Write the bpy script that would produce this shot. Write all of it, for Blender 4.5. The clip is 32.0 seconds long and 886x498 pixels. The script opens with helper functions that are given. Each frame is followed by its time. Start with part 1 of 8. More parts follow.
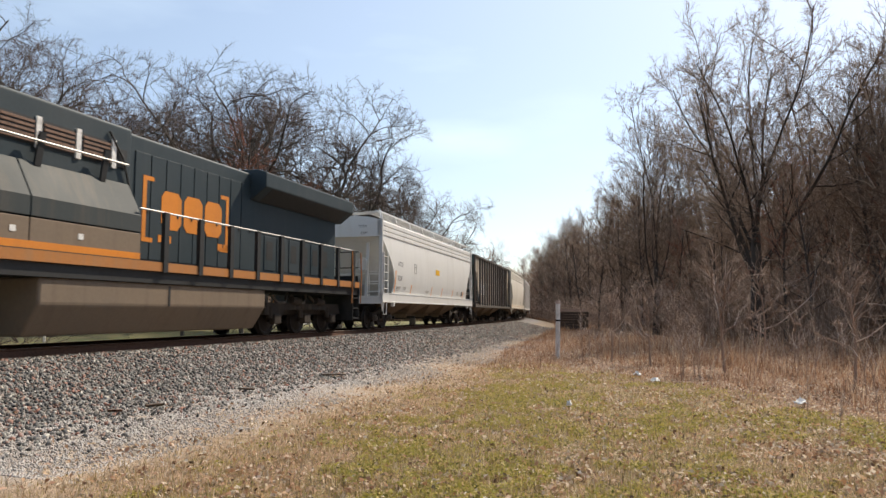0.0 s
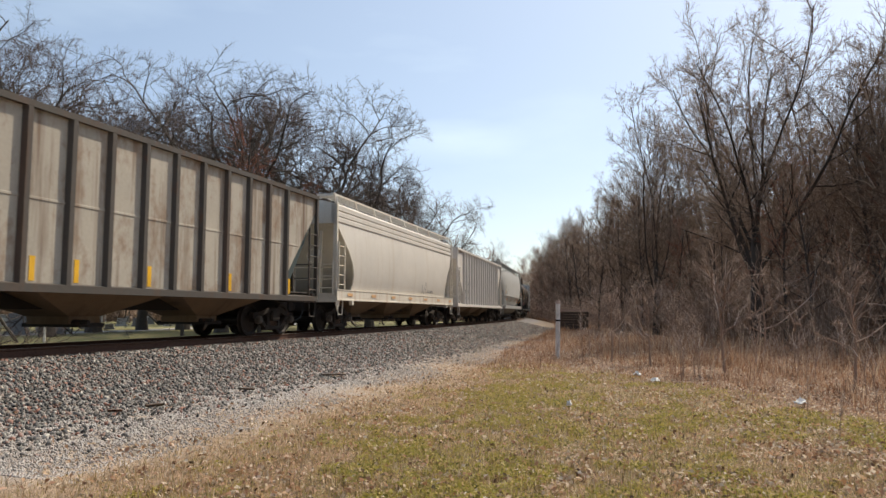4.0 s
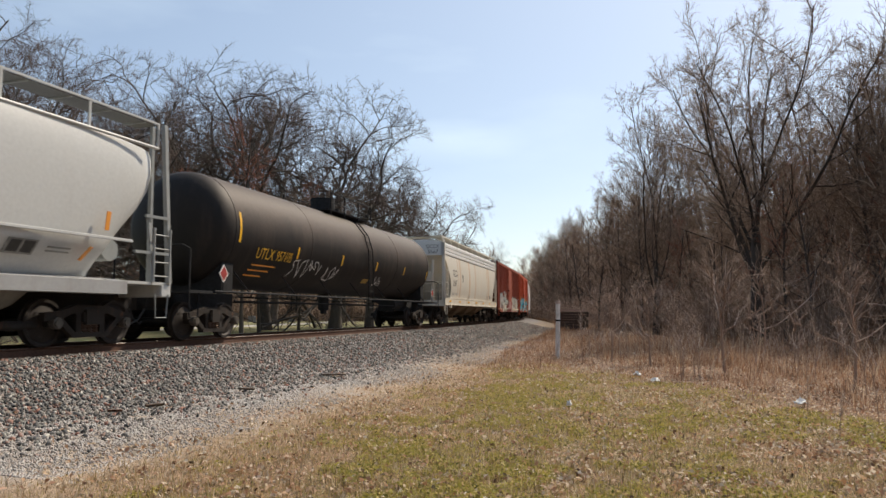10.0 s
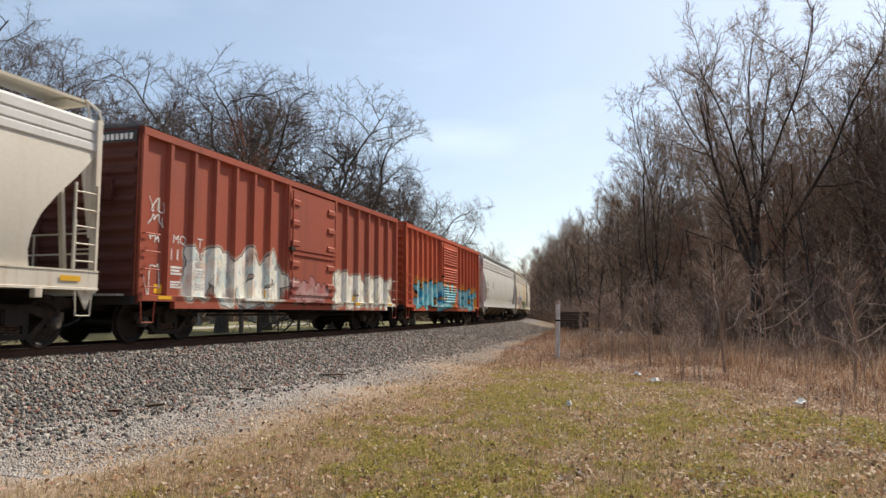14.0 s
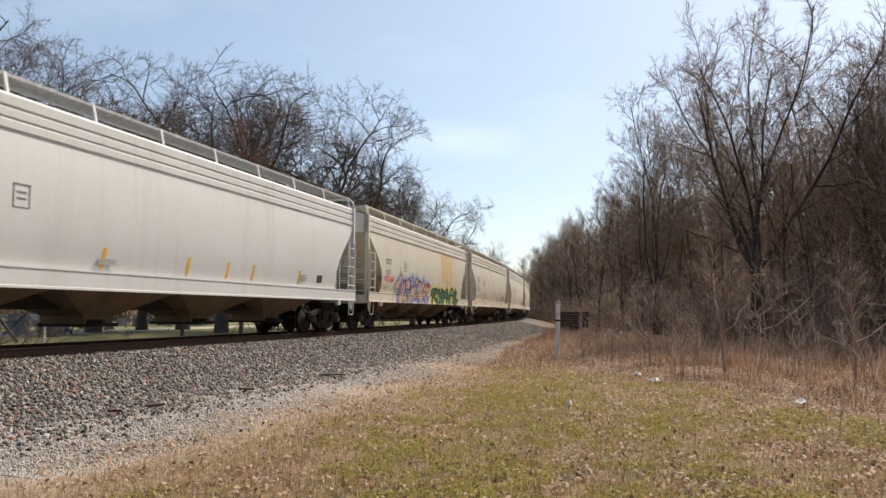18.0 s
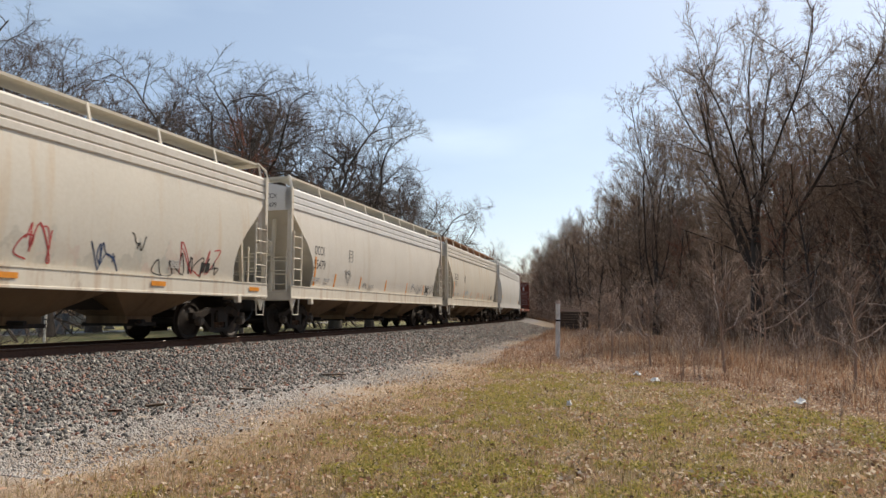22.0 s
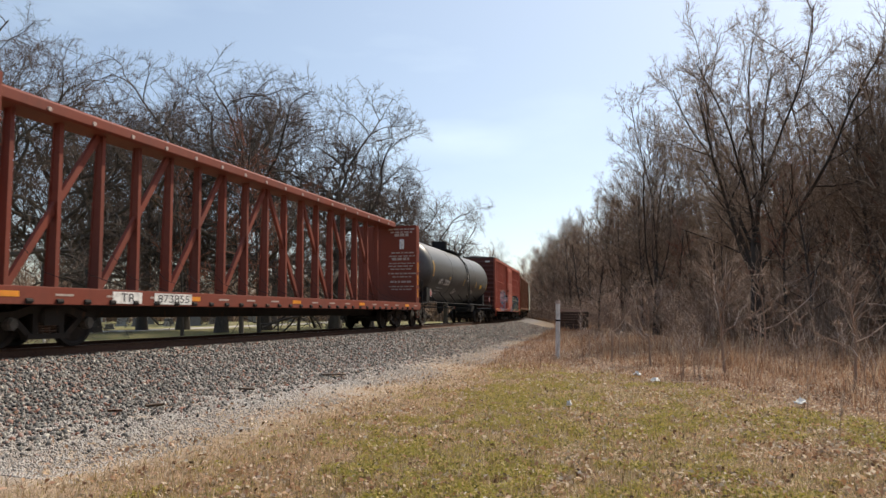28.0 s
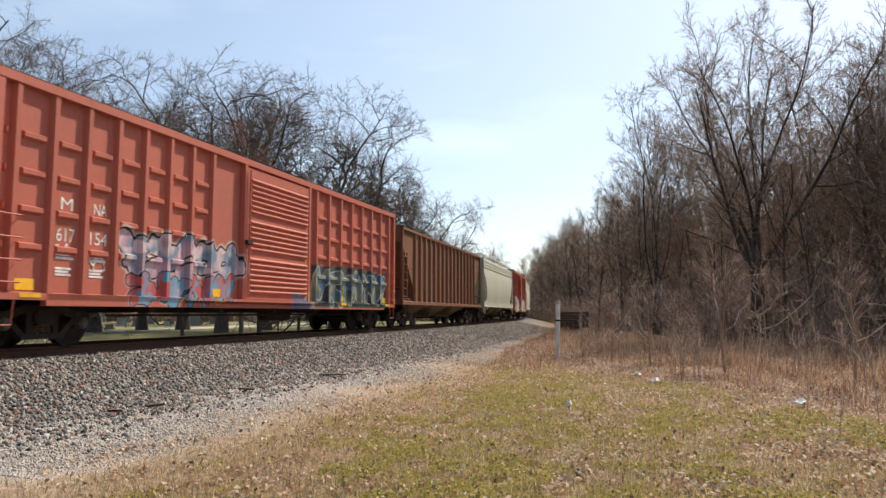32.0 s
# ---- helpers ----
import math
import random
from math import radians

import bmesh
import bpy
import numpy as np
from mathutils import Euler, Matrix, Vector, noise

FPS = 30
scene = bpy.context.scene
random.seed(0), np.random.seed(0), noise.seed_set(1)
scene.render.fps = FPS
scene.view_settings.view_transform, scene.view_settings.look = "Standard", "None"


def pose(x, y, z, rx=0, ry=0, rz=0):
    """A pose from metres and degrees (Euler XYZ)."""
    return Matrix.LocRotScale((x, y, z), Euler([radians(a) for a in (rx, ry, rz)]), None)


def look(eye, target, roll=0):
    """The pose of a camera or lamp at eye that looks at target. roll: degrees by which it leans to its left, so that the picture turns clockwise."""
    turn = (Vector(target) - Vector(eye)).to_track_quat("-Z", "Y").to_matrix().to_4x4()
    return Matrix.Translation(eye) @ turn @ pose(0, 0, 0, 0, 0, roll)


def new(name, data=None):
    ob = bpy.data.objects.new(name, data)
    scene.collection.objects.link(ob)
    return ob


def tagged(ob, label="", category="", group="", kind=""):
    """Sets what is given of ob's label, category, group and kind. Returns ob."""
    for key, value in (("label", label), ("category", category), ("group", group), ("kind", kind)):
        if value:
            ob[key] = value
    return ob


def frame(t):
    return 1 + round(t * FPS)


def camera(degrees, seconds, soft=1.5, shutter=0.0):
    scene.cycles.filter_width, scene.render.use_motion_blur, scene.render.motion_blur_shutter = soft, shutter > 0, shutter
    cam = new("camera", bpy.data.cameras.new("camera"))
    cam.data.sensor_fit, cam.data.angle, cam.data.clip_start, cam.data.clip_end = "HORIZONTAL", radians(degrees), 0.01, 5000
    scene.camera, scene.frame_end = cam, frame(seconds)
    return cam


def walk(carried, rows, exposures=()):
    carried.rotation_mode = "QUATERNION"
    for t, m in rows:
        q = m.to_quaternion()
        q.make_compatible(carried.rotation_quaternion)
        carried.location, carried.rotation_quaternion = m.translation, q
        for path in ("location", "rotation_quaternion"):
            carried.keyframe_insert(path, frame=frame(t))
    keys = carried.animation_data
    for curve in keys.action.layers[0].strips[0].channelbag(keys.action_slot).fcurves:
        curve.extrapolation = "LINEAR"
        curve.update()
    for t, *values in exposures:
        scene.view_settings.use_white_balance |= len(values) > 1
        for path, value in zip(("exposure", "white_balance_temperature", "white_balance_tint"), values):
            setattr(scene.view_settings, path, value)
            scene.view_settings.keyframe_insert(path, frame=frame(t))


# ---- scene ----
# One freight train on a left-hand curve, seen from a tripod beside the line.
# Plan: the track is an arc of radius R; at the camera it runs along +y. z = 0 is the grass under the tripod.
cam = camera(63.96, 32.0, soft=1.5, shutter=0.12)
EYE = pose(0, 0, 1.55, 95.137, -0.04, 18.54)
walk(cam, [(0.0, EYE), (32.0, EYE)], [(0.0, 0.17, 6800, 12), (2.0, 0.19, 6800, 12), (3.2, 0.10, 6800, 12), (5.5, -0.14, 6800, 12), (6.4, -0.13, 6800, 12), (7.5, -0.08, 6800, 12), (10.3, -0.06, 6800, 12), (12.0, 0.00, 6800, 12), (18.2, 0.00, 6800, 12), (19.2, -0.08, 6800, 12), (25.5, -0.09, 6800, 12), (28.0, 0.00, 6800, 12), (28.9, 0.18, 6800, 12), (32.0, 0.18, 6800, 12)])

R, CX, RZ = 510.2, -522.45, 0.89      # radius, centre of the curve, height of the rail head


def travelled(t):
    return 10.03 * t + 0.01275 * t * t


def on_track(s, q=0.0, z=0.0):
    """Place at arc length s, q metres outwards from the track's middle."""
    a = s / R
    return Vector((CX + (R + q) * math.cos(a), (R + q) * math.sin(a), z))


def spot(bearing, distance):
    b = radians(bearing)
    return distance * math.sin(b), distance * math.cos(b)


# ---- light ----
SUN_EL, SUN_AZ = 47.0, 24.0           # degrees above the horizon; degrees from +y towards +x
world = bpy.data.worlds.new("sky")
scene.world = world
world.use_nodes = True
wn, wl = world.node_tree.nodes, world.node_tree.links
wn.clear()
w_out, w_bg = wn.new("ShaderNodeOutputWorld"), wn.new("ShaderNodeBackground")
sky = wn.new("ShaderNodeTexSky")
sky.sky_type, sky.sun_disc = "NISHITA", False
sky.sun_elevation, sky.sun_rotation = radians(SUN_EL), radians(SUN_AZ)
sky.air_density, sky.dust_density, sky.ozone_density = 1.0, 1.0, 1.0
w_bg.inputs[1].default_value = 0.146
# thin high cloud, brighter towards the sun
w_co, w_map = wn.new("ShaderNodeTexCoord"), wn.new("ShaderNodeMapping")
w_map.inputs["Scale"].default_value = (1.3, 1.3, 5.0)
w_no, w_ra, w_mix = wn.new("ShaderNodeTexNoise"), wn.new("ShaderNodeValToRGB"), wn.new("ShaderNodeMixRGB")
w_no.inputs["Scale"].default_value, w_no.inputs["Detail"].default_value = 2.2, 7.0
w_ra.color_ramp.elements[0].position, w_ra.color_ramp.elements[1].position = 0.47, 0.80
w_mix.inputs[2].default_value = (5.7, 7.1, 8.3, 1)
wl.new(w_co.outputs["Generated"], w_map.inputs[0])
wl.new(w_map.outputs[0], w_no.inputs["Vector"])
wl.new(w_no.outputs["Fac"], w_ra.inputs[0])


def w_calc(op, a, b):
    n = wn.new("ShaderNodeMath")
    n.operation = op
    for socket, value in zip(n.inputs, (a, b)):
        if isinstance(value, float):
            socket.default_value = value
        else:
            wl.new(value, socket)
    return n.outputs[0]


TO_SUN = Vector((math.cos(radians(SUN_EL)) * math.sin(radians(SUN_AZ)), math.cos(radians(SUN_EL)) * math.cos(radians(SUN_AZ)), math.sin(radians(SUN_EL))))
w_dot = wn.new("ShaderNodeVectorMath")
w_dot.operation = "DOT_PRODUCT"
w_dot.inputs[1].default_value = TO_SUN
wl.new(w_co.outputs["Generated"], w_dot.inputs[0])
forward = w_calc("POWER", w_calc("MAXIMUM", w_calc("ADD", w_calc("MULTIPLY", w_dot.outputs["Value"], 0.5), 0.5), 0.0), 2.6)
thin = w_calc("ADD", w_calc("MULTIPLY", w_ra.outputs[0], 0.55), 0.42)
w_far = wn.new("ShaderNodeVectorMath")       # one thin streak of cloud
w_far.operation = "DISTANCE"
w_far.inputs[1].default_value = (-0.30, 0.92, 0.238 * 3.6)
w_flat = wn.new("ShaderNodeMapping")
w_flat.inputs["Scale"].default_value = (1.0, 1.0, 3.6)
wl.new(w_co.outputs["Generated"], w_flat.inputs[0])
wl.new(w_flat.outputs[0], w_far.inputs[0])
streak = w_calc("MULTIPLY", w_calc("MAXIMUM", w_calc("SUBTRACT", 1.0, w_calc("MULTIPLY", w_far.outputs["Value"], 8.5)), 0.0), w_no.outputs["Fac"])
wl.new(w_calc("MINIMUM", w_calc("ADD", w_calc("MULTIPLY", thin, forward), w_calc("MULTIPLY", streak, 0.9)), 1.0), w_mix.inputs[0])
wl.new(sky.outputs[0], w_mix.inputs[1])
wl.new(w_mix.outputs[0], w_bg.inputs[0])
wl.new(w_bg.outputs[0], w_out.inputs[0])

sun = new("sun", bpy.data.lights.new("sun", "SUN"))
sun.data.energy, sun.data.angle, sun.data.color = 5.0, radians(0.6), (1.0, 0.90, 0.75)
sun.matrix_world = look(TO_SUN * 60, (0, 0, 0))


# ---- node helpers ----
class Nodes:
    def __init__(self, name):
        self.mat = bpy.data.materials.new(name)
        self.mat.use_nodes = True
        self.tree = self.mat.node_tree
        self.bsdf = self.tree.nodes["Principled BSDF"]
        self.co = self.tree.nodes.new("ShaderNodeTexCoord").outputs["Object"]

    def put(self, socket, value):
        if isinstance(value, bpy.types.NodeSocket):
            self.tree.links.new(value, socket)
        elif isinstance(value, tuple) and len(value) == 3 and socket.type == "RGBA":
            socket.default_value = (*value, 1)
        else:
            socket.default_value = value

    def scaled(self, x, y, z, shift=(0, 0, 0), co=None):
        n = self.tree.nodes.new("ShaderNodeMapping")
        self.put(n.inputs[0], co or self.co)
        n.inputs["Scale"].default_value, n.inputs["Location"].default_value = (x, y, z), shift
        return n.outputs[0]

    def noise(self, scale, detail=4.0, rough=0.55, co=None):
        n = self.tree.nodes.new("ShaderNodeTexNoise")
        n.inputs["Scale"].default_value, n.inputs["Detail"].default_value, n.inputs["Roughness"].default_value = scale, detail, rough
        self.put(n.inputs["Vector"], co or self.co)
        return n.outputs["Fac"]

    def cells(self, scale, feature="F1", co=None, out="Distance"):
        n = self.tree.nodes.new("ShaderNodeTexVoronoi")
        n.feature = feature
        n.inputs["Scale"].default_value = scale
        self.put(n.inputs["Vector"], co or self.co)
        return n.outputs[out]

    def ramp(self, fac, *stops):
        n = self.tree.nodes.new("ShaderNodeValToRGB")
        els = n.color_ramp.elements
        while len(els) < len(stops):
            els.new(0.5)
        for e, (p, c) in zip(els, stops):
            e.position = p
            e.color = (*c, 1) if isinstance(c, tuple) else (c, c, c, 1)
        self.put(n.inputs[0], fac)
        return n.outputs[0]

    def mix(self, fac, a, b, blend="MIX"):
        n = self.tree.nodes.new("ShaderNodeMixRGB")
        n.blend_type = blend
        self.put(n.inputs[0], fac), self.put(n.inputs[1], a), self.put(n.inputs[2], b)
        return n.outputs[0]

    def calc(self, op, a, b=0.0):
        n = self.tree.nodes.new("ShaderNodeMath")
        n.operation = op
        self.put(n.inputs[0], a), self.put(n.inputs[1], b)
        return n.outputs[0]

    def xyz(self, co=None):
        n = self.tree.nodes.new("ShaderNodeSeparateXYZ")
        self.put(n.inputs[0], co or self.co)
        return n.outputs

    def chance(self):
        return self.tree.nodes.new("ShaderNodeObjectInfo").outputs["Random"]

    def island(self):
        return self.tree.nodes.new("ShaderNodeNewGeometry").outputs["Random Per Island"]

    def bump(self, height, strength=0.3, distance=0.02):
        n = self.tree.nodes.new("ShaderNodeBump")
        n.inputs["Strength"].default_value, n.inputs["Distance"].default_value = strength, distance
        self.put(n.inputs["Height"], height)
        self.put(self.bsdf.inputs["Normal"], n.outputs[0])

    def finish(self, colour, rough=0.6, metal=0.0):
        self.put(self.bsdf.inputs["Base Color"], colour)
        self.put(self.bsdf.inputs["Roughness"], rough)
        self.put(self.bsdf.inputs["Metallic"], metal)
        return self.mat


# ---- mesh helpers ----
class Geo:
    """Vertices and faces of one part."""

    def __init__(self):
        self.v, self.f = [], []

    def box(self, x0, x1, y0, y1, z0, z1):
        n = len(self.v)
        self.v += [(x, y, z) for x in (x0, x1) for y in (y0, y1) for z in (z0, z1)]
        self.f += [tuple(n + i for i in q) for q in ((0, 1, 3, 2), (4, 6, 7, 5), (0, 4, 5, 1), (2, 3, 7, 6), (0, 2, 6, 4), (1, 5, 7, 3))]
        return self

    def loft(self, rings, caps=True, close=True):
        n, m = len(self.v), len(rings[0])
        for r in rings:
            self.v += [tuple(p) for p in r]
        for i in range(len(rings) - 1):
            for j in range(m if close else m - 1):
                k = (j + 1) % m
                self.f.append((n + i * m + j, n + i * m + k, n + (i + 1) * m + k, n + (i + 1) * m + j))
        if caps:
            self.f.append(tuple(n + j for j in reversed(range(m))))
            self.f.append(tuple(n + (len(rings) - 1) * m + j for j in range(m)))
        return self

    def rod(self, points, r, n=6, r1=None, caps=True):
        """A round bar through the points."""
        pts = [Vector(p) for p in points]
        rings = []
        for i, p in enumerate(pts):
            d = (pts[min(i + 1, len(pts) - 1)] - pts[max(i - 1, 0)]).normalized()
            ref = Vector((0, 0, 1)) if abs(d.z) < 0.9 else Vector((1, 0, 0))
            u = d.cross(ref).normalized()
            w = d.cross(u)
            rr = r if r1 is None else r + (r1 - r) * i / (len(pts) - 1)
            rings.append([p + rr * (math.cos(2 * math.pi * k / n) * u + math.sin(2 * math.pi * k / n) * w) for k in range(n)])
        return self.loft(rings, caps)

    def bar(self, p0, p1, w, h):
        """A square bar, w wide sideways and h deep."""
        a, b = Vector(p0), Vector(p1)
        d = (b - a).normalized()
        ref = Vector((0, 0, 1)) if abs(d.z) < 0.9 else Vector((1, 0, 0))
        u = d.cross(ref).normalized() * w / 2
        n = d.cross(u).normalized() * h / 2
        return self.loft([[p + u + n, p - u + n, p - u - n, p + u - n] for p in (a, b)])

    def along_y(self, outline, y0, y1):
        """An outline in x, z, drawn out along y."""
        return self.loft([[(x, y, z) for x, z in outline] for y in (y0, y1)])

    def along_x(self, outline, x0, x1):
        return self.loft([[(x, y, z) for y, z in outline] for x in (x0, x1)])


MESHES = {}


def mesh_of(geo, name, material, smooth=False):
    me = bpy.data.meshes.new(name)
    me.from_pydata([tuple(p) for p in geo.v], [], geo.f)
    me.materials.append(material)
    bm = bmesh.new()
    bm.from_mesh(me)
    bmesh.ops.recalc_face_normals(bm, faces=bm.faces)
    bm.to_mesh(me)
    bm.free()
    if smooth:
        me.shade_smooth()
        me.set_sharp_from_angle(angle=radians(38))
    return me


def part(name, geo, material, parent=None, label="", smooth=False, bevel=0.0):
    """One mesh object under a thing or a part."""
    me = geo if isinstance(geo, bpy.types.Mesh) else mesh_of(geo, name, material, smooth)
    ob = new(name, me)
    if parent is not None:
        ob.parent = parent
    if bevel:
        b = ob.modifiers.new("edge", "BEVEL")
        b.width, b.segments, b.limit_method = bevel, 2, "ANGLE"
    return tagged(ob, label)


def thing(name, m, label, category, group=""):
    ob = new(name)
    ob.matrix_basis = m
    return tagged(ob, label, category, group)


def text_mesh(text, w, h):
    """Flat writing, w wide and h high, with its lower left corner at the origin."""
    cu = bpy.data.curves.new("writing", "FONT")
    cu.body, cu.size = text, 1.0
    tmp = bpy.data.objects.new("writing", cu)
    me = bpy.data.meshes.new_from_object(tmp)
    bpy.data.objects.remove(tmp)
    xs, ys = [v.co.x for v in me.vertices], [v.co.y for v in me.vertices]
    k = w / (max(xs) - min(xs))
    l = h / (max(ys) - min(ys))
    for v in me.vertices:
        v.co = ((v.co.x - min(xs)) * k, (v.co.y - min(ys)) * l, 0)
    return me


def lettering(name, text, w, h, parent, m, material, label="", shell=None):
    me = text_mesh(text, w, h)
    me.transform(m)
    if shell:
        for v in me.vertices:
            v.co.x = shell(v.co.z)
    me.materials.clear()
    me.materials.append(material)
    ob = new(name, me)
    ob.parent = parent
    return tagged(ob, label)


def side_text(x, y, z):
    """Writing on the side that faces +x, reading along +y."""
    return Matrix(((0, 0, 1, x), (1, 0, 0, y), (0, 1, 0, z), (0, 0, 0, 1)))


def end_text(x, y, z):
    """Writing on the end that faces -y, reading along +x."""
    return Matrix(((1, 0, 0, x), (0, 0, -1, y), (0, 1, 0, z), (0, 0, 0, 1)))
# ---- materials ----
def spray(g, base, y, z, colours, line=None, halo=None, cell=(1.6, 1.1), seed=0.0, soft=0.05, ragged=0.5, strength=1.0, smear=0.5):
    """Spray paint (or a run of rust) on the side towards +x, between y[0]..y[1] and z[0]..z[1]: warped cells of colour with outlines."""
    px, py, pz = g.xyz()
    wave = g.calc("MULTIPLY", g.calc("SUBTRACT", g.noise(1.9, 3, 0.5, g.scaled(0.0, 1.0, 0.15, (seed, seed, 0))), 0.5), ragged * 2)
    small = g.calc("MULTIPLY", g.calc("SUBTRACT", g.noise(4.5, 3, 0.5, g.scaled(1, 1, 1, (0, seed, seed))), 0.5), ragged * 0.5)
    yy, zz = g.calc("ADD", py, small), g.calc("ADD", g.calc("ADD", pz, wave), small)

    def unit(v):
        return g.calc("MINIMUM", g.calc("MAXIMUM", v, 0.0), 1.0)

    def region(grow):
        a = unit(g.calc("DIVIDE", g.calc("SUBTRACT", yy, y[0] - grow), soft))
        b = unit(g.calc("DIVIDE", g.calc("SUBTRACT", y[1] + grow, yy), soft))
        t = unit(g.calc("DIVIDE", g.calc("SUBTRACT", z[1] + grow, zz), soft))
        u = unit(g.calc("DIVIDE", g.calc("SUBTRACT", pz, z[0]), soft))
        side = unit(g.calc("MULTIPLY", g.calc("SUBTRACT", px, 1.2), 20.0))
        return g.calc("MULTIPLY", g.calc("MULTIPLY", g.calc("MULTIPLY", a, b), g.calc("MULTIPLY", t, u)), side)
    co = g.scaled(0.0, cell[0], cell[1], (0, seed * 2.3, seed))
    n = g.tree.nodes.new("ShaderNodeTexNoise")
    n.inputs["Scale"].default_value = 2.0
    g.put(n.inputs["Vector"], co)
    add = g.tree.nodes.new("ShaderNodeVectorMath")
    add.operation = "MULTIPLY_ADD"
    g.put(add.inputs[0], n.outputs["Color"])
    add.inputs[1].default_value = (0, smear, smear)
    g.put(add.inputs[2], co)
    warped = add.outputs[0]
    tone = g.xyz(g.cells(1.0, "F1", warped, "Color"))[0]
    k = len(colours)
    c = g.ramp(tone, *[((i + 0.5) / k, col) for i, col in enumerate(colours)]) if k > 1 else colours[0]
    if line:
        c = g.mix(unit(g.calc("DIVIDE", g.calc("SUBTRACT", 0.075, g.cells(1.0, "DISTANCE_TO_EDGE", warped)), 0.03)), c, line)
    out = base
    if halo:
        out = g.mix(g.calc("MULTIPLY", region(0.12), 0.9), out, halo)
    return g.mix(g.calc("MULTIPLY", region(0.0), strength), out, c)


STROKES = (
    ((0.0, 0.1, 0.3, 0.95), (0.3, 0.95, 0.55, 0.2), (0.55, 0.2, 1.0, 0.9)),
    ((0.05, 0.9, 0.5, 0.05), (0.5, 0.05, 0.95, 0.75), (0.1, 0.25, 0.6, 0.85)),
    ((0.0, 0.5, 0.5, 1.0), (0.5, 1.0, 1.0, 0.5), (0.15, 0.0, 0.85, 0.15)),
    ((0.05, 0.0, 0.15, 0.8), (0.15, 0.8, 0.95, 0.95), (0.4, 0.45, 0.95, 0.05)),
    ((0.0, 0.85, 0.9, 0.6), (0.1, 0.1, 0.95, 0.35), (0.5, 0.2, 0.6, 1.0)))


def mural(g, base, y, z, letters, fills, line, halo, r=0.15, seed=1, edge=0.04, glow=0.16, wobble=0.12, worn=0.0, tone=1.4, gleam=None):
    """A sprayed piece on the side towards +x: fat abstract strokes with an outline, a glow round them and clouded fills."""
    rng = random.Random(seed)
    px, py, pz = g.xyz()

    def vec(op, a, b, out="Vector"):
        n = g.tree.nodes.new("ShaderNodeVectorMath")
        n.operation = op
        g.put(n.inputs[0], a), g.put(n.inputs[1], b)
        return n.outputs[out]

    def unit(v):
        return g.calc("MINIMUM", g.calc("MAXIMUM", v, 0.0), 1.0)

    def noisy(scale, shift):
        n = g.tree.nodes.new("ShaderNodeTexNoise")
        n.inputs["Scale"].default_value, n.inputs["Detail"].default_value = scale, 2.0
        g.put(n.inputs["Vector"], g.scaled(0.0, 1, 1, (0, shift, shift)))
        return vec("MULTIPLY", vec("SUBTRACT", n.outputs["Color"], (0.5, 0.5, 0.5)), (0.0, wobble * 2, wobble * 2))
    flat = vec("ADD", vec("MULTIPLY", g.co, (0.0, 1.0, 1.0)), noisy(2.2, seed * 1.3))
    least = None
    w = (y[1] - y[0]) / letters
    lo, hi = z[0] + r, z[1] - r
    for k in range(letters):
        dip = rng.uniform(-0.06, 0.06)
        for a, b, c, d in STROKES[rng.randrange(len(STROKES))]:
            p = (0.0, y[0] + (k + 0.08 + 0.84 * a) * w + rng.uniform(-0.07, 0.07) * w, lo + (hi - lo) * b + dip)
            q = (0.0, y[0] + (k + 0.08 + 0.84 * c) * w + rng.uniform(-0.07, 0.07) * w, lo + (hi - lo) * d + dip)
            way = tuple(j - i for i, j in zip(p, q))
            size = sum(i * i for i in way)
            pa = vec("SUBTRACT", flat, p)
            h = unit(vec("DOT_PRODUCT", pa, tuple(i / size for i in way), "Value"))
            n = g.tree.nodes.new("ShaderNodeVectorMath")
            n.operation = "SCALE"
            n.inputs[0].default_value = way
            g.put(n.inputs["Scale"], h)
            far = g.calc("SUBTRACT", vec("DISTANCE", pa, n.outputs[0], "Value"), r * rng.uniform(0.75, 1.35))
            least = far if least is None else g.calc("MINIMUM", least, far)
    side = unit(g.calc("MULTIPLY", g.calc("SUBTRACT", px, 1.2), 20.0))
    if worn:
        side = g.calc("MULTIPLY", side, g.ramp(g.noise(2.4, 7, 0.75, g.scaled(1, 1, 0.6, (seed, 0, 3))), (0.36, 1.0 - worn), (0.50, 1.0)))

    def within(d, soft):
        return g.calc("MULTIPLY", side, unit(g.calc("DIVIDE", g.calc("SUBTRACT", d, least), soft)))
    k = len(fills)
    cloud = g.calc("ADD", g.calc("MULTIPLY", g.noise(tone, 2, 0.5, g.scaled(0, 1, 0.7, (0, seed * 3.1, 0))), 1.9), -0.45)
    c = g.ramp(cloud, *[((i + 0.5) / k, col) for i, col in enumerate(fills)])
    c = g.mix(unit(g.calc("MULTIPLY", g.calc("SUBTRACT", g.noise(2.6, 1, 0.5, g.scaled(0, 1, 1, (0, seed, 9))), 0.56), 30.0)), c, fills[seed % k])
    out = base
    if halo:
        out = g.mix(g.calc("MULTIPLY", within(glow, glow * 0.9), 0.92), out, halo)
    out = g.mix(within(edge, 0.015), out, line)
    out = g.mix(within(0.0, 0.012), out, c)
    if gleam:
        out = g.mix(g.calc("MULTIPLY", within(-0.62 * r, 0.02), 0.65), out, gleam)
    return out


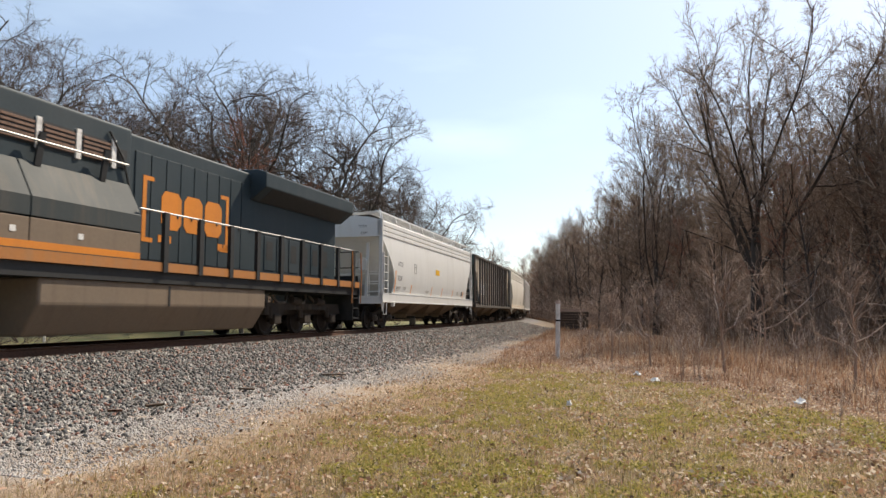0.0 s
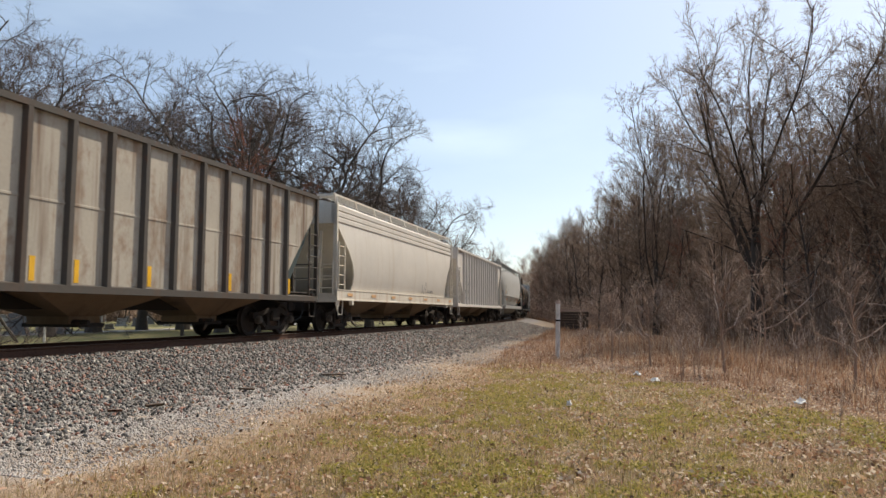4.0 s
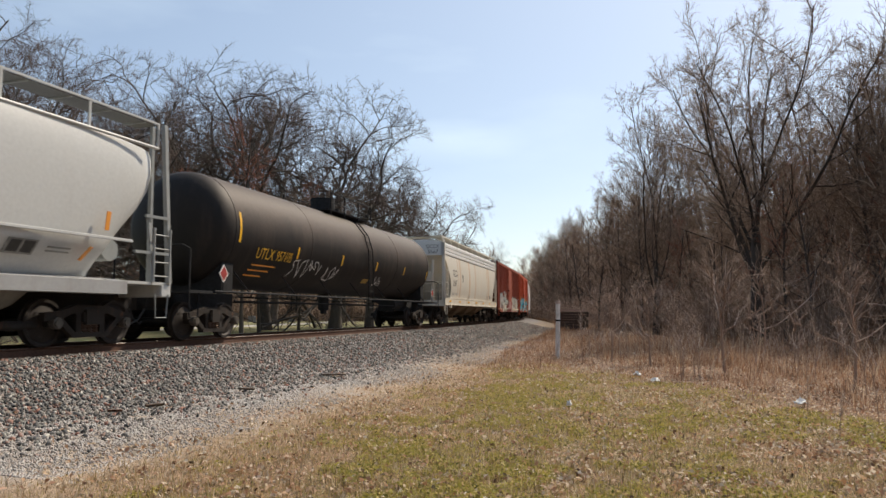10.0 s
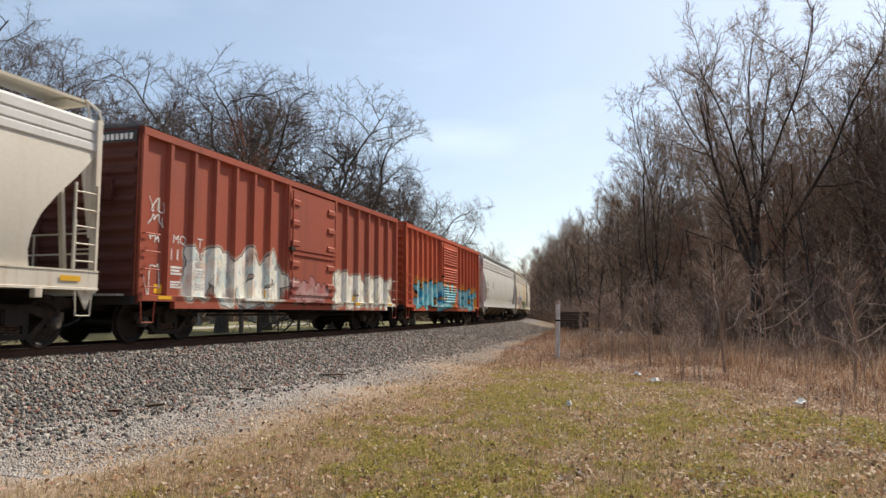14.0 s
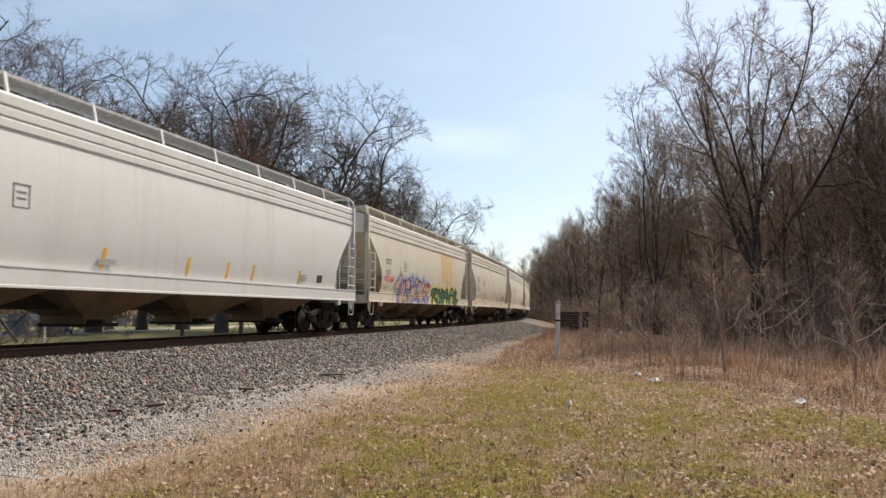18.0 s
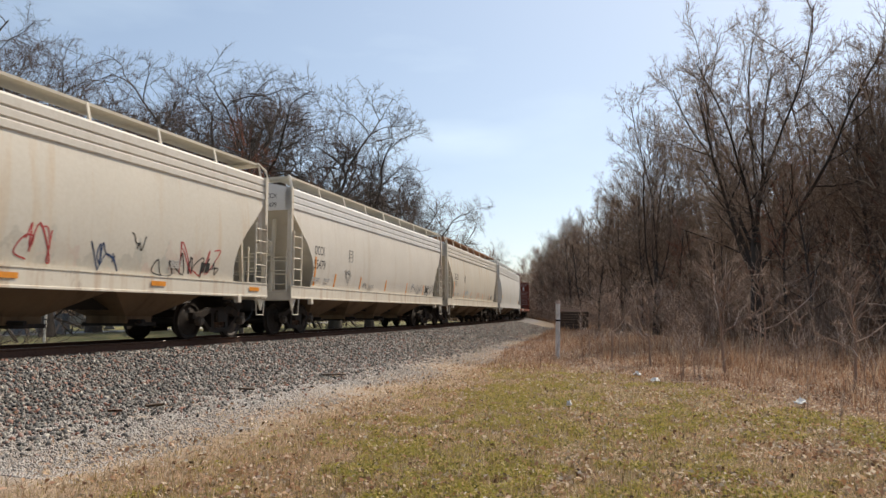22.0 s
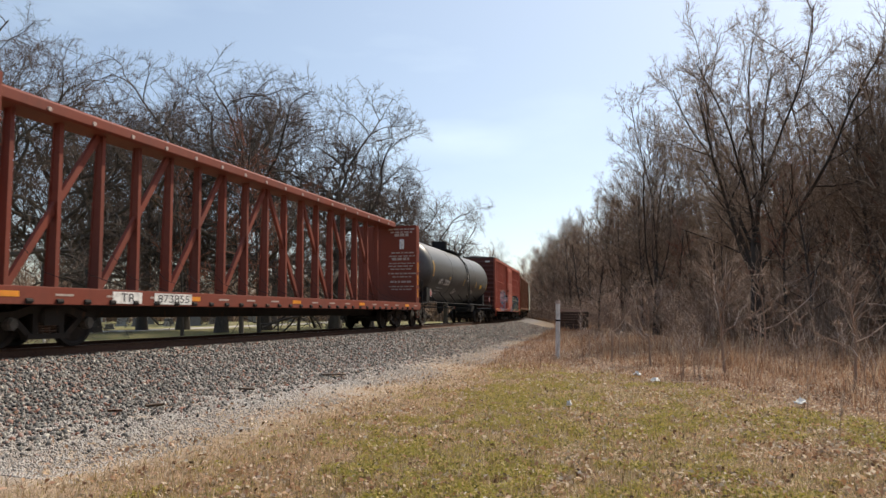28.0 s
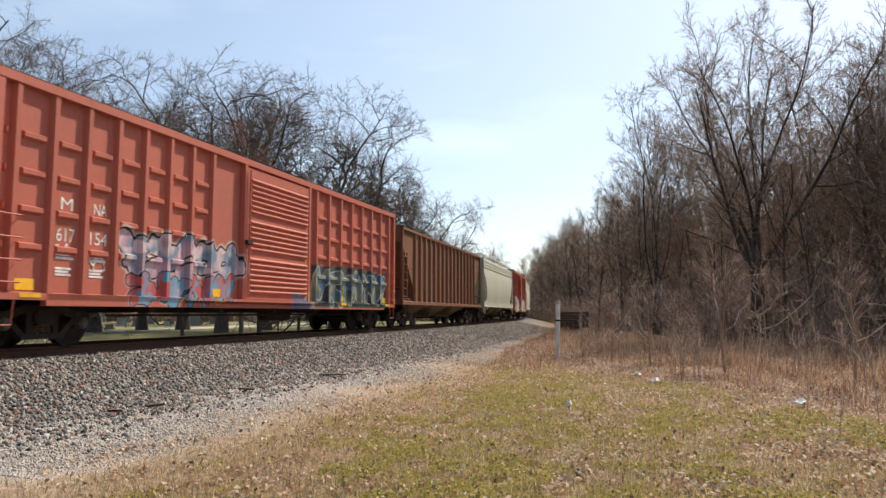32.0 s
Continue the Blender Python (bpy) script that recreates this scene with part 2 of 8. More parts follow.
def car_paint(name, colour, rough=0.5, fade=0.25, streak=(0.30, 0.22, 0.14), streaks=0.35, rust=0.0, seed=0.0, blotch=None, metal=0.0, sprays=()):
    """Weathered railcar paint: faded in large patches, with vertical streaks and rust."""
    g = Nodes(name)
    big = g.noise(0.45, 5, 0.6, g.scaled(1, 1, 1, (seed, seed * 1.7, 0)))
    fine = g.noise(14, 3)
    c = g.mix(g.ramp(big, (0.35, 0.0), (0.75, 1.0)), colour, tuple(min(1, k * (1 - fade) + 0.02) for k in colour))
    run = g.noise(1.0, 5, 0.65, g.scaled(1.2, 2.6, 0.16, (seed * 3, seed, seed)))
    c = g.mix(g.calc("MULTIPLY", g.ramp(run, (0.52, 0.0), (0.74, 1.0)), streaks), c, streak)
    if blotch:
        c = g.mix(g.calc("MULTIPLY", g.ramp(g.noise(0.9, 6, 0.7, g.scaled(1, 1, 0.6, (seed, 4, 2))), (0.5, 0.0), (0.62, 1.0)), 0.8), c, blotch)
    if rust:
        rn = g.noise(2.2, 8, 0.7, g.scaled(1, 2.4, 0.8, (0, seed * 5, 1)))
        c = g.mix(g.calc("MULTIPLY", g.ramp(rn, (0.60, 0.0), (0.70, 1.0)), rust), c, (0.17, 0.065, 0.025))
    for sp in sprays:
        c = mural(g, c, **sp) if "letters" in sp else spray(g, c, **sp)
    c = g.mix(0.05, c, g.ramp(fine, (0.3, 0.0), (0.7, 1.0)), "OVERLAY")
    dent = g.noise(1.0, 2, 0.45, g.scaled(1, 0.95, 0.28, (0, seed * 2.7, 0)))
    g.bump(g.calc("ADD", g.calc("ADD", g.calc("MULTIPLY", big, 0.5), g.calc("MULTIPLY", dent, 0.9)), g.calc("MULTIPLY", fine, 0.05)), 0.3, 0.035)
    g.bsdf.inputs["Specular IOR Level"].default_value = 0.28
    return g.finish(c, g.ramp(big, (0.3, max(0.0, rough - 0.05)), (0.8, min(1.0, rough + 0.08))), metal)


def plain(name, colour, rough=0.6, metal=0.0, grain=8.0, vary=0.3):
    g = Nodes(name)
    n = g.noise(grain, 5, 0.6)
    c = g.mix(g.ramp(n, (0.3, 0.0), (0.7, 1.0)), tuple(k * (1 - vary) for k in colour), tuple(min(1, k * (1 + vary)) for k in colour))
    g.bump(n, 0.15, 0.01)
    return g.finish(c, rough, metal)


M_DUSTYBAY = car_paint("dusty_outlet_bays", (0.24, 0.225, 0.195), 0.85, 0.35, (0.10, 0.08, 0.06), 0.6, 0.2, 7)
M_SILLGREY = car_paint("dusty_grey_sill_paint", (0.36, 0.36, 0.355), 0.55, 0.2, (0.22, 0.19, 0.16), 0.5, 0.0, 9)
M_GRATING = plain("weathered_grating_steel", (0.13, 0.13, 0.125), 0.6, 0.0, 40)
M_OCHRE = plain("faded_ochre_placard", (0.34, 0.22, 0.05), 0.7)
M_FADED = plain("faded_orange_tape", (0.46, 0.36, 0.28), 0.7)
M_UNDER = car_paint("underframe_grime", (0.022, 0.018, 0.016), 0.9, 0.3, (0.045, 0.03, 0.02), 0.5, 0.5, 1)
M_BAY = car_paint("rusty_bay_steel", (0.20, 0.135, 0.08), 0.85, 0.4, (0.05, 0.03, 0.02), 0.7, 0.4, 1.5)
M_TRUCK = car_paint("cast_steel_rust", (0.024, 0.018, 0.014), 0.85, 0.3, (0.10, 0.06, 0.04), 0.5, 0.6, 2)
M_WHEEL = plain("wheel_steel", (0.022, 0.016, 0.013), 0.7, 0.2, 12)
M_CAP = plain("dusty_bearing_steel", (0.10, 0.085, 0.07), 0.6, 0.3, 12)
M_RAIL = plain("rusty_rail", (0.11, 0.055, 0.035), 0.8, 0.1, 20)
M_HEAD = plain("polished_rail_head", (0.42, 0.39, 0.36), 0.28, 0.9, 20)
M_TIE = plain("creosoted_wood", (0.085, 0.06, 0.045), 0.9, 0, 14)


def dusty_shaded_tank(name, dark, dust, low, seed, rough, gloss):
    """Black tank: dust coats its upper half, shade is painted into the lower half."""
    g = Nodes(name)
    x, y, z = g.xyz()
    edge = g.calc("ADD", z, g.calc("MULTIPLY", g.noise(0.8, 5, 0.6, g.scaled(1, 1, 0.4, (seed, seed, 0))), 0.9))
    dust_and_light = g.calc("MULTIPLY", g.ramp(g.calc("SUBTRACT", edge, low), (0.2, 0.0), (0.9, 1.0)), g.ramp(g.calc("SUBTRACT", 8.9, g.calc("ABSOLUTE", y)), (0.0, 0.0), (0.6, 1.0)))
    c = g.mix(dust_and_light, dark, dust)
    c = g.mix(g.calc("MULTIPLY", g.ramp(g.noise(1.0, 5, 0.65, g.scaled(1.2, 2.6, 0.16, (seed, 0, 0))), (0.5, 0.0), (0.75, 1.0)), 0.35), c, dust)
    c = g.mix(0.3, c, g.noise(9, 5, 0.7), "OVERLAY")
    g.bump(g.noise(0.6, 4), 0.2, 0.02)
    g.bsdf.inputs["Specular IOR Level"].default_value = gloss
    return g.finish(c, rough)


M_TANK_BROWN = dusty_shaded_tank("brown_dusted_shaded_black_tank_paint", (0.016, 0.014, 0.013), (0.075, 0.055, 0.043), 3.0, 5.0, 0.60, 0.22)
M_TANK_GREY = dusty_shaded_tank("grey_dusted_shaded_black_tank_paint", (0.020, 0.021, 0.022), (0.105, 0.106, 0.102), 2.45, 0.0, 0.42, 0.42)


def grating():
    """Walkway grating: bright bars and small holes."""
    g = Nodes("walkway_grating")
    x, y, z = g.xyz()
    cell = g.calc("MAXIMUM", g.calc("LESS_THAN", g.calc("FRACT", g.calc("MULTIPLY", x, 28.0)), 0.38), g.calc("LESS_THAN", g.calc("FRACT", g.calc("MULTIPLY", y, 20.0)), 0.32))
    g.put(g.bsdf.inputs["Alpha"], cell)
    return g.finish(g.mix(g.noise(3, 4), (0.60, 0.58, 0.54), (0.74, 0.73, 0.70)), 0.6)


M_GRATE = grating()
M_BLACKBAR = plain("black_steel_rail", (0.02, 0.02, 0.021), 0.8)
M_BLACKBAR.node_tree.nodes["Principled BSDF"].inputs["Specular IOR Level"].default_value = 0.2
M_INK = plain("black_lettering", (0.03, 0.03, 0.03), 0.6)
M_GREYINK = plain("faint_grey_lettering", (0.22, 0.22, 0.21), 0.6)
M_FAINT = plain("worn_grey_stencil", (0.36, 0.35, 0.33), 0.6)
M_CHALK = plain("white_lettering", (0.72, 0.71, 0.68), 0.6)
M_PLACARD = plain("red_placard", (0.30, 0.025, 0.02), 0.6)
M_STENCIL = plain("worn_white_stencil", (0.42, 0.34, 0.30), 0.7, 0, 30, 0.4)
M_YELLOW = plain("yellow_reflector", (0.80, 0.45, 0.03), 0.4, 0, 3, 0.15)
M_ORANGE = plain("orange_reflector", (0.75, 0.28, 0.03), 0.45, 0, 3, 0.2)
M_PALEREFLECTOR = plain("faded_orange_reflector", (0.66, 0.40, 0.20), 0.5, 0, 3, 0.2)
M_SPRING = plain("spring_steel", (0.17, 0.11, 0.08), 0.6, 0.5)
M_RUBBER = plain("black_air_hose", (0.02, 0.02, 0.02), 0.6)
M_GALV = plain("galvanised_grating", (0.42, 0.42, 0.40), 0.5, 0.3)


def bark(name, colour, scale=9.0, pale=None):
    """Bark with its own tone for each limb and each tree."""
    g = Nodes(name)
    n = g.noise(scale, 6, 0.7, g.scaled(1, 1, 0.25))
    c = g.ramp(n, (0.3, tuple(k * 0.45 for k in colour)), (0.55, colour), (0.75, tuple(min(1, k * 1.6) for k in colour)))
    c = g.mix(g.chance(), c, tuple(k * 0.75 for k in colour))
    tone = g.island()
    c = g.mix(g.ramp(tone, (0.0, 0.75), (0.45, 0.0)), c, tuple(k * 0.35 for k in colour))
    if pale:
        c = g.mix(g.ramp(tone, (0.72, 0.0), (0.95, 0.9)), c, pale)
    g.bump(n, 0.6, 0.03)
    return g.finish(c, 0.9)


M_OAK = bark("oak_bark", (0.085, 0.07, 0.058))
M_TWIG = bark("oak_twig_bark", (0.12, 0.082, 0.064), 4)
M_WOOD = bark("grey_brown_bark", (0.072, 0.057, 0.046))
M_WTWIG = bark("forest_twig_bark", (0.26, 0.17, 0.115), 4, (0.50, 0.39, 0.30))
M_REDTWIG = bark("budding_maple_twigs", (0.34, 0.125, 0.07), 4)
M_SHRUB = bark("shrub_bark", (0.38, 0.26, 0.19), 5, (0.62, 0.52, 0.44))


def ground_material():
    """Grass, gravel, ballast and leaf litter, told apart by the distance from the track's middle."""
    g = Nodes("ground_cover")
    x, y, z = g.xyz()
    dx = g.calc("SUBTRACT", x, CX)
    q = g.calc("SUBTRACT", g.calc("SQRT", g.calc("ADD", g.calc("MULTIPLY", dx, dx), g.calc("MULTIPLY", y, y))), R)
    wob = g.calc("MULTIPLY", g.calc("SUBTRACT", g.noise(0.55, 5, 0.6), 0.5), 3.0)
    wob2 = g.calc("MULTIPLY", g.calc("SUBTRACT", g.noise(2.6, 6, 0.7), 0.5), 1.6)
    far = g.calc("MINIMUM", g.calc("MAXIMUM", g.calc("DIVIDE", g.calc("SUBTRACT", y, 15.0), 14.0), 0.0), 1.0)
    qq = g.calc("ADD", g.calc("ADD", g.calc("ADD", q, wob), wob2), g.calc("MULTIPLY", far, 1.3))
    # lawn: green and straw mixed at two scales, with bare earth
    blade, tuft = g.noise(60, 5, 0.8), g.noise(11, 6, 0.75)
    worn = g.calc("MINIMUM", g.calc("MAXIMUM", g.calc("DIVIDE", g.calc("SUBTRACT", 10.2, q), 3.0), 0.0), 1.0)
    green = g.tree.nodes.new("ShaderNodeAttribute")
    green.attribute_name = "green"
    patch = g.calc("ADD", g.calc("MULTIPLY", green.outputs["Fac"], 0.16), g.calc("SUBTRACT", g.noise(2.6, 6, 0.75), g.calc("MULTIPLY", worn, 0.13)))
    lawn = g.ramp(patch, (0.32, (0.36, 0.25, 0.165)), (0.43, (0.30, 0.215, 0.11)), (0.50, (0.25, 0.225, 0.06)), (0.62, (0.14, 0.165, 0.03)))
    lawn = g.mix(g.ramp(g.calc("SUBTRACT", tuft, g.calc("MULTIPLY", worn, 0.06)), (0.50, 0.0), (0.54, 0.8)), lawn, (0.17, 0.175, 0.038))
    lawn = g.mix(g.ramp(g.noise(14, 4, 0.7), (0.55, 0.0), (0.58, 0.85)), lawn, (0.38, 0.235, 0.15))
    lawn = g.mix(g.ramp(g.noise(19, 4, 0.7, g.scaled(1, 1, 1, (3, 1, 0))), (0.54, 0.0), (0.58, 0.9)), lawn, (0.06, 0.042, 0.022))
    lawn = g.mix(g.ramp(g.noise(34, 3, 0.7, g.scaled(1, 1, 1, (7, 2, 0))), (0.59, 0.0), (0.62, 0.9)), lawn, (0.62, 0.50, 0.40))
    lawn = g.mix(0.9, lawn, g.ramp(blade, (0.36, 0.04), (0.66, 0.96)), "OVERLAY")
    lawn = g.mix(1.0, lawn, (1.0, 0.86, 0.80), "MULTIPLY")
    dirt = g.mix(g.ramp(g.noise(30, 5, 0.75), (0.35, 0.0), (0.65, 1.0)), (0.29, 0.205, 0.13), (0.54, 0.41, 0.29))
    dirt = g.mix(g.ramp(tuft, (0.50, 0.0), (0.56, 0.6)), dirt, (0.18, 0.115, 0.06))
    dirt = g.mix(g.calc("MULTIPLY", far, 0.85), dirt, g.mix(g.noise(2.0, 6, 0.75), (0.11, 0.08, 0.052), (0.25, 0.18, 0.12)))
    stone = g.cells(26, "F1", None, "Color")
    grit = g.mix(g.ramp(g.noise(60, 4, 0.8), (0.40, 0.0), (0.60, 1.0)), (0.20, 0.185, 0.17), (0.66, 0.63, 0.59))
    grit = g.mix(g.ramp(g.noise(1.7, 7, 0.75), (0.52, 0.0), (0.60, 0.8)), grit, dirt)
    grit = g.mix(g.ramp(g.noise(6, 5, 0.7, g.scaled(1, 1, 1, (2, 9, 0))), (0.56, 0.0), (0.62, 0.6)), grit, (0.14, 0.12, 0.10))
    grit = g.mix(g.calc("MULTIPLY", far, 0.9), grit, g.mix(g.noise(3.0, 6, 0.75), (0.10, 0.082, 0.066), (0.30, 0.235, 0.175)))
    gravel = g.mix(0.3, g.ramp(stone, (0.0, (0.06, 0.055, 0.05)), (0.5, (0.20, 0.18, 0.165)), (1.0, (0.42, 0.39, 0.37))), (0.12, 0.10, 0.09))
    straw = g.mix(g.ramp(g.noise(22, 6, 0.7), (0.3, 0.0), (0.7, 1.0)), (0.13, 0.075, 0.045), (0.32, 0.205, 0.13))
    litter = g.ramp(g.cells(9, "F1", None, "Color"), (0.0, (0.07, 0.045, 0.03)), (0.6, (0.18, 0.105, 0.06)), (1.0, (0.28, 0.17, 0.10)))
    park = g.ramp(g.noise(0.5, 5, 0.65), (0.3, (0.25, 0.19, 0.10)), (0.5, (0.20, 0.185, 0.075)), (0.7, (0.15, 0.165, 0.055)))
    c = g.mix(g.ramp(qq, (0.0, 0.0), (1.0, 1.0)), gravel, grit)
    def step(value, edge, soft):
        return g.calc("MULTIPLY", g.calc("ADD", g.calc("DIVIDE", g.calc("SUBTRACT", value, edge), soft), 0.5), 1.0)
    def clamp(v):
        n = g.calc("MINIMUM", g.calc("MAXIMUM", v, 0.0), 1.0)
        return n
    c = g.mix(clamp(step(qq, 4.3, 0.9)), gravel, grit)
    c = g.mix(clamp(step(g.calc("ADD", qq, g.calc("MULTIPLY", far, 1.5)), 6.0, 1.6)), c, dirt)
    c = g.mix(clamp(step(qq, 7.4, 1.2)), c, lawn)
    # brush beyond the lawn, on the outside of the curve
    b = g.calc("ADD", g.calc("ADD", y, g.calc("MULTIPLY", x, 1.45)), g.calc("MULTIPLY", wob, 0.8))
    brush = g.calc("MULTIPLY", clamp(step(b, 15.0, 2.5)), clamp(step(qq, 7.2, 0.8)))
    c = g.mix(brush, c, straw)
    c = g.mix(g.calc("MULTIPLY", clamp(step(b, 34.0, 8.0)), clamp(step(qq, 8.6, 1.0))), c, litter)
    c = g.mix(clamp(step(qq, -5.0, -1.5)), c, park)
    lane = g.calc("MULTIPLY", clamp(step(q, -28.5, -0.6)), clamp(step(q, -32.5, 0.6)))
    c = g.mix(lane, c, g.mix(g.noise(8, 4), (0.34, 0.32, 0.29), (0.46, 0.44, 0.41)))
    g.bump(g.calc("ADD", g.calc("MULTIPLY", blade, 0.6), g.calc("MULTIPLY", g.noise(5, 5), 1.0)), 0.7, 0.05)
    return g.finish(c, 0.95)


M_GROUND = ground_material()


def stone_material(name, lift):
    g = Nodes(name)
    t = g.island()
    c = g.ramp(t, (0.0, (0.035, 0.035, 0.033)), (0.30, (0.11, 0.105, 0.098)), (0.60, (0.24, 0.228, 0.208)), (0.74, (0.27, 0.125, 0.09)), (0.84, (0.19, 0.19, 0.165)), (1.0, (0.50, 0.47, 0.42)))
    c = g.mix(lift, c, (0.60, 0.55, 0.50))
    c = g.mix(0.35, c, g.noise(40, 4, 0.7), "OVERLAY")
    return g.finish(c, 0.88)


M_STONE = stone_material("ballast_stone", 0.0)
M_CHIP = stone_material("pale_stone_chips", 0.55)


def leafy(name, *colours):
    """Thin leaves and blades: some of the light passes through."""
    g = Nodes(name)
    stops = [(i / max(1, len(colours) - 1), c) for i, c in enumerate(colours)]
    c = g.ramp(g.island(), *stops)
    mat = g.finish(c, 0.9)
    n = g.tree.nodes
    thru, both = n.new("ShaderNodeBsdfTranslucent"), n.new("ShaderNodeMixShader")
    g.put(thru.inputs[0], c)
    both.inputs[0].default_value = 0.36
    g.tree.links.new(g.bsdf.outputs[0], both.inputs[1])
    g.tree.links.new(thru.outputs[0], both.inputs[2])
    g.tree.links.new(both.outputs[0], n["Material Output"].inputs[0])
    return mat


M_GREEN = leafy("green_blades", (0.331, 0.296, 0.057), (0.479, 0.422, 0.103), (0.707, 0.559, 0.262), (0.072, 0.08, 0.02), (0.41, 0.365, 0.0798))
M_BLADES = leafy("lawn_blades", (0.513, 0.388, 0.228), (0.296, 0.194, 0.108), (0.798, 0.661, 0.479), (0.096, 0.068, 0.04), (0.456, 0.342, 0.171), (0.342, 0.285, 0.103))
M_STRAW = leafy("dry_grass", (0.30, 0.155, 0.09), (0.46, 0.28, 0.17), (0.62, 0.46, 0.32), (0.10, 0.05, 0.03), (0.36, 0.19, 0.11), (0.14, 0.075, 0.045))
M_CLOVER = leafy("clover_leaf", (0.285, 0.268, 0.0513), (0.479, 0.422, 0.103), (0.08, 0.088, 0.02), (0.684, 0.547, 0.251), (0.388, 0.342, 0.0684), (0.547, 0.376, 0.194))
M_STALK = leafy("pale_dry_stalks", (0.60, 0.47, 0.33), (0.72, 0.60, 0.45), (0.48, 0.34, 0.22))
M_LEAF = leafy("dead_leaf", (0.315, 0.168, 0.0893), (0.525, 0.347, 0.21), (0.777, 0.672, 0.525), (0.072, 0.04, 0.024), (0.504, 0.284, 0.179), (0.861, 0.777, 0.651))

# ---- ground, ballast, track ----
def ground_height(q, x=0.0, y=0.0):
    a = abs(q)
    if q >= 0:
        z = np.interp(a, [0, 1.45, 1.75, 4.4, 7.5, 12, 40], [0.70, 0.70, 0.66, 0.10, 0.02, 0.0, 0.0])
    else:
        z = np.interp(a, [0, 1.45, 1.75, 3.6, 5, 9, 40], [0.70, 0.70, 0.66, 0.16, 0.02, 0.0, 0.0])
    return float(z)


def q_of(x, y):
    return math.hypot(x - CX, y) - R


def lie(x, y):
    """Height of the ground at a place."""
    q = q_of(x, y)
    roll = 0.05 * noise.noise((x * 0.35, y * 0.35, 0)) * min(1, max(0, (abs(q) - 4) / 3))
    return ground_height(q) + roll


def green_at(x, y):
    """How green the lawn is at places: patches of two sizes, greener away from the gravel."""
    return np.array([0.75 * noise.noise((a * 0.5, b * 0.42, 3.0)) + 0.8 * noise.noise((a * 1.5, b * 1.1, 7.0)) + 0.6 * noise.noise((a * 3.6, b * 2.6, 1.0)) for a, b in zip(x, y)])


def build_ground():
    qs = [-508, -380, -260, -170, -120, -85, -62, -46, -35, -27, -21, -17, -14, -11, -9, -7, -5.8, -5, -4.3, -3.6, -2.9, -2.3, -1.75, -1.45, -0.7, 0, 0.7, 1.45, 1.75, 2.1, 2.5, 2.9, 3.3, 3.7, 4.1, 4.4, 4.8, 5.3]
    qs += list(np.arange(5.8, 16, 0.5)) + list(np.arange(16, 30, 1.0)) + [32, 35, 39, 45, 55, 70, 95, 140, 220, 400, 800, 1600, 3500]
    ss = [-800, -500, -250, -120, -60, -35, -20, -10, -6, -3] + list(np.arange(0, 40, 0.5)) + list(np.arange(40, 90, 1.5)) + list(np.arange(90, 200, 5)) + list(np.arange(200, 420, 20)) + [480, 560, 660, 800, 1000, 1250, 1500, 1800, 2150, 2400]
    v, f, n = [], [], len(ss)
    for q in qs:
        for s in ss:
            p = on_track(s, q)
            v.append((p.x, p.y, lie(p.x, p.y)))
    for i in range(len(qs) - 1):
        for j in range(n):
            k = (j + 1) % n
            f.append((i * n + j, i * n + k, (i + 1) * n + k, (i + 1) * n + j))
    me = bpy.data.meshes.new("ground")
    me.from_pydata(v, [], f)
    me.materials.append(M_GROUND)
    me.shade_smooth()
    co = np.array(v)
    me.attributes.new("green", "FLOAT", "POINT").data.foreach_set("value", green_at(co[:, 0], co[:, 1]).astype(np.float32))
    ob = new("ground", me)
    return tagged(ob, "patchy spring lawn, gravel verge and leaf litter", "ground", kind="structure")


build_ground()


def sweep(outline, s0, s1, step, q, z):
    g = Geo()
    rings, s = [], s0
    while s <= s1:
        rings.append([on_track(s, q + a, z + b) for a, b in outline])
        s += step
    return g.loft(rings)


def build_track():
    track = tagged(new("railway_track"), "single curved railway track with rusty rails", "track", kind="structure")
    foot = [(-0.07, -0.18), (0.07, -0.18), (0.07, -0.168), (0.012, -0.15), (0.012, -0.045), (0.034, -0.03), (0.034, -0.004), (-0.034, -0.004), (-0.034, -0.03), (-0.012, -0.045), (-0.012, -0.15), (-0.07, -0.168)]
    for side in (-1, 1):
        rail = part("rail", sweep(foot, -340, 470, 2.5, side * 0.755, RZ), M_RAIL, track, "rust-brown steel rail")
        part("rail_head", sweep([(-0.03, -0.004), (0.03, -0.004), (0.026, 0.0), (-0.026, 0.0)], -340, 470, 2.5, side * 0.755, RZ), M_HEAD, rail, "polished running surface")
    tie = Geo().box(-1.3, 1.3, -0.115, 0.115, -0.17, 0)
    plate = Geo().box(-0.10, 0.10, -0.09, 0.09, 0, 0.018)
    tie_me, plate_me = mesh_of(tie, "tie", M_TIE), mesh_of(plate, "tie_plate", M_RAIL)
    for i in range(190):
        s = 2 + i * 0.55
        ob = part("tie", tie_me, None, track)
        a = s / R
        ob.matrix_basis = Matrix.Translation(on_track(s, random.uniform(-0.04, 0.04), RZ - 0.195)) @ Matrix.Rotation(a + random.uniform(-0.01, 0.01), 4, "Z")
        if s < 45:
            p = part("tie_plate", plate_me, None, ob)
            p.location = (0.755, 0, 0)


build_track()


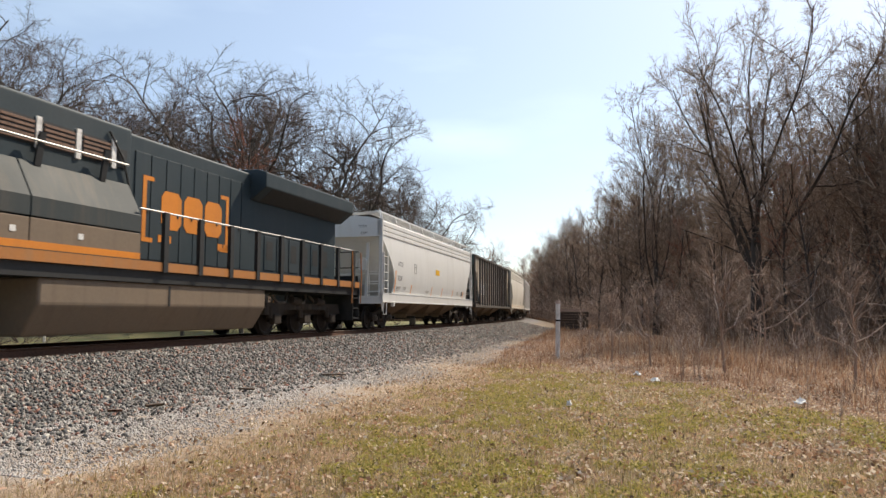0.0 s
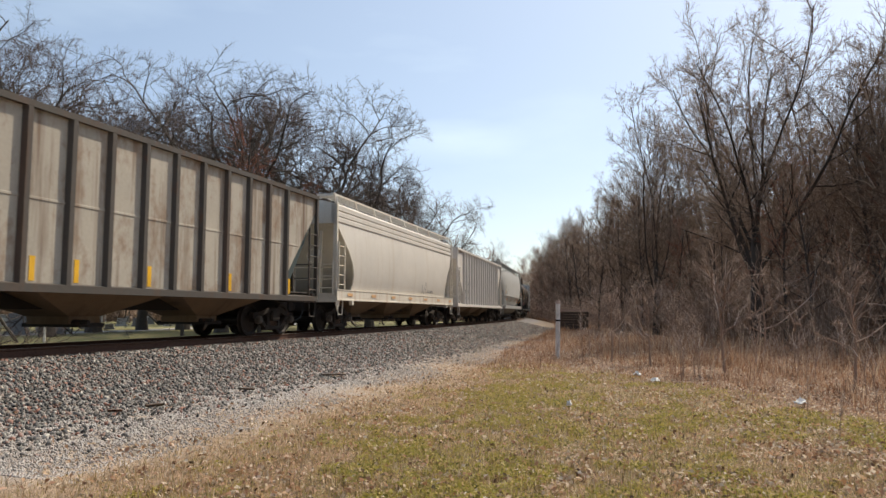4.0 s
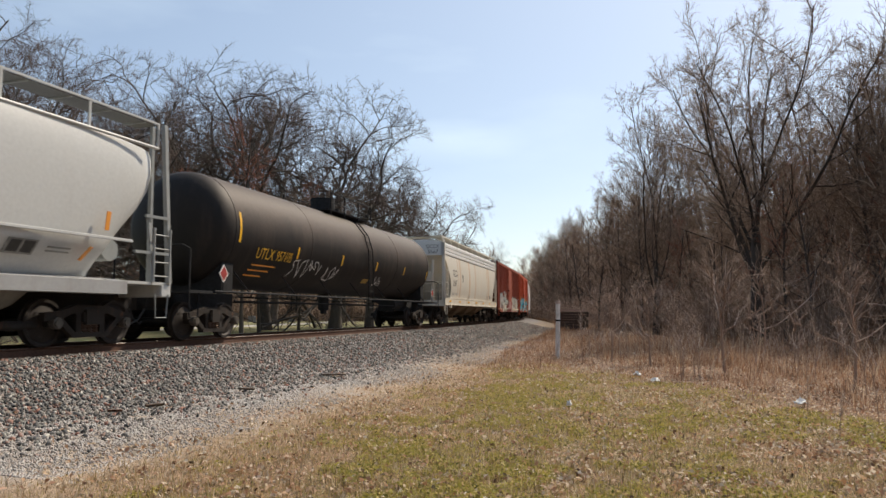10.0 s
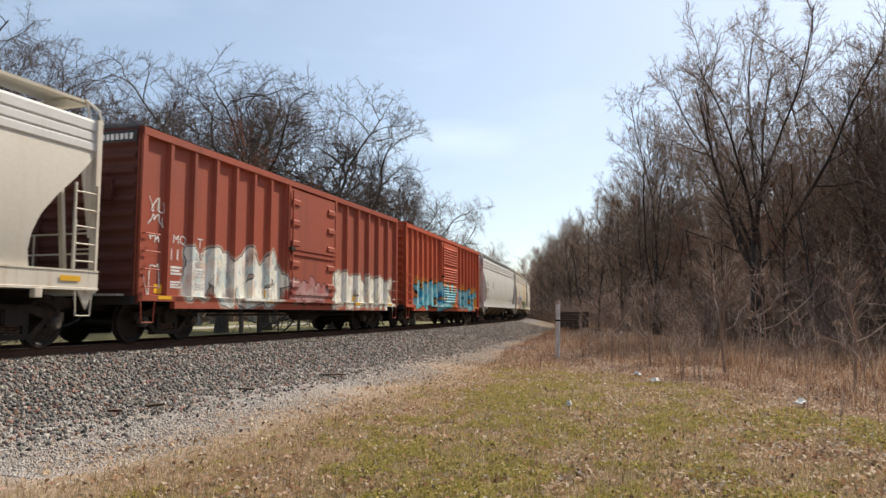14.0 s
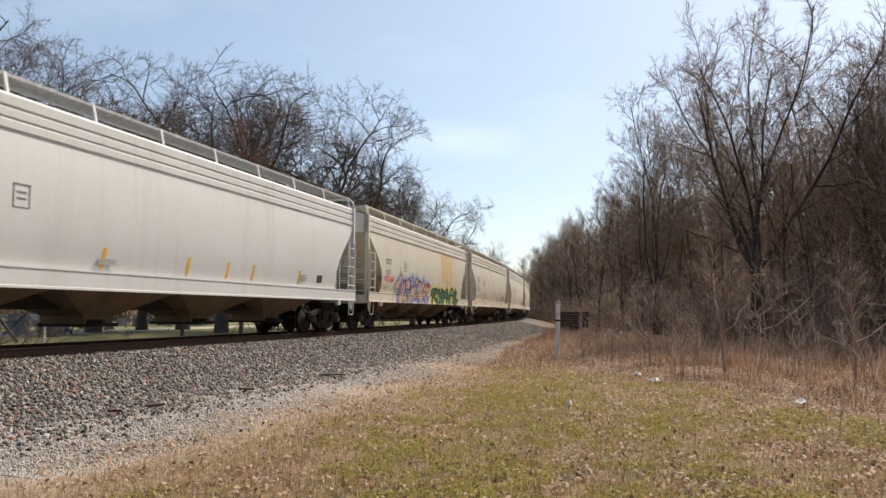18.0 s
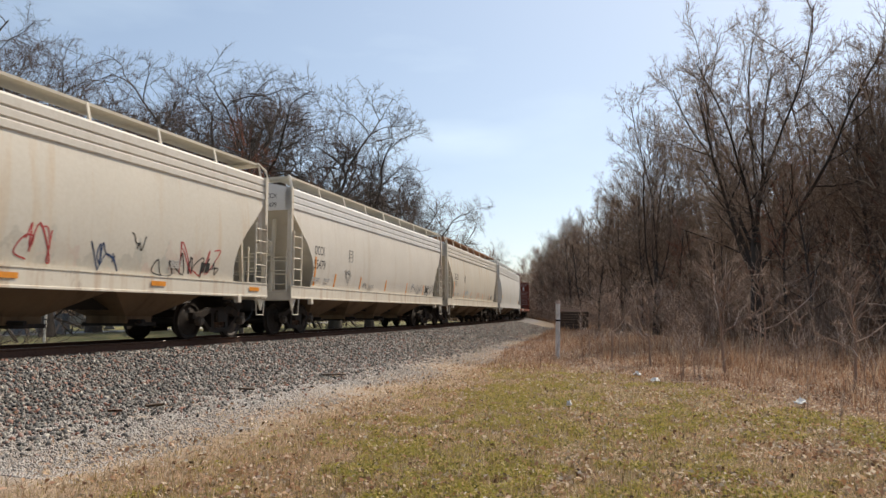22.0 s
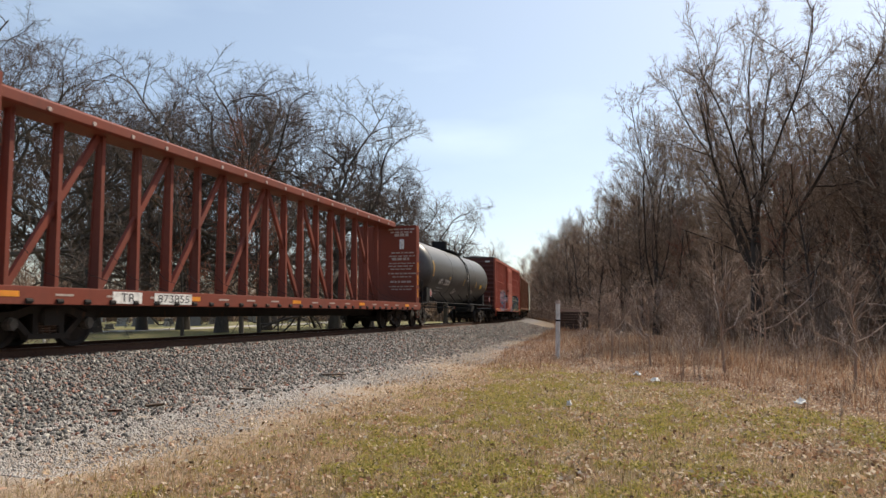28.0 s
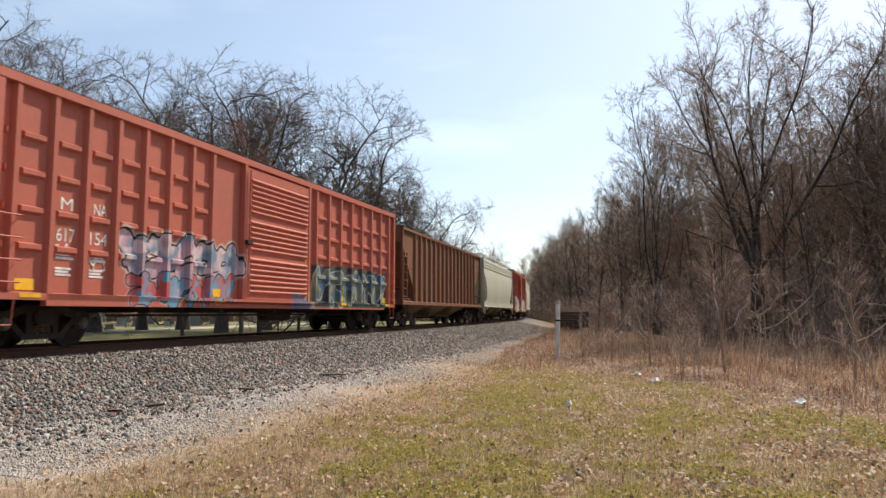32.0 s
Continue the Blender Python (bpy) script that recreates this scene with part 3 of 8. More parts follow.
def raw_mesh(name, verts, faces_flat, corners, material):
    """A mesh from arrays; all faces have the same number of corners."""
    me = bpy.data.meshes.new(name)
    nf = len(faces_flat) // corners
    me.vertices.add(len(verts))
    me.vertices.foreach_set("co", np.ascontiguousarray(verts, dtype=np.float32).ravel())
    me.loops.add(len(faces_flat))
    me.loops.foreach_set("vertex_index", np.ascontiguousarray(faces_flat, dtype=np.int32))
    me.polygons.add(nf)
    me.polygons.foreach_set("loop_start", np.arange(nf, dtype=np.int32) * corners)
    me.materials.append(material)
    me.update(calc_edges=True)
    return me


def scatter_stones(name, rng, count, s_lo, s_hi, q_lo, q_hi, size_lo, size_hi, sink, label, falloff=1.0, mat=None, ragged=0.0):
    """Crushed stones, each an uneven little octahedron."""
    base = np.array([(1, 0, 0), (-1, 0, 0), (0, 1, 0), (0, -1, 0), (0, 0, 1), (0, 0, -1)], float)
    tri = np.array([(0, 2, 4), (2, 1, 4), (1, 3, 4), (3, 0, 4), (2, 0, 5), (1, 2, 5), (3, 1, 5), (0, 3, 5)])
    s = s_lo + (s_hi - s_lo) * rng.random(count) ** falloff
    q = q_lo + (q_hi - q_lo) * rng.random(count)
    edge = np.array([noise.noise((k * 0.5, 2.0, 0)) + 0.6 * noise.noise((k * 1.7, 5.0, 0)) for k in s])
    q = q_lo + (q - q_lo) * (1 + ragged * 0.14 * edge)
    loose = rng.random(count) < 0.05 * ragged
    q = np.where(loose, q_hi + np.abs(rng.normal(0, 0.55, count)) * ragged, q)
    z = np.interp(q, [-3.6, -1.75, -1.45, 1.45, 1.75, 4.4, 7.5, 12], [0.16, 0.66, 0.70, 0.70, 0.66, 0.10, 0.02, 0])
    size = rng.uniform(size_lo, size_hi, (count, 1, 1)) * rng.uniform(0.6, 1.2, (count, 1, 3))
    turn = rng.random(count) * 6.283
    v = base[None] * size * rng.uniform(0.7, 1.25, (count, 6, 1)) + rng.normal(0, 0.18, (count, 6, 3)) * size
    tilt = rng.uniform(-0.8, 0.8, count)
    cz, sz, ct, st = np.cos(turn), np.sin(turn), np.cos(tilt), np.sin(tilt)
    x, y, w = v[..., 0], v[..., 1], v[..., 2]
    y, w = y * ct[:, None] - w * st[:, None], y * st[:, None] + w * ct[:, None]
    x, y = x * cz[:, None] - y * sz[:, None], x * sz[:, None] + y * cz[:, None]
    a = s / R
    px, py = CX + (R + q) * np.cos(a), (R + q) * np.sin(a)
    verts = np.stack([x + px[:, None], y + py[:, None], w + (z + sink * size_hi)[:, None]], -1).reshape(-1, 3)
    faces = (tri[None] + 6 * np.arange(count)[:, None, None]).reshape(-1)
    ob = new(name, raw_mesh(name, verts, faces, 3, mat or M_STONE))
    return tagged(ob, label, "gravel", kind="stuff")


RNG = np.random.default_rng(5)
scatter_stones("ballast", RNG, 50000, 4, 70, 1.0, 4.6, 0.019, 0.046, 0.25, "grey crushed stone ballast with reddish pieces", 1.9, None, 1.0)
scatter_stones("verge_gravel", RNG, 40000, 5, 40, 4.0, 7.0, 0.006, 0.021, 0.15, "pale fine gravel on the verge", 1.7, M_CHIP, 0.8)
# ---- rolling stock: each car's own space has y along the train, x towards the camera's side, z = 0 on the rail head ----
CARS, WHEELS = [], []


def wheelset_mesh():
    if "wheelset" not in MESHES:
        g = Geo()
        for side in (-1, 1):
            x = side * 0.755
            prof = [(0.10, 0.10), (0.16, 0.07), (0.36, 0.02), (0.40, 0.055), (0.457, 0.055), (0.457, -0.03), (0.485, -0.045), (0.485, -0.07), (0.40, -0.07), (0.36, -0.03), (0.14, -0.05), (0.10, -0.09)]
            rings = [[(x + side * w, r * math.cos(a), r * math.sin(a)) for r, w in prof] for a in [k * 2 * math.pi / 28 for k in range(28)]]
            g.loft(rings + [rings[0]], caps=False)
            for k in range(3):
                a = k * 2.094
                g.rod([(x + side * 0.03, 0.25 * math.cos(a), 0.25 * math.sin(a)), (x + side * 0.05, 0.25 * math.cos(a), 0.25 * math.sin(a))], 0.045, 6)
        g.rod([(-1.06, 0, 0), (1.06, 0, 0)], 0.085, 10)
        MESHES["wheelset"] = mesh_of(g, "wheelset", M_WHEEL, True)
    return MESHES["wheelset"]


def truck_meshes():
    if "truck" not in MESHES:
        g = Geo().box(-1.15, 1.15, -0.20, 0.20, 0.42, 0.72)
        g.box(-0.9, 0.9, -0.62, -0.54, 0.30, 0.42).box(-0.9, 0.9, 0.54, 0.62, 0.30, 0.42)
        g.rod([(0, 0, 0.7), (0, 0, 0.86)], 0.2, 12)
        MESHES["truck"] = mesh_of(g, "truck", M_TRUCK)
        f = Geo()
        # cast side frame: an arched top, a bowed foot and two columns
        top = [(-1.12, 0.50), (-1.12, 0.66), (-0.78, 0.68), (-0.42, 0.80), (0.42, 0.80), (0.78, 0.68), (1.12, 0.66), (1.12, 0.50), (0.80, 0.50), (0.46, 0.64), (-0.46, 0.64), (-0.80, 0.50)]
        f.along_x([(y, z) for y, z in top], 0.93, 1.07)
        for sgn in (-1, 1):
            f.along_x([(sgn * 0.70, 0.56), (sgn * 0.82, 0.52), (sgn * 0.46, 0.20), (sgn * 0.30, 0.20)], 0.94, 1.06)
            f.along_x([(sgn * 0.24, 0.66), (sgn * 0.36, 0.66), (sgn * 0.36, 0.24), (sgn * 0.24, 0.24)], 0.94, 1.06)
            f.box(0.96, 1.04, sgn * 0.885 - 0.15, sgn * 0.885 + 0.15, 0.50, 0.60)
        f.box(0.92, 1.08, -0.48, 0.48, 0.17, 0.27)
        f.box(0.98, 1.13, -0.24, 0.24, 0.47, 0.66)
        MESHES["frame"] = mesh_of(f, "side_frame", M_TRUCK)
        s = Geo()
        for y in (-0.15, 0.0, 0.15):
            pts = [(1.0 + 0.06 * math.cos(a), y + 0.06 * math.sin(a), 0.27 + 0.20 * a / 25.1) for a in [k * 25.1 / 32 for k in range(33)]]
            s.rod(pts, 0.016, 5)
        MESHES["spring"] = mesh_of(s, "spring", M_SPRING, True)
        b = Geo()
        b.rod([(1.03, 0, 0), (1.16, 0, 0)], 0.115, 12)
        b.rod([(1.16, 0, 0), (1.19, 0, 0)], 0.085, 12)
        MESHES["bearing"] = mesh_of(b, "bearing_cap", M_CAP, True)
    return MESHES


def add_truck(car, y, base=0.885):
    m = truck_meshes()
    t = part("truck", m["truck"], None, car)
    t.location = (0, y, 0)
    for side in (0, math.pi):
        f = part("side_frame", m["frame"], None, t)
        f.rotation_euler = (0, 0, side)
        sp = part("spring", m["spring"], None, t)
        sp.rotation_euler = (0, 0, side)
    for dy in (-base, base):
        w = part("wheelset", wheelset_mesh(), None, t)
        w.matrix_parent_inverse = Matrix.Translation((0, dy, 0.457))
        WHEELS.append(w)
        for side in (0, math.pi):
            c = part("bearing_cap", m["bearing"], None, t)
            c.matrix_basis = Matrix.Translation((0, dy, 0.457)) @ Matrix.Rotation(side, 4, "Z")
    return t


def add_couplers(car, half):
    for sgn in (-1, 1):
        g = Geo().box(-0.1, 0.1, sgn * half, sgn * (half + 0.42), 0.76, 0.96)
        g.box(-0.16, 0.14, sgn * (half + 0.36), sgn * (half + 0.62), 0.72, 1.0)
        part("coupler", g, M_TRUCK, car)
        h = Geo().rod([(0.35, sgn * half, 0.75), (0.34, sgn * (half + 0.2), 0.5), (0.28, sgn * (half + 0.45), 0.38), (0.2, sgn * (half + 0.6), 0.45)], 0.028, 6)
        part("air_hose", h, M_RUBBER, car)


def ladder(car, x, y0, y1, z0, z1, rungs, mat, depth=0.0, r=0.016):
    g = Geo()
    g.bar((x, y0, z0), (x, y0, z1), 0.03, 0.05).bar((x, y1, z0), (x, y1, z1), 0.03, 0.05)
    for k in range(rungs):
        z = z0 + (z1 - z0) * (k + 0.5) / rungs
        g.rod([(x, y0, z), (x, y1, z)], r, 5)
    return part("ladder", g, mat, car)


def end_ladder(car, y, x0, x1, z0, z1, rungs, mat):
    g = Geo()
    g.bar((x0, y, z0), (x0, y, z1), 0.05, 0.03).bar((x1, y, z0), (x1, y, z1), 0.05, 0.03)
    for k in range(rungs):
        z = z0 + (z1 - z0) * (k + 0.5) / rungs
        g.rod([(x0, y, z), (x1, y, z)], 0.016, 5)
    return part("ladder", g, mat, car)


def stirrup(car, x, y, z0, z1, w, mat):
    g = Geo().rod([(x, y - w / 2, z1), (x, y - w / 2 + 0.04, z0), (x, y + w / 2 - 0.04, z0), (x, y + w / 2, z1)], 0.018, 5)
    part("stirrup_step", g, mat, car)


def new_car(name, u0, u1, label, category="freight car"):
    car = thing(name, pose(0, 0, 0), label, category, "cars of the freight train")
    CARS.append((car, (u0 + u1) / 2))
    return car, (u1 - u0) / 2


def bars(car, name, x, y, z, w, h, rows, mat, gap=0.45):
    """Small lines of writing that cannot be read."""
    for k in range(rows):
        g = Geo().box(x, x + 0.004, y, y + w * (1.0 if k % 2 == 0 else 0.8), z - k * h * (1 + gap) - h, z - k * h * (1 + gap))
        part(name, g, mat, car)


def brake_gear(car, half, mat, z=1.5):
    g = Geo()
    pts = [(0.75 + 0.24 * math.cos(a), -half - 0.12, z + 1.1 + 0.24 * math.sin(a)) for a in [k * 6.2832 / 16 for k in range(17)]]
    g.rod(pts, 0.018, 5).bar((0.51, -half - 0.12, z + 1.1), (0.99, -half - 0.12, z + 1.1), 0.02, 0.03).bar((0.75, -half - 0.12, z + 0.86), (0.75, -half - 0.12, z + 1.34), 0.02, 0.03)
    part("brake_wheel", g, mat, car)
    part("brake_housing", Geo().box(0.6, 0.9, -half - 0.10, -half + 0.1, z + 0.85, z + 1.3), mat, car, bevel=0.02)


def scribble(car, shell, y, z, w, h, mat, seed, thick=0.014):
    """A sprayed scrawl: a looping line laid on the side."""
    rng = random.Random(seed)
    n = max(3, round(w / (h * 0.55)))
    pts = []
    for k in range(n):
        a = k / n * w
        loop = rng.choice(((0, 0), (0.15, 1), (0.5, 0.55), (0.85, 1), (1.0, 0.0), (0.4, 0.4))), rng.choice(((0.1, 0.1), (0.1, 0.95), (0.7, 0.9), (0.6, 0.4), (0.9, 0.0))), rng.choice(((0.0, 0.8), (0.45, 0.05), (0.9, 0.95), (0.6, 0.5)))
        for q in loop:
            pts.append((a + q[0] * w / n + rng.uniform(-0.03, 0.03), q[1] * h + rng.uniform(-0.05, 0.05) * h))
    smooth = []
    for i in range(len(pts) - 1):
        p0, p1, p2, p3 = pts[max(0, i - 1)], pts[i], pts[i + 1], pts[min(len(pts) - 1, i + 2)]
        for s in (0, 0.25, 0.5, 0.75):
            smooth.append(tuple(0.5 * (2 * p1[d] + (p2[d] - p0[d]) * s + (2 * p0[d] - 5 * p1[d] + 4 * p2[d] - p3[d]) * s * s + (3 * p1[d] - p0[d] - 3 * p2[d] + p3[d]) * s ** 3) for d in (0, 1)))
    rows = []
    for i, (a, b) in enumerate(smooth):
        q = smooth[min(i + 1, len(smooth) - 1)]
        o = smooth[max(i - 1, 0)]
        dx, dz = q[0] - o[0], q[1] - o[1]
        l = math.hypot(dx, dz) + 1e-6
        nx, nz = -dz / l * thick, dx / l * thick
        rows.append([(shell(z + b + nz), y + a + nx, z + b + nz), (shell(z + b - nz), y + a - nx, z + b - nz)])
    part("spray_scrawl", Geo().loft(rows, caps=False, close=False), mat, car)


def hopper_bays(car, L, n, mat, z_top=1.15, z_bot=0.42, wide=1.25, body=None):
    span = L - 4.4
    for k in range(n):
        yc = -span / 2 + span * (k + 0.5) / n
        h = span / n / 2
        rings = [[(-wide, yc - h, z_top), (wide, yc - h, z_top), (wide, yc + h, z_top), (-wide, yc + h, z_top)], [(-0.55, yc - 0.42, z_bot + 0.16), (0.55, yc - 0.42, z_bot + 0.16), (0.55, yc + 0.42, z_bot + 0.16), (-0.55, yc + 0.42, z_bot + 0.16)], [(-0.55, yc - 0.42, z_bot), (0.55, yc - 0.42, z_bot), (0.55, yc + 0.42, z_bot), (-0.55, yc + 0.42, z_bot)]]
        bay = part("discharge_bay", Geo().loft(rings), mat, car)
        part("outlet_gate", Geo().box(-0.75, 0.75, yc - 0.35, yc + 0.35, z_bot - 0.06, z_bot + 0.02).rod([(0.55, yc - 0.3, z_bot + 0.04), (0.95, yc - 0.3, z_bot + 0.04)], 0.05, 8), M_UNDER, bay)


def hopper_side(z):
    return float(np.interp(z, [1.46, 1.75, 2.05, 2.4, 2.8, 3.2, 3.55, 3.77], [1.50, 1.55, 1.585, 1.60, 1.597, 1.573, 1.535, 1.50])) + 0.005


def covered_hopper(u0, u1, label, paint, sill_paint, roof_paint, bays=3, cut=1.55, stripes=None, reflect=None, marks=None, mark_mat=None, walkway=None, mark_y=1.95, tags=()):
    """Curved-side covered hopper."""
    car, half = new_car("covered_hopper_car", u0, u1, label)
    L = 2 * half
    walkway = walkway or M_GRATE
    rings = []
    for z, x, inset in [(1.30, 1.47, cut * 0.93), (1.46, 1.50, cut * 0.95), (1.75, 1.55, cut), (2.05, 1.585, cut * 0.98), (2.4, 1.60, cut * 0.88), (2.8, 1.597, cut * 0.66), (3.2, 1.573, cut * 0.38), (3.55, 1.535, cut * 0.16), (3.77, 1.50, 0.06), (4.3, 1.42, 0.05)]:
        e = half - inset
        d = min(e - 0.004, half - 0.06 - max(0.0, 3.77 - z) * 1.12)
        rings.append([(-x, -e, z), (-x + 0.05, -e, z), (-x + 0.06, -d, z), (x - 0.06, -d, z), (x - 0.05, -e, z), (x, -e, z), (x, e, z), (x - 0.05, e, z), (x - 0.06, d, z), (-x + 0.06, d, z), (-x + 0.05, e, z), (-x, e, z)])
    part("body", Geo().loft(rings), paint, car, smooth=True)
    # eave band with three long ridges
    for side in (-1, 1):
        o = [(1.50, 3.77), (1.535, 3.80), (1.53, 3.93), (1.49, 3.97), (1.525, 4.0), (1.52, 4.13), (1.48, 4.17), (1.52, 4.2), (1.515, 4.36), (1.46, 4.42), (1.35, 4.42), (1.35, 3.77)]
        part("eave_band", Geo().along_y([(side * a, b) for a, b in o], -half, half), roof_paint, car)
        part("side_sill", Geo().along_y([(side * a, b) for a, b in [(1.46, 1.08), (1.615, 1.08), (1.615, 1.12), (1.60, 1.13), (1.60, 1.42), (1.615, 1.43), (1.615, 1.46), (1.46, 1.46)]], -half, half), sill_paint, car)
    part("roof", Geo().along_y([(-1.46, 4.40), (-1.0, 4.52), (-0.4, 4.57), (0.4, 4.57), (1.0, 4.52), (1.46, 4.40), (1.3, 4.36), (-1.3, 4.36)], -half + 0.02, half - 0.02), roof_paint, car, smooth=True)
    n = 2 * bays
    for side in (-1, 1):
        for k in range(1, n):
            y = -half + cut + (L - 2 * cut) * k / n
            rows = [[(side * (hopper_side(z) + d), y + dy, z) for dy, d in ((-0.05, -0.012), (-0.02, -0.006), (0.02, -0.006), (0.05, -0.012))] for z in (1.46, 1.75, 2.05, 2.4, 2.8, 3.2, 3.55, 3.76)]
            part("weld_seam", Geo().loft(rows, caps=False, close=False), paint, car)
    part("roof_hatch", Geo().box(-0.28, 0.28, -half + 0.8, half - 0.8, 4.57, 4.66), roof_paint, car, bevel=0.03)
    part("underframe", Geo().box(-0.35, 0.35, -half - 0.1, half + 0.1, 0.72, 1.1), M_UNDER, car)
    hopper_bays(car, L, bays, M_BAY)
    for sgn in (-1, 1):
        e = sgn * half
        part("end_sheet", Geo().along_x([(e - sgn * 0.03, 4.38), (e, 4.38), (e, 3.72), (e - sgn * 0.03, 3.72)], -1.5, 1.5), roof_paint, car)
        part("end_sill", Geo().box(-1.58, 1.58, min(e, e - sgn * 0.25), max(e, e - sgn * 0.25), 1.02, 1.30), sill_paint, car, bevel=0.02)
        part("end_platform", Geo().box(-1.45, 1.45, min(e, e - sgn * 1.3), max(e, e - sgn * 1.3), 1.30, 1.34), sill_paint, car)
        for sx in (-1, 1):
            part("corner_post", Geo().box(min(sx * 1.47, sx * 1.57), max(sx * 1.47, sx * 1.57), min(e, e - sgn * 0.12), max(e, e - sgn * 0.12), 1.2, 4.42), sill_paint, car)
            part("corner_gusset", Geo().along_x([(e, 3.7), (e - sgn * 0.42, 3.7), (e - sgn * 0.14, 2.1), (e, 2.1)], sx * 1.43, sx * 1.465), sill_paint, car)
            part("sill_gusset", Geo().along_x([(e - sgn * 0.05, 1.08), (e - sgn * 0.42, 1.08), (e - sgn * 0.20, 0.72)], sx * 1.50, sx * 1.54), sill_paint, car)
            part("slope_brace", Geo().bar((sx * 0.85, e - sgn * 0.1, 1.3), (sx * 0.85, e - sgn * 0.30, 3.5), 0.08, 0.10), sill_paint, car)
        ya, yb = sorted((e - sgn * 0.10, e - sgn * 0.62))
        ladder(car, 1.60, ya, yb, 1.46, 3.1, 5, sill_paint)
        ladder(car, -1.60, ya, yb, 1.46, 3.1, 5, sill_paint)
        end_ladder(car, e + sgn * 0.04, -1.45, -0.95, 1.3, 4.4, 8, sill_paint)
        end_ladder(car, e + sgn * 0.04, 0.95, 1.45, 1.3, 2.5, 3, sill_paint)
        stirrup(car, 1.58, e - sgn * 0.32, 0.60, 1.1, 0.42, sill_paint)
        stirrup(car, -1.58, e - sgn * 0.32, 0.60, 1.1, 0.42, sill_paint)
        g = Geo()
        for x in (-1.0, 0.0, 1.0):
            g.rod([(x, e - sgn * 0.05, 1.34), (x, e - sgn * 0.05, 2.2)], 0.02, 5)
        g.rod([(-1.4, e - sgn * 0.05, 2.2), (1.4, e - sgn * 0.05, 2.2)], 0.02, 5).rod([(-1.4, e - sgn * 0.05, 1.8), (1.4, e - sgn * 0.05, 1.8)], 0.02, 5)
        part("end_railing", g, sill_paint, car)
    # running boards on posts round the roof
    for side in (-1, 1):
        xa, xb = sorted((side * 0.72, side * 1.32))
        part("running_board", Geo().box(xa, xb, -half + 0.15, half - 0.15, 4.74, 4.775), walkway, car)
        n = max(7, round(L / 2.0))
        for k in range(n + 1):
            y = -half + 0.2 + (L - 0.4) * k / n
            part("board_post", Geo().bar((side * 1.44, y, 4.40), (side * 1.34, y, 4.80), 0.06, 0.03), sill_paint, car)
        part("board_edge", Geo().box(min(side * 1.32, side * 1.35), max(side * 1.32, side * 1.35), -half + 0.15, half - 0.15, 4.74, 4.80), sill_paint if walkway is M_GRATE else walkway, car)
    for sgn in (-1, 1):
        e = sgn * (half - 0.15)
        part("running_board", Geo().box(-1.32, 1.32, min(e, e - sgn * 0.5), max(e, e - sgn * 0.5), 4.70, 4.735), walkway, car)
        for sx in (-1, 1):
            part("grab_bar", Geo().rod([(sx * 1.56, sgn * half, 4.35), (sx * 1.5, sgn * (half - 0.05), 4.62), (sx * 1.36, sgn * (half - 0.25), 4.80)], 0.028, 6), sill_paint, car)
    add_truck(car, -half + 1.38), add_truck(car, half - 1.38)
    add_couplers(car, half)
    brake_gear(car, half, sill_paint)
    for sgn in (-1, 1):
        part("jacking_pad", Geo().box(1.50, 1.63, sgn * (half - 1.35) - 0.08, sgn * (half - 1.35) + 0.08, 0.92, 1.10), sill_paint, car, bevel=0.015)
    if reflect:
        for k in range(reflect[1]):
            y = -half + 0.9 + (L - 1.8) * k / (reflect[1] - 1)
            part("reflector", Geo().box(1.616, 1.621, y, y + 0.46, 1.24, 1.34), reflect[0], car)
    if stripes:
        places = stripes[1] if isinstance(stripes[1], tuple) else [cut + 0.15 + (L - 2 * cut - 1.2) * k / (stripes[1] - 1) for k in range(stripes[1])]
        for k, d in enumerate(places):
            tall = 0.92 if k == 0 and isinstance(stripes[1], tuple) else stripes[2]
            rows = []
            for n in range(7):
                z = 1.52 + tall * n / 6
                slant = 0.12 * (z - 1.52) if tall < 0.8 else max(0.0, cut + 0.03 - d)
                rows.append([(hopper_side(z), -half + d + slant, z), (hopper_side(z), -half + d + slant + 0.10, z)])
            part("reflector", Geo().loft(rows, caps=False, close=False), stripes[0], car)
    if marks:
        mm = mark_mat or M_INK
        (t1, w1, z1, h1), (t2, w2, z2, h2) = marks
        lettering("reporting_mark", t1, w1, h1, car, side_text(1.606, -half + mark_y, z1), mm, shell=hopper_side)
        lettering("car_number", t2, w2, h2, car, side_text(1.604, -half + mark_y - 0.03, z2), mm, shell=hopper_side)
        bars(car, "weight_stencil", 1.558, -half + mark_y - 0.1, 1.78, 0.55, 0.05, 2, M_FAINT)
        bars(car, "weight_stencil", 1.558, -half + mark_y + 0.8, 1.78, 0.42, 0.05, 2, M_FAINT)
        bars(car, "data_stencil", 1.563, half - 4.0, 1.83, 0.4, 0.032, 4, M_FAINT)
        bars(car, "data_stencil", 1.553, -half + 6.3, 1.72, 0.55, 0.03, 3, M_FAINT)
        for k in range(2):
            rows = [[(hopper_side(z), half - 2.9 + 0.18 * k, z), (hopper_side(z), half - 2.74 + 0.18 * k, z)] for z in (1.62, 1.70, 1.78, 1.86)]
            part("inspection_panel", Geo().loft(rows, caps=False, close=False), M_INK, car)
        lettering("reporting_mark", t1, 0.72 * h1 / 0.39, 0.20 * h1 / 0.39, car, end_text(0.55, -half - 0.004, 4.10), mm)
        lettering("car_number", t2, 0.60 * h1 / 0.39, 0.20 * h1 / 0.39, car, end_text(0.63, -half - 0.004, 3.82), mm)
        g = Geo()
        yb, zb = -half + 4.3, 2.45
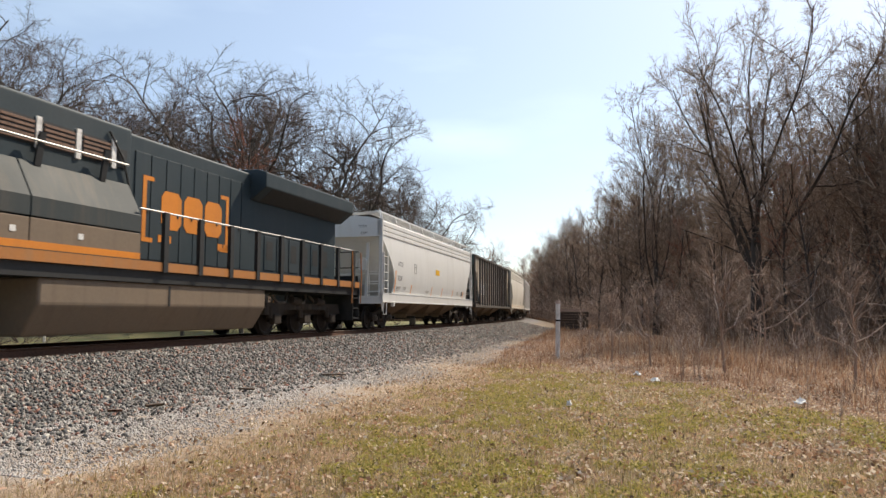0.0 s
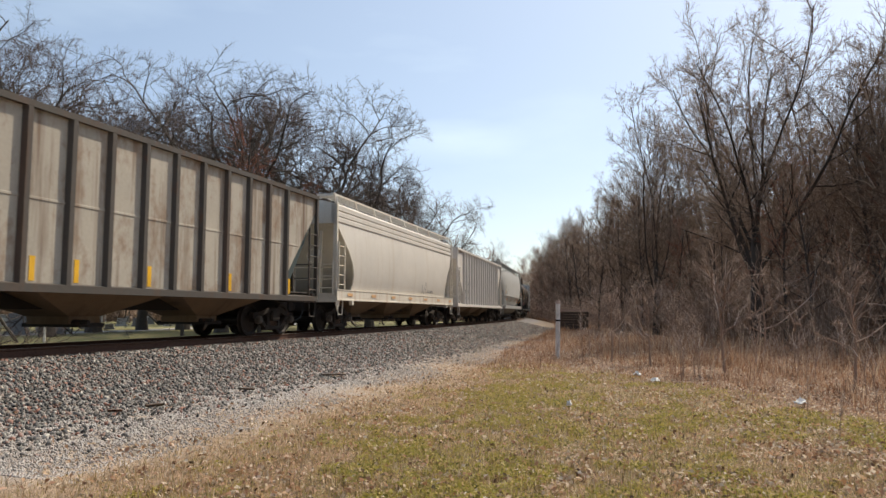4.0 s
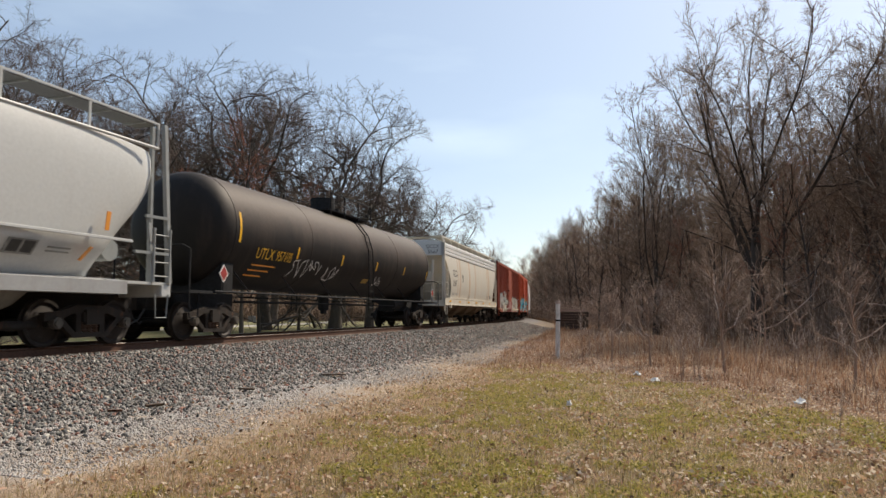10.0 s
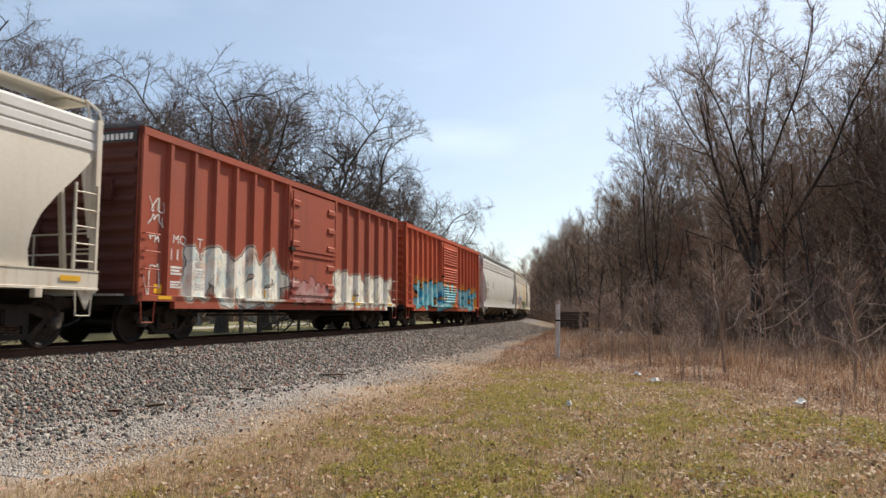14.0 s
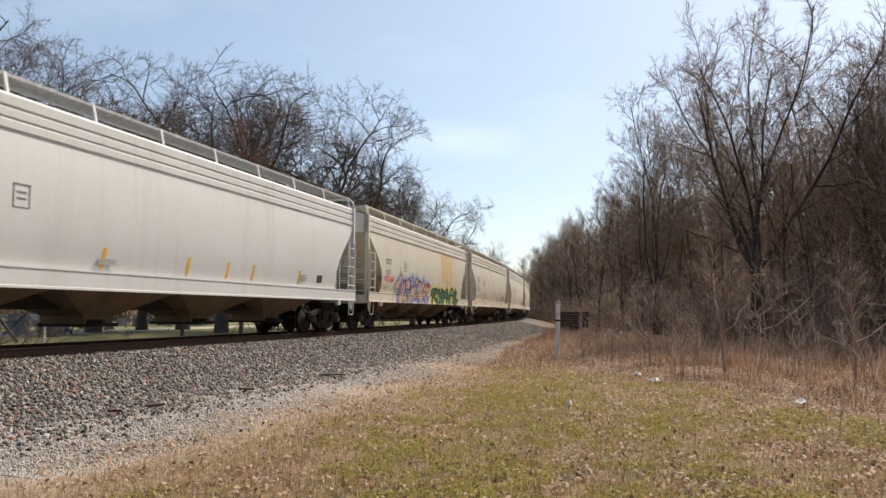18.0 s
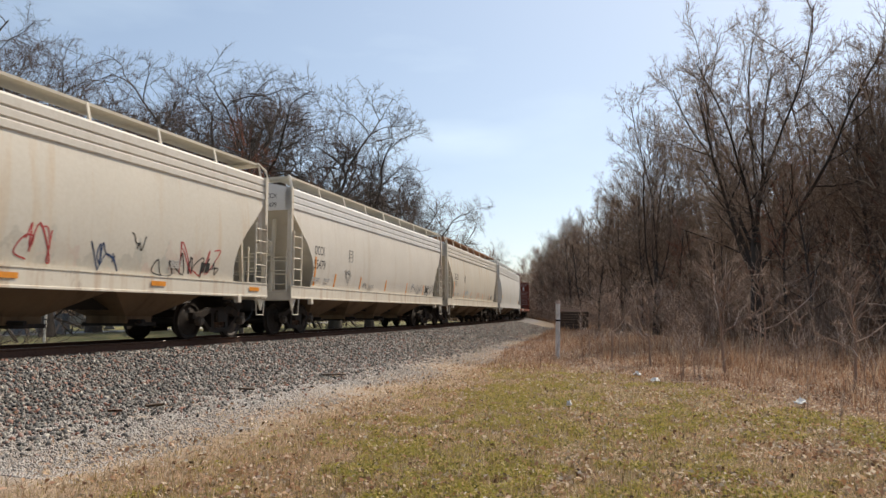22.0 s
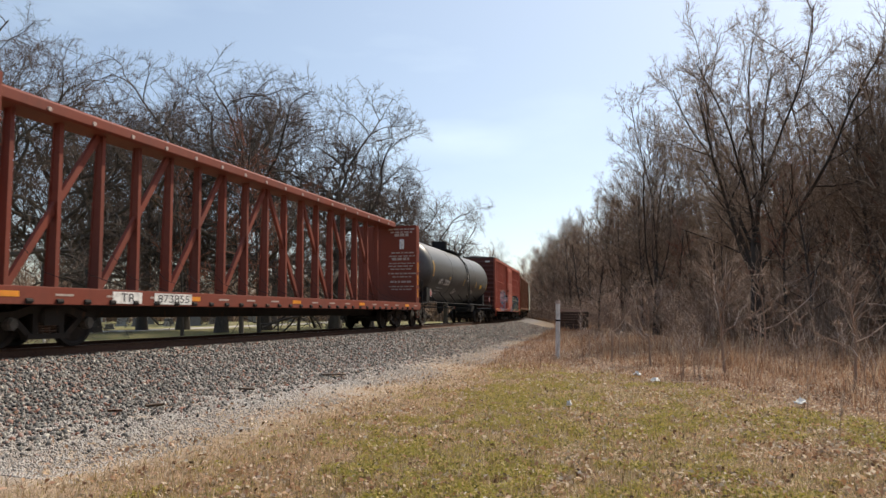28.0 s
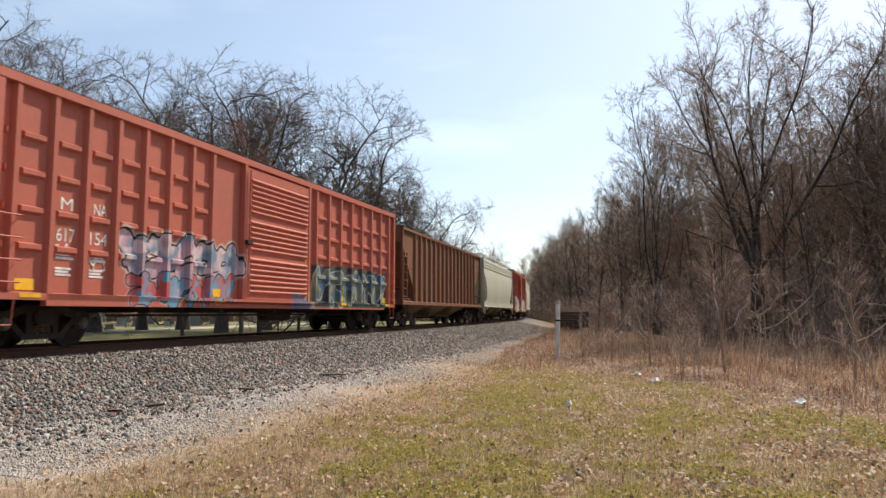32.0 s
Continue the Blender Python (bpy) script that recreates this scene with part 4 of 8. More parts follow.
        for a, b, c, d in ((0, 0.34, 0, 0.02), (0, 0.34, 0.40, 0.42), (0, 0.02, 0, 0.42), (0.32, 0.34, 0, 0.42), (0.08, 0.26, 0.26, 0.29), (0.08, 0.26, 0.15, 0.18)):
            g.box(1.598, 1.606, yb + a, yb + b, zb + c, zb + d)
        part("placard_frame", g, M_GREYINK, car)
    for ty, tz, tw, th, tm, ts in tags:
        scribble(car, hopper_side, -half + ty, tz, tw, th, tm, ts)
    return car


def ribbed_hopper(u0, u1, label, paint, rib_paint, roof_paint, ribs=15, cut=1.9, bays=3, marks=None, mark_mat=None, patch=None, reflect=None, top=4.40, ends=None):
    """Straight-sided covered hopper with outside posts."""
    car, half = new_car("ribbed_hopper_car", u0, u1, label)
    L = 2 * half
    rings = []
    for z, inset in [(1.12, cut), (1.7, cut), (3.85, 0.06), (top - 0.02, 0.05)]:
        e = half - inset
        rings.append([(-1.50, -e, z), (1.50, -e, z), (1.50, e, z), (-1.50, e, z)])
    part("body", Geo().loft(rings), paint, car)
    for side in (-1, 1):
        part("top_chord", Geo().along_y([(side * 1.46, top - 0.12), (side * 1.60, top - 0.12), (side * 1.60, top), (side * 1.46, top + 0.02)], -half, half), rib_paint, car)
        part("side_sill", Geo().along_y([(side * 1.44, 1.02), (side * 1.60, 1.02), (side * 1.60, 1.16), (side * 1.44, 1.20)], -half, half), rib_paint, car)
        for k in range(ribs):
            y = -half + 1.95 + (L - 3.9) * k / (ribs - 1)
            o = [(1.495, y - 0.10), (1.60, y - 0.055), (1.60, y + 0.055), (1.495, y + 0.10)]
            part("side_post", Geo().loft([[(side * x, yy, z) for x, yy in o] for z in (1.16, top - 0.10)]), rib_paint, car)
        part("sheet_seam", Geo().along_y([(side * 1.498, 2.66), (side * 1.512, 2.67), (side * 1.512, 2.71), (side * 1.498, 2.72)], -half + 1.2, half - 1.2), paint, car)
    part("roof", Geo().along_y([(-1.55, top), (-0.8, top + 0.12), (0.8, top + 0.12), (1.55, top), (1.3, top - 0.05), (-1.3, top - 0.05)], -half + 0.02, half - 0.02), roof_paint, car)
    part("running_board", Geo().box(-0.75, 0.75, -half + 0.3, half - 0.3, top + 0.15, top + 0.2), M_GALV, car)
    part("roof_hatch", Geo().box(-0.3, 0.3, -half + 1, half - 1, top + 0.1, top + 0.26), roof_paint, car)
    part("underframe", Geo().box(-0.35, 0.35, -half - 0.1, half + 0.1, 0.72, 1.1), M_UNDER, car)
    hopper_bays(car, L, bays, M_BAY)
    for sgn in (-1, 1):
        e = sgn * half
        part("end_sheet", Geo().box(-1.52, 1.52, min(e, e - sgn * 0.04), max(e, e - sgn * 0.04), 3.75, top), ends or paint, car)
        if ends:
            part("slope_sheet", Geo().along_x([(e - sgn * 1.90, 1.32), (e - sgn * 1.90, 1.74), (e - sgn * 0.10, 3.80), (e - sgn * 0.05, 3.80), (e - sgn * 1.80, 1.32)], -1.47, 1.47), ends, car)
        part("end_sill", Geo().box(-1.55, 1.55, min(e, e - sgn * 0.3), max(e, e - sgn * 0.3), 1.0, 1.28), rib_paint, car, bevel=0.02)
        part("end_platform", Geo().box(-1.45, 1.45, min(e, e - sgn * 1.6), max(e, e - sgn * 1.6), 1.26, 1.30), rib_paint, car)
        for sx in (-1, 1):
            part("corner_post", Geo().box(min(sx * 1.48, sx * 1.58), max(sx * 1.48, sx * 1.58), min(e, e - sgn * 0.10), max(e, e - sgn * 0.10), 1.1, top), rib_paint, car)
            part("slope_brace", Geo().bar((sx * 0.9, e - sgn * 0.4, 1.28), (sx * 0.9, e - sgn * 0.5, 3.3), 0.08, 0.10), rib_paint, car)
        ya, yb = sorted((e - sgn * 0.10, e - sgn * 0.60))
        ladder(car, 1.585, ya, yb, 1.2, 3.3, 6, rib_paint)
        ladder(car, -1.585, ya, yb, 1.2, 3.3, 6, rib_paint)
        end_ladder(car, e + sgn * 0.03, -1.4, -0.9, 1.3, top, 8, rib_paint)
        stirrup(car, 1.56, e - sgn * 0.32, 0.55, 1.05, 0.42, rib_paint)
        g = Geo().rod([(-1.4, e - sgn * 0.05, 2.2), (1.4, e - sgn * 0.05, 2.2)], 0.02, 5).rod([(-1.4, e - sgn * 0.05, 1.75), (1.4, e - sgn * 0.05, 1.75)], 0.02, 5)
        part("end_railing", g, rib_paint, car)
        part("air_reservoir", Geo().rod([(-0.6, e - sgn * 0.9, 1.65), (0.6, e - sgn * 0.9, 1.65)], 0.22, 12), rib_paint, car, smooth=True)
    add_truck(car, -half + 1.75), add_truck(car, half - 1.75)
    add_couplers(car, half)
    brake_gear(car, half, rib_paint)
    step = (L - 3.9) / (ribs - 1)
    if patch:
        for k in (0, 1):
            y = -half + 1.95 + step * k + 0.11
            part("number_patch", Geo().box(1.501, 1.505, y, y + step - 0.22, 1.86, 2.62), patch, car)
    if marks:
        mm = mark_mat or M_INK
        for k in (0, 1):
            y = -half + 1.95 + step * k + 0.24
            lettering("reporting_mark", marks[0][k], 0.36, 0.26, car, side_text(1.508, y + 0.03, 2.30), mm)
            lettering("car_number", marks[1][k], 0.48, 0.24, car, side_text(1.508, y, 1.96 if patch else 1.80), mm)
            bars(car, "weight_stencil", 1.502, y, 1.6, 0.45, 0.04, 3, M_GREYINK)
        lettering("end_number", marks[0][0] + marks[0][1], 0.55, 0.16, car, end_text(0.35, -half - 0.004, 4.14), mm)
        lettering("end_number", marks[1][0] + marks[1][1], 0.75, 0.16, car, end_text(0.35, -half - 0.004, 3.90), mm)
    if reflect:
        for k in (0, 4, 5, 7, 10, 13):
            y = -half + 1.95 + step * k + 0.2
            part("reflector", Geo().box(1.502, 1.507, y, y + (0.26 if k == 0 else 0.12), 1.22, 1.66), reflect, car)
    return car


def pressure_hopper(u0, u1, label, paint, steel):
    """Round-sided pressure-discharge hopper with conical bottoms."""
    car, half = new_car("pressure_hopper_car", u0, u1, label)
    L = 2 * half
    rings = []
    for z, x, inset in [(1.08, 0.98, 1.62), (1.36, 1.12, 1.58), (1.70, 1.37, 1.48), (1.92, 1.535, 1.38), (1.99, 1.58, 1.34), (2.13, 1.60, 1.26), (2.5, 1.60, 0.92), (2.9, 1.595, 0.52), (3.3, 1.585, 0.22), (3.7, 1.56, 0.06), (4.05, 1.51, 0.04), (4.25, 1.45, 0.07), (4.36, 1.22, 0.3), (4.42, 0.75, 0.6), (4.46, 0.3, 1.0)]:
        e = half - inset
        ring = []
        for k in range(32):
            a = 2 * math.pi * k / 32
            c, s = math.cos(a), math.sin(a)
            px, py = abs(c) ** 0.35 * math.copysign(1, c), abs(s) ** 0.35 * math.copysign(1, s)
            ring.append((px * x, py * e, z))
        rings.append(ring)
    part("body", Geo().loft(rings), paint, car, smooth=True)
    for side in (-1, 1):
        part("seam_rail", Geo().box(min(side * 1.585, side * 1.625), max(side * 1.585, side * 1.625), -half + 1.35, half - 1.35, 2.10, 2.16), paint, car, bevel=0.01)
        part("side_sill", Geo().along_y([(side * 0.98, 1.04), (side * 1.52, 1.04), (side * 1.52, 1.30), (side * 1.10, 1.36)], -half + 1.35, half - 1.35), M_SILLGREY, car)
        part("end_gusset", Geo().along_x([(-half + 1.35, 1.04), (-half + 1.65, 1.04), (-half + 1.62, 1.95), (-half + 1.38, 1.95)], side * 1.52, side * 1.62), paint, car)
        xa, xb = sorted((side * 0.55, side * 1.15))
        board = part("running_board", Geo().box(xa, xb, -half + 0.2, half - 0.2, 4.88, 4.90), M_GRATING, car)
        n = 9
        for k in range(2 * n):
            y = -half + 0.6 + (L - 1.2) * k / (2 * n - 1)
            part("board_bearer", Geo().box(xa, xb, y - 0.02, y + 0.02, 4.85, 4.88), steel, board)
        for k in range(n + 1):
            y = -half + 0.2 + (L - 0.4) * k / n
            part("board_post", Geo().bar((side * 1.18, y, 4.36), (side * 1.18, y, 4.93), 0.05, 0.03), paint, car)
        part("board_edge", Geo().box(min(side * 1.16, side * 1.20), max(side * 1.16, side * 1.20), -half + 0.2, half - 0.2, 4.90, 4.94), paint, car)
        part("roof_edge", Geo().rod([(side * 1.44, -half + 0.5, 4.27), (side * 1.44, half - 0.5, 4.27)], 0.035, 8), paint, car, smooth=True)
    span = L - 5.2
    for k in range(4):
        yc = -span / 2 + span * (k + 0.5) / 4
        ring = []
        for z, r in ((1.14, span / 8 * 0.99), (0.80, span / 8 * 0.74), (0.55, span / 8 * 0.42), (0.42, 0.28), (0.36, 0.28)):
            ring.append([(r * math.cos(2 * math.pi * j / 20) * (1.35 / (span / 8)) ** (1 if z > 1 else 0.5), yc + r * math.sin(2 * math.pi * j / 20), z) for j in range(20)])
        cone = part("discharge_cone", Geo().loft(ring), M_DUSTYBAY, car, smooth=True)
        part("outlet_valve", Geo().rod([(-0.3, yc, 0.38), (0.9, yc, 0.38)], 0.09, 10), M_UNDER, cone)
    part("discharge_pipe", Geo().rod([(0.75, -half + 2.6, 0.42), (0.75, half - 2.6, 0.42)], 0.09, 10), M_UNDER, car, smooth=True)
    part("underframe", Geo().box(-0.35, 0.35, -half - 0.1, half + 0.1, 0.72, 1.1), M_UNDER, car)
    for sgn in (-1, 1):
        e = sgn * half
        part("end_sill", Geo().box(-1.5, 1.5, min(e, e - sgn * 0.3), max(e, e - sgn * 0.3), 1.0, 1.3), paint, car, bevel=0.02)
        part("end_platform", Geo().box(-1.5, 1.5, min(e, e - sgn * 1.9), max(e, e - sgn * 1.9), 1.26, 1.32), paint, car)
        for sx in (-1, 1):
            part("corner_post", Geo().bar((sx * 1.5, e - sgn * 0.08, 1.3), (sx * 1.28, e - sgn * 0.12, 4.9), 0.10, 0.10), steel, car)
            part("cage_post", Geo().bar((sx * 1.5, e - sgn * 0.62, 1.3), (sx * 1.36, e - sgn * 0.62, 2.75), 0.07, 0.07), steel, car)
            part("cage_post", Geo().bar((sx * 0.95, e - sgn * 0.08, 1.3), (sx * 0.95, e - sgn * 0.12, 4.9), 0.08, 0.08), steel, car)
            part("cage_brace", Geo().bar((sx * 1.45, e - sgn * 0.10, 2.75), (sx * 1.40, e - sgn * 0.75, 2.75), 0.06, 0.06), steel, car)
            part("cage_brace", Geo().bar((sx * 1.5, e - sgn * 0.12, 1.95), (sx * 1.45, e - sgn * 1.1, 1.95), 0.06, 0.06), steel, car)
        end_ladder(car, e - sgn * 0.04, -1.4, -0.9, 1.3, 4.6, 9, steel)
        ya, yb = sorted((e - sgn * 0.10, e - sgn * 0.60))
        ladder(car, 1.52, ya, yb, 1.3, 2.5, 4, steel)
        stirrup(car, 1.52, e - sgn * 0.32, 0.55, 1.05, 0.42, steel)
        part("air_reservoir", Geo().rod([(-0.7, e - sgn * 1.0, 2.0), (0.7, e - sgn * 1.0, 2.0)], 0.24, 14), steel, car, smooth=True)
    add_truck(car, -half + 1.8), add_truck(car, half - 1.8)
    add_couplers(car, half)
    brake_gear(car, half, steel)
    lettering("reporting_mark", "TILX", 0.59, 0.29, car, side_text(1.606, -half + 2.1, 2.70), M_INK, shell=lambda z: 1.608 if z < 2.6 else 1.608 - 0.06 * (z - 2.6))
    lettering("car_number", "56339", 0.92, 0.25, car, side_text(1.607, -half + 2.07, 2.26), M_INK)
    bars(car, "weight_stencil", 1.606, -half + 2.0, 2.02, 0.6, 0.05, 2, M_GREYINK)
    part("reflector", Geo().box(1.607, 1.613, -half + 1.88, -half + 1.98, 2.22, 2.58), M_YELLOW, car)
    def tape(y, mat):
        # tape laid on the inward-leaning lower sheet
        part("reflector", Geo().bar((1.345, y, 1.66), (1.54, y + 0.10, 1.92), 0.11, 0.03), mat, car)

    def plate(name, ya, yb, za, zb, lift, mat):
        x = lambda z: 1.535 - (1.92 - z) * 0.745 + lift
        part(name, Geo().along_y([(x(za) - 0.02, za), (x(za), za), (x(zb), zb), (x(zb) - 0.02, zb)], ya, yb), mat, car)

    tape(-half + 3.25, M_ORANGE)
    bars(car, "inspection_stencil", 1.603, -half + 3.75, 2.66, 0.25, 0.02, 3, M_GREYINK)
    part("reflector", Geo().along_x([(half - 2.1, 2.28), (half - 2.0, 2.28), (half - 1.95, 2.66), (half - 2.05, 2.66)], 1.585, 1.606), M_ORANGE, car)
    tape(half - 2.45, M_ORANGE)
    tape(half - 5.0, M_ORANGE)
    for y in (-2.2, 1.6):
        tape(half - 9.0 + y, M_FADED)
    plate("data_panel", half - 4.15, half - 3.55, 1.68, 1.94, 0.012, M_GREYINK)
    for k in range(2):
        plate("data_block", half - 4.10 + 0.28 * k, half - 3.88 + 0.28 * k, 1.71, 1.91, 0.020, M_INK)
    for k in range(2):
        plate("weight_stencil", half - 5.9, half - 5.3, 1.84 + 0.07 * k, 1.87 + 0.07 * k, 0.010, M_GREYINK)
        plate("weight_stencil", half - 3.3, half - 2.8, 1.76 + 0.07 * k, 1.79 + 0.07 * k, 0.010, M_GREYINK)
    return car


def tank_car(u0, u1, label, paint, ends, marks, mark_mat, r=1.53, stripes=6, ladder_mat=None, tags=()):
    car, half = new_car("tank_car", u0, u1, label)
    lm = ladder_mat or M_BLACKBAR
    zc, body = 2.87, half - 1.15
    rings = []
    for y, rr in [(-body, 0.02), (-body + 0.015, 0.35), (-body + 0.07, 0.80), (-body + 0.19, 1.18), (-body + 0.36, 1.39), (-body + 0.56, 1.50), (-body + 0.80, r), (body - 0.80, r), (body - 0.56, 1.50), (body - 0.36, 1.39), (body - 0.19, 1.18), (body - 0.07, 0.80), (body - 0.015, 0.35), (body, 0.02)]:
        rings.append([(rr * math.cos(2 * math.pi * k / 48), y, zc + rr * math.sin(2 * math.pi * k / 48)) for k in range(48)])
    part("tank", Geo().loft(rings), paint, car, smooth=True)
    for y in (-body + 0.80, -body + 5.2, body - 5.2, body - 0.80):
        rg = [[(rr * math.cos(2 * math.pi * k / 48), y + dy, zc + rr * math.sin(2 * math.pi * k / 48)) for k in range(48)] for dy, rr in ((-0.02, r - 0.01), (-0.012, r + 0.007), (0.012, r + 0.007), (0.02, r - 0.01))]
        part("weld_seam", Geo().loft(rg, caps=False), paint, car, smooth=True)
    top = zc + r
    part("manway", Geo().rod([(0, -0.2, top - 0.08), (0, -0.2, top + 0.55)], 0.46, 20), M_BLACKBAR, car, smooth=True)
    part("valve_housing", Geo().rod([(0, 0.75, top - 0.05), (0, 0.75, top + 0.28)], 0.26, 16), M_BLACKBAR, car, smooth=True)
    part("top_platform", Geo().box(-0.85, 0.85, -1.5, 2.3, top - 0.06, top - 0.01), M_BLACKBAR, car)
    for side in (-1, 1):
        g = Geo()
        for y in (-1.5, -0.3, 1.0, 2.3):
            g.rod([(side * 0.95, y, top - 0.25), (side * 0.95, y, top + 0.55)], 0.022, 5)
        g.rod([(side * 0.95, -1.5, top + 0.55), (side * 0.95, 2.3, top + 0.55)], 0.022, 5).rod([(side * 0.95, -1.5, top + 0.2), (side * 0.95, 2.3, top + 0.2)], 0.018, 5)
        part("platform_railing", g, M_BLACKBAR, car)
        # ladder following the tank's side
        for y in (0.55, 0.98):
            pts = [((r + 0.06) * math.cos(a) * side, y, zc + (r + 0.06) * math.sin(a)) for a in [radians(d) for d in (72, 50, 28, 6)]] + [(side * 1.62, y, 2.2), (side * 1.62, y, 0.75)]
            part("ladder_stile", Geo().rod(pts, 0.022, 5), lm, car)
        for k in range(11):
            z = 0.85 + k * 0.31
            dz = (z - zc) / (r + 0.06)
            x = 1.62 if z < 2.6 else (r + 0.06) * math.sqrt(max(0.05, 1 - dz * dz))
            part("ladder_rung", Geo().rod([(side * x, 0.55, z), (side * x, 0.98, z)], 0.016, 5), lm, car)
        part("side_rail", Geo().rod([(side * 1.55, -half + 1.0, 1.18), (side * 1.55, half - 1.0, 1.18)], 0.03, 6), M_BLACKBAR, car)
        for k in range(7):
            y = -half + 2.6 + (2 * half - 5.2) * k / 6
            part("rail_bracket", Geo().bar((side * 1.55, y, 1.18), (side * 1.15, y - 0.15, 1.75), 0.03, 0.04), M_BLACKBAR, car)
    for sgn in (-1, 1):
        e = sgn * half
        part("stub_sill", Geo().box(-0.4, 0.4, min(e, e - sgn * 3.6), max(e, e - sgn * 3.6), 0.74, 1.18), M_BLACKBAR, car)
        rg = [[(x, e - sgn * y, z) for x, z in [(-1.25, 1.18), (1.25, 1.18), (1.25, 1.95), (0.8, 1.62), (0, 1.42), (-0.8, 1.62), (-1.25, 1.95)]] for y in (1.75, 2.25)]
        part("saddle", Geo().loft(rg), M_BLACKBAR, car)
        part("end_platform", Geo().box(-1.5, 1.5, min(e, e - sgn * 1.0), max(e, e - sgn * 1.0), 1.12, 1.19), ends, car)
        for sx in (-1, 1):
            g = Geo().rod([(sx * 1.5, e - sgn * 0.06, 1.15), (sx * 1.5, e - sgn * 0.06, 2.15), (sx * 1.3, e - sgn * 0.06, 2.25), (sx * 0.6, e - sgn * 0.06, 2.25), (sx * 0.6, e - sgn * 0.06, 1.15)], 0.024, 6)
            part("end_handrail", g, lm, car)
            stirrup(car, sx * 1.5, e - sgn * 0.25, 0.55, 1.15, 0.4, M_BLACKBAR)
        part("placard_holder", Geo().along_x([(e - sgn * 1.35, 1.40), (e - sgn * 1.15, 1.63), (e - sgn * 1.35, 1.86), (e - sgn * 1.55, 1.63)], 1.56, 1.57), M_CHALK, car)
        part("placard", Geo().along_x([(e - sgn * 1.35, 1.44), (e - sgn * 1.19, 1.63), (e - sgn * 1.35, 1.82), (e - sgn * 1.51, 1.63)], 1.571, 1.574), M_PLACARD, car)
        part("placard_post", Geo().rod([(1.55, e - sgn * 1.35, 1.18), (1.555, e - sgn * 1.35, 1.42)], 0.02, 5), M_BLACKBAR, car)
    part("bottom_outlet", Geo().rod([(0, 0, 1.4), (0, 0, 0.75)], 0.2, 12).rod([(0, 0, 0.75), (0, 0, 0.62)], 0.12, 10), M_BLACKBAR, car, smooth=True)
    part("brake_rigging", Geo().rod([(0.6, -half + 3.4, 0.98), (0.6, half - 3.4, 0.98)], 0.025, 6).rod([(-0.6, -half + 3.4, 0.98), (-0.6, half - 3.4, 0.98)], 0.025, 6), M_BLACKBAR, car)
    part("air_reservoir", Geo().rod([(0.5, half - 4.3, 1.05), (0.5, half - 3.2, 1.05)], 0.2, 12), M_BLACKBAR, car, smooth=True)
    add_truck(car, -half + 1.75), add_truck(car, half - 1.75)
    add_couplers(car, half)

    def on_shell(z):
        return math.sqrt(max(0.1, (r + 0.012) ** 2 - (z - zc) ** 2))
    (t1, y1, w1), (t2, y2, w2) = marks
    lettering("reporting_mark", t1, w1, 0.29, car, side_text(0, -half + y1, 2.16), mark_mat, shell=lambda z: on_shell(z) + 0.004)
    lettering("car_number", t2, w2, 0.28, car, side_text(0, -half + y2, 2.16), mark_mat, shell=lambda z: on_shell(z) + 0.004)
    if mark_mat is M_CHALK:
        for k in range(7):
            for j in range(4):
                z = 2.92 - k * 0.085
                part("data_stencil", Geo().box(on_shell(z) - 0.004, on_shell(z) + 0.004, half - 3.42 + j * 0.30, half - 3.20 + j * 0.30 - 0.05 * ((k + j) % 3), z, z + 0.045), M_GREYINK, car)
    for ty, tz, tw, th, tm, ts in tags:
        scribble(car, lambda z: on_shell(z) + 0.004, -half + ty, tz, tw, th, tm, ts)
    for k in range(3):
        bars(car, "weight_stencil", on_shell(1.98 - k * 0.14) , -half + y1, 2.0 - k * 0.14, 1.3 - 0.2 * k, 0.04, 1, M_GREYINK if mark_mat is M_CHALK else M_ORANGE)
    for k in range(stripes):
        y = -body + 0.95 + (2 * body - 1.9) * k / (stripes - 1)
        lo, hi = (-14, 16) if k == 0 else (-22, -8)
        pts = [((r + 0.008) * math.cos(a), (r + 0.008) * math.sin(a)) for a in [radians(lo + (hi - lo) * n / 4) for n in range(5)]]
        part("reflector", Geo().loft([[(px, y, zc + pz), (px, y + 0.10, zc + pz)] for px, pz in pts], caps=False, close=False), M_YELLOW, car)
    if ladder_mat is None and stripes == 6:
        o = [(math.sqrt(r * r - (z - zc) ** 2), z) for z in (1.80, 1.88, 1.96)]
        part("placard", Geo().along_y([(x + 0.006, z) for x, z in o] + [(x - 0.02, z) for x, z in reversed(o)], -half + 11.3, -half + 11.85), M_OCHRE, car)
    return car


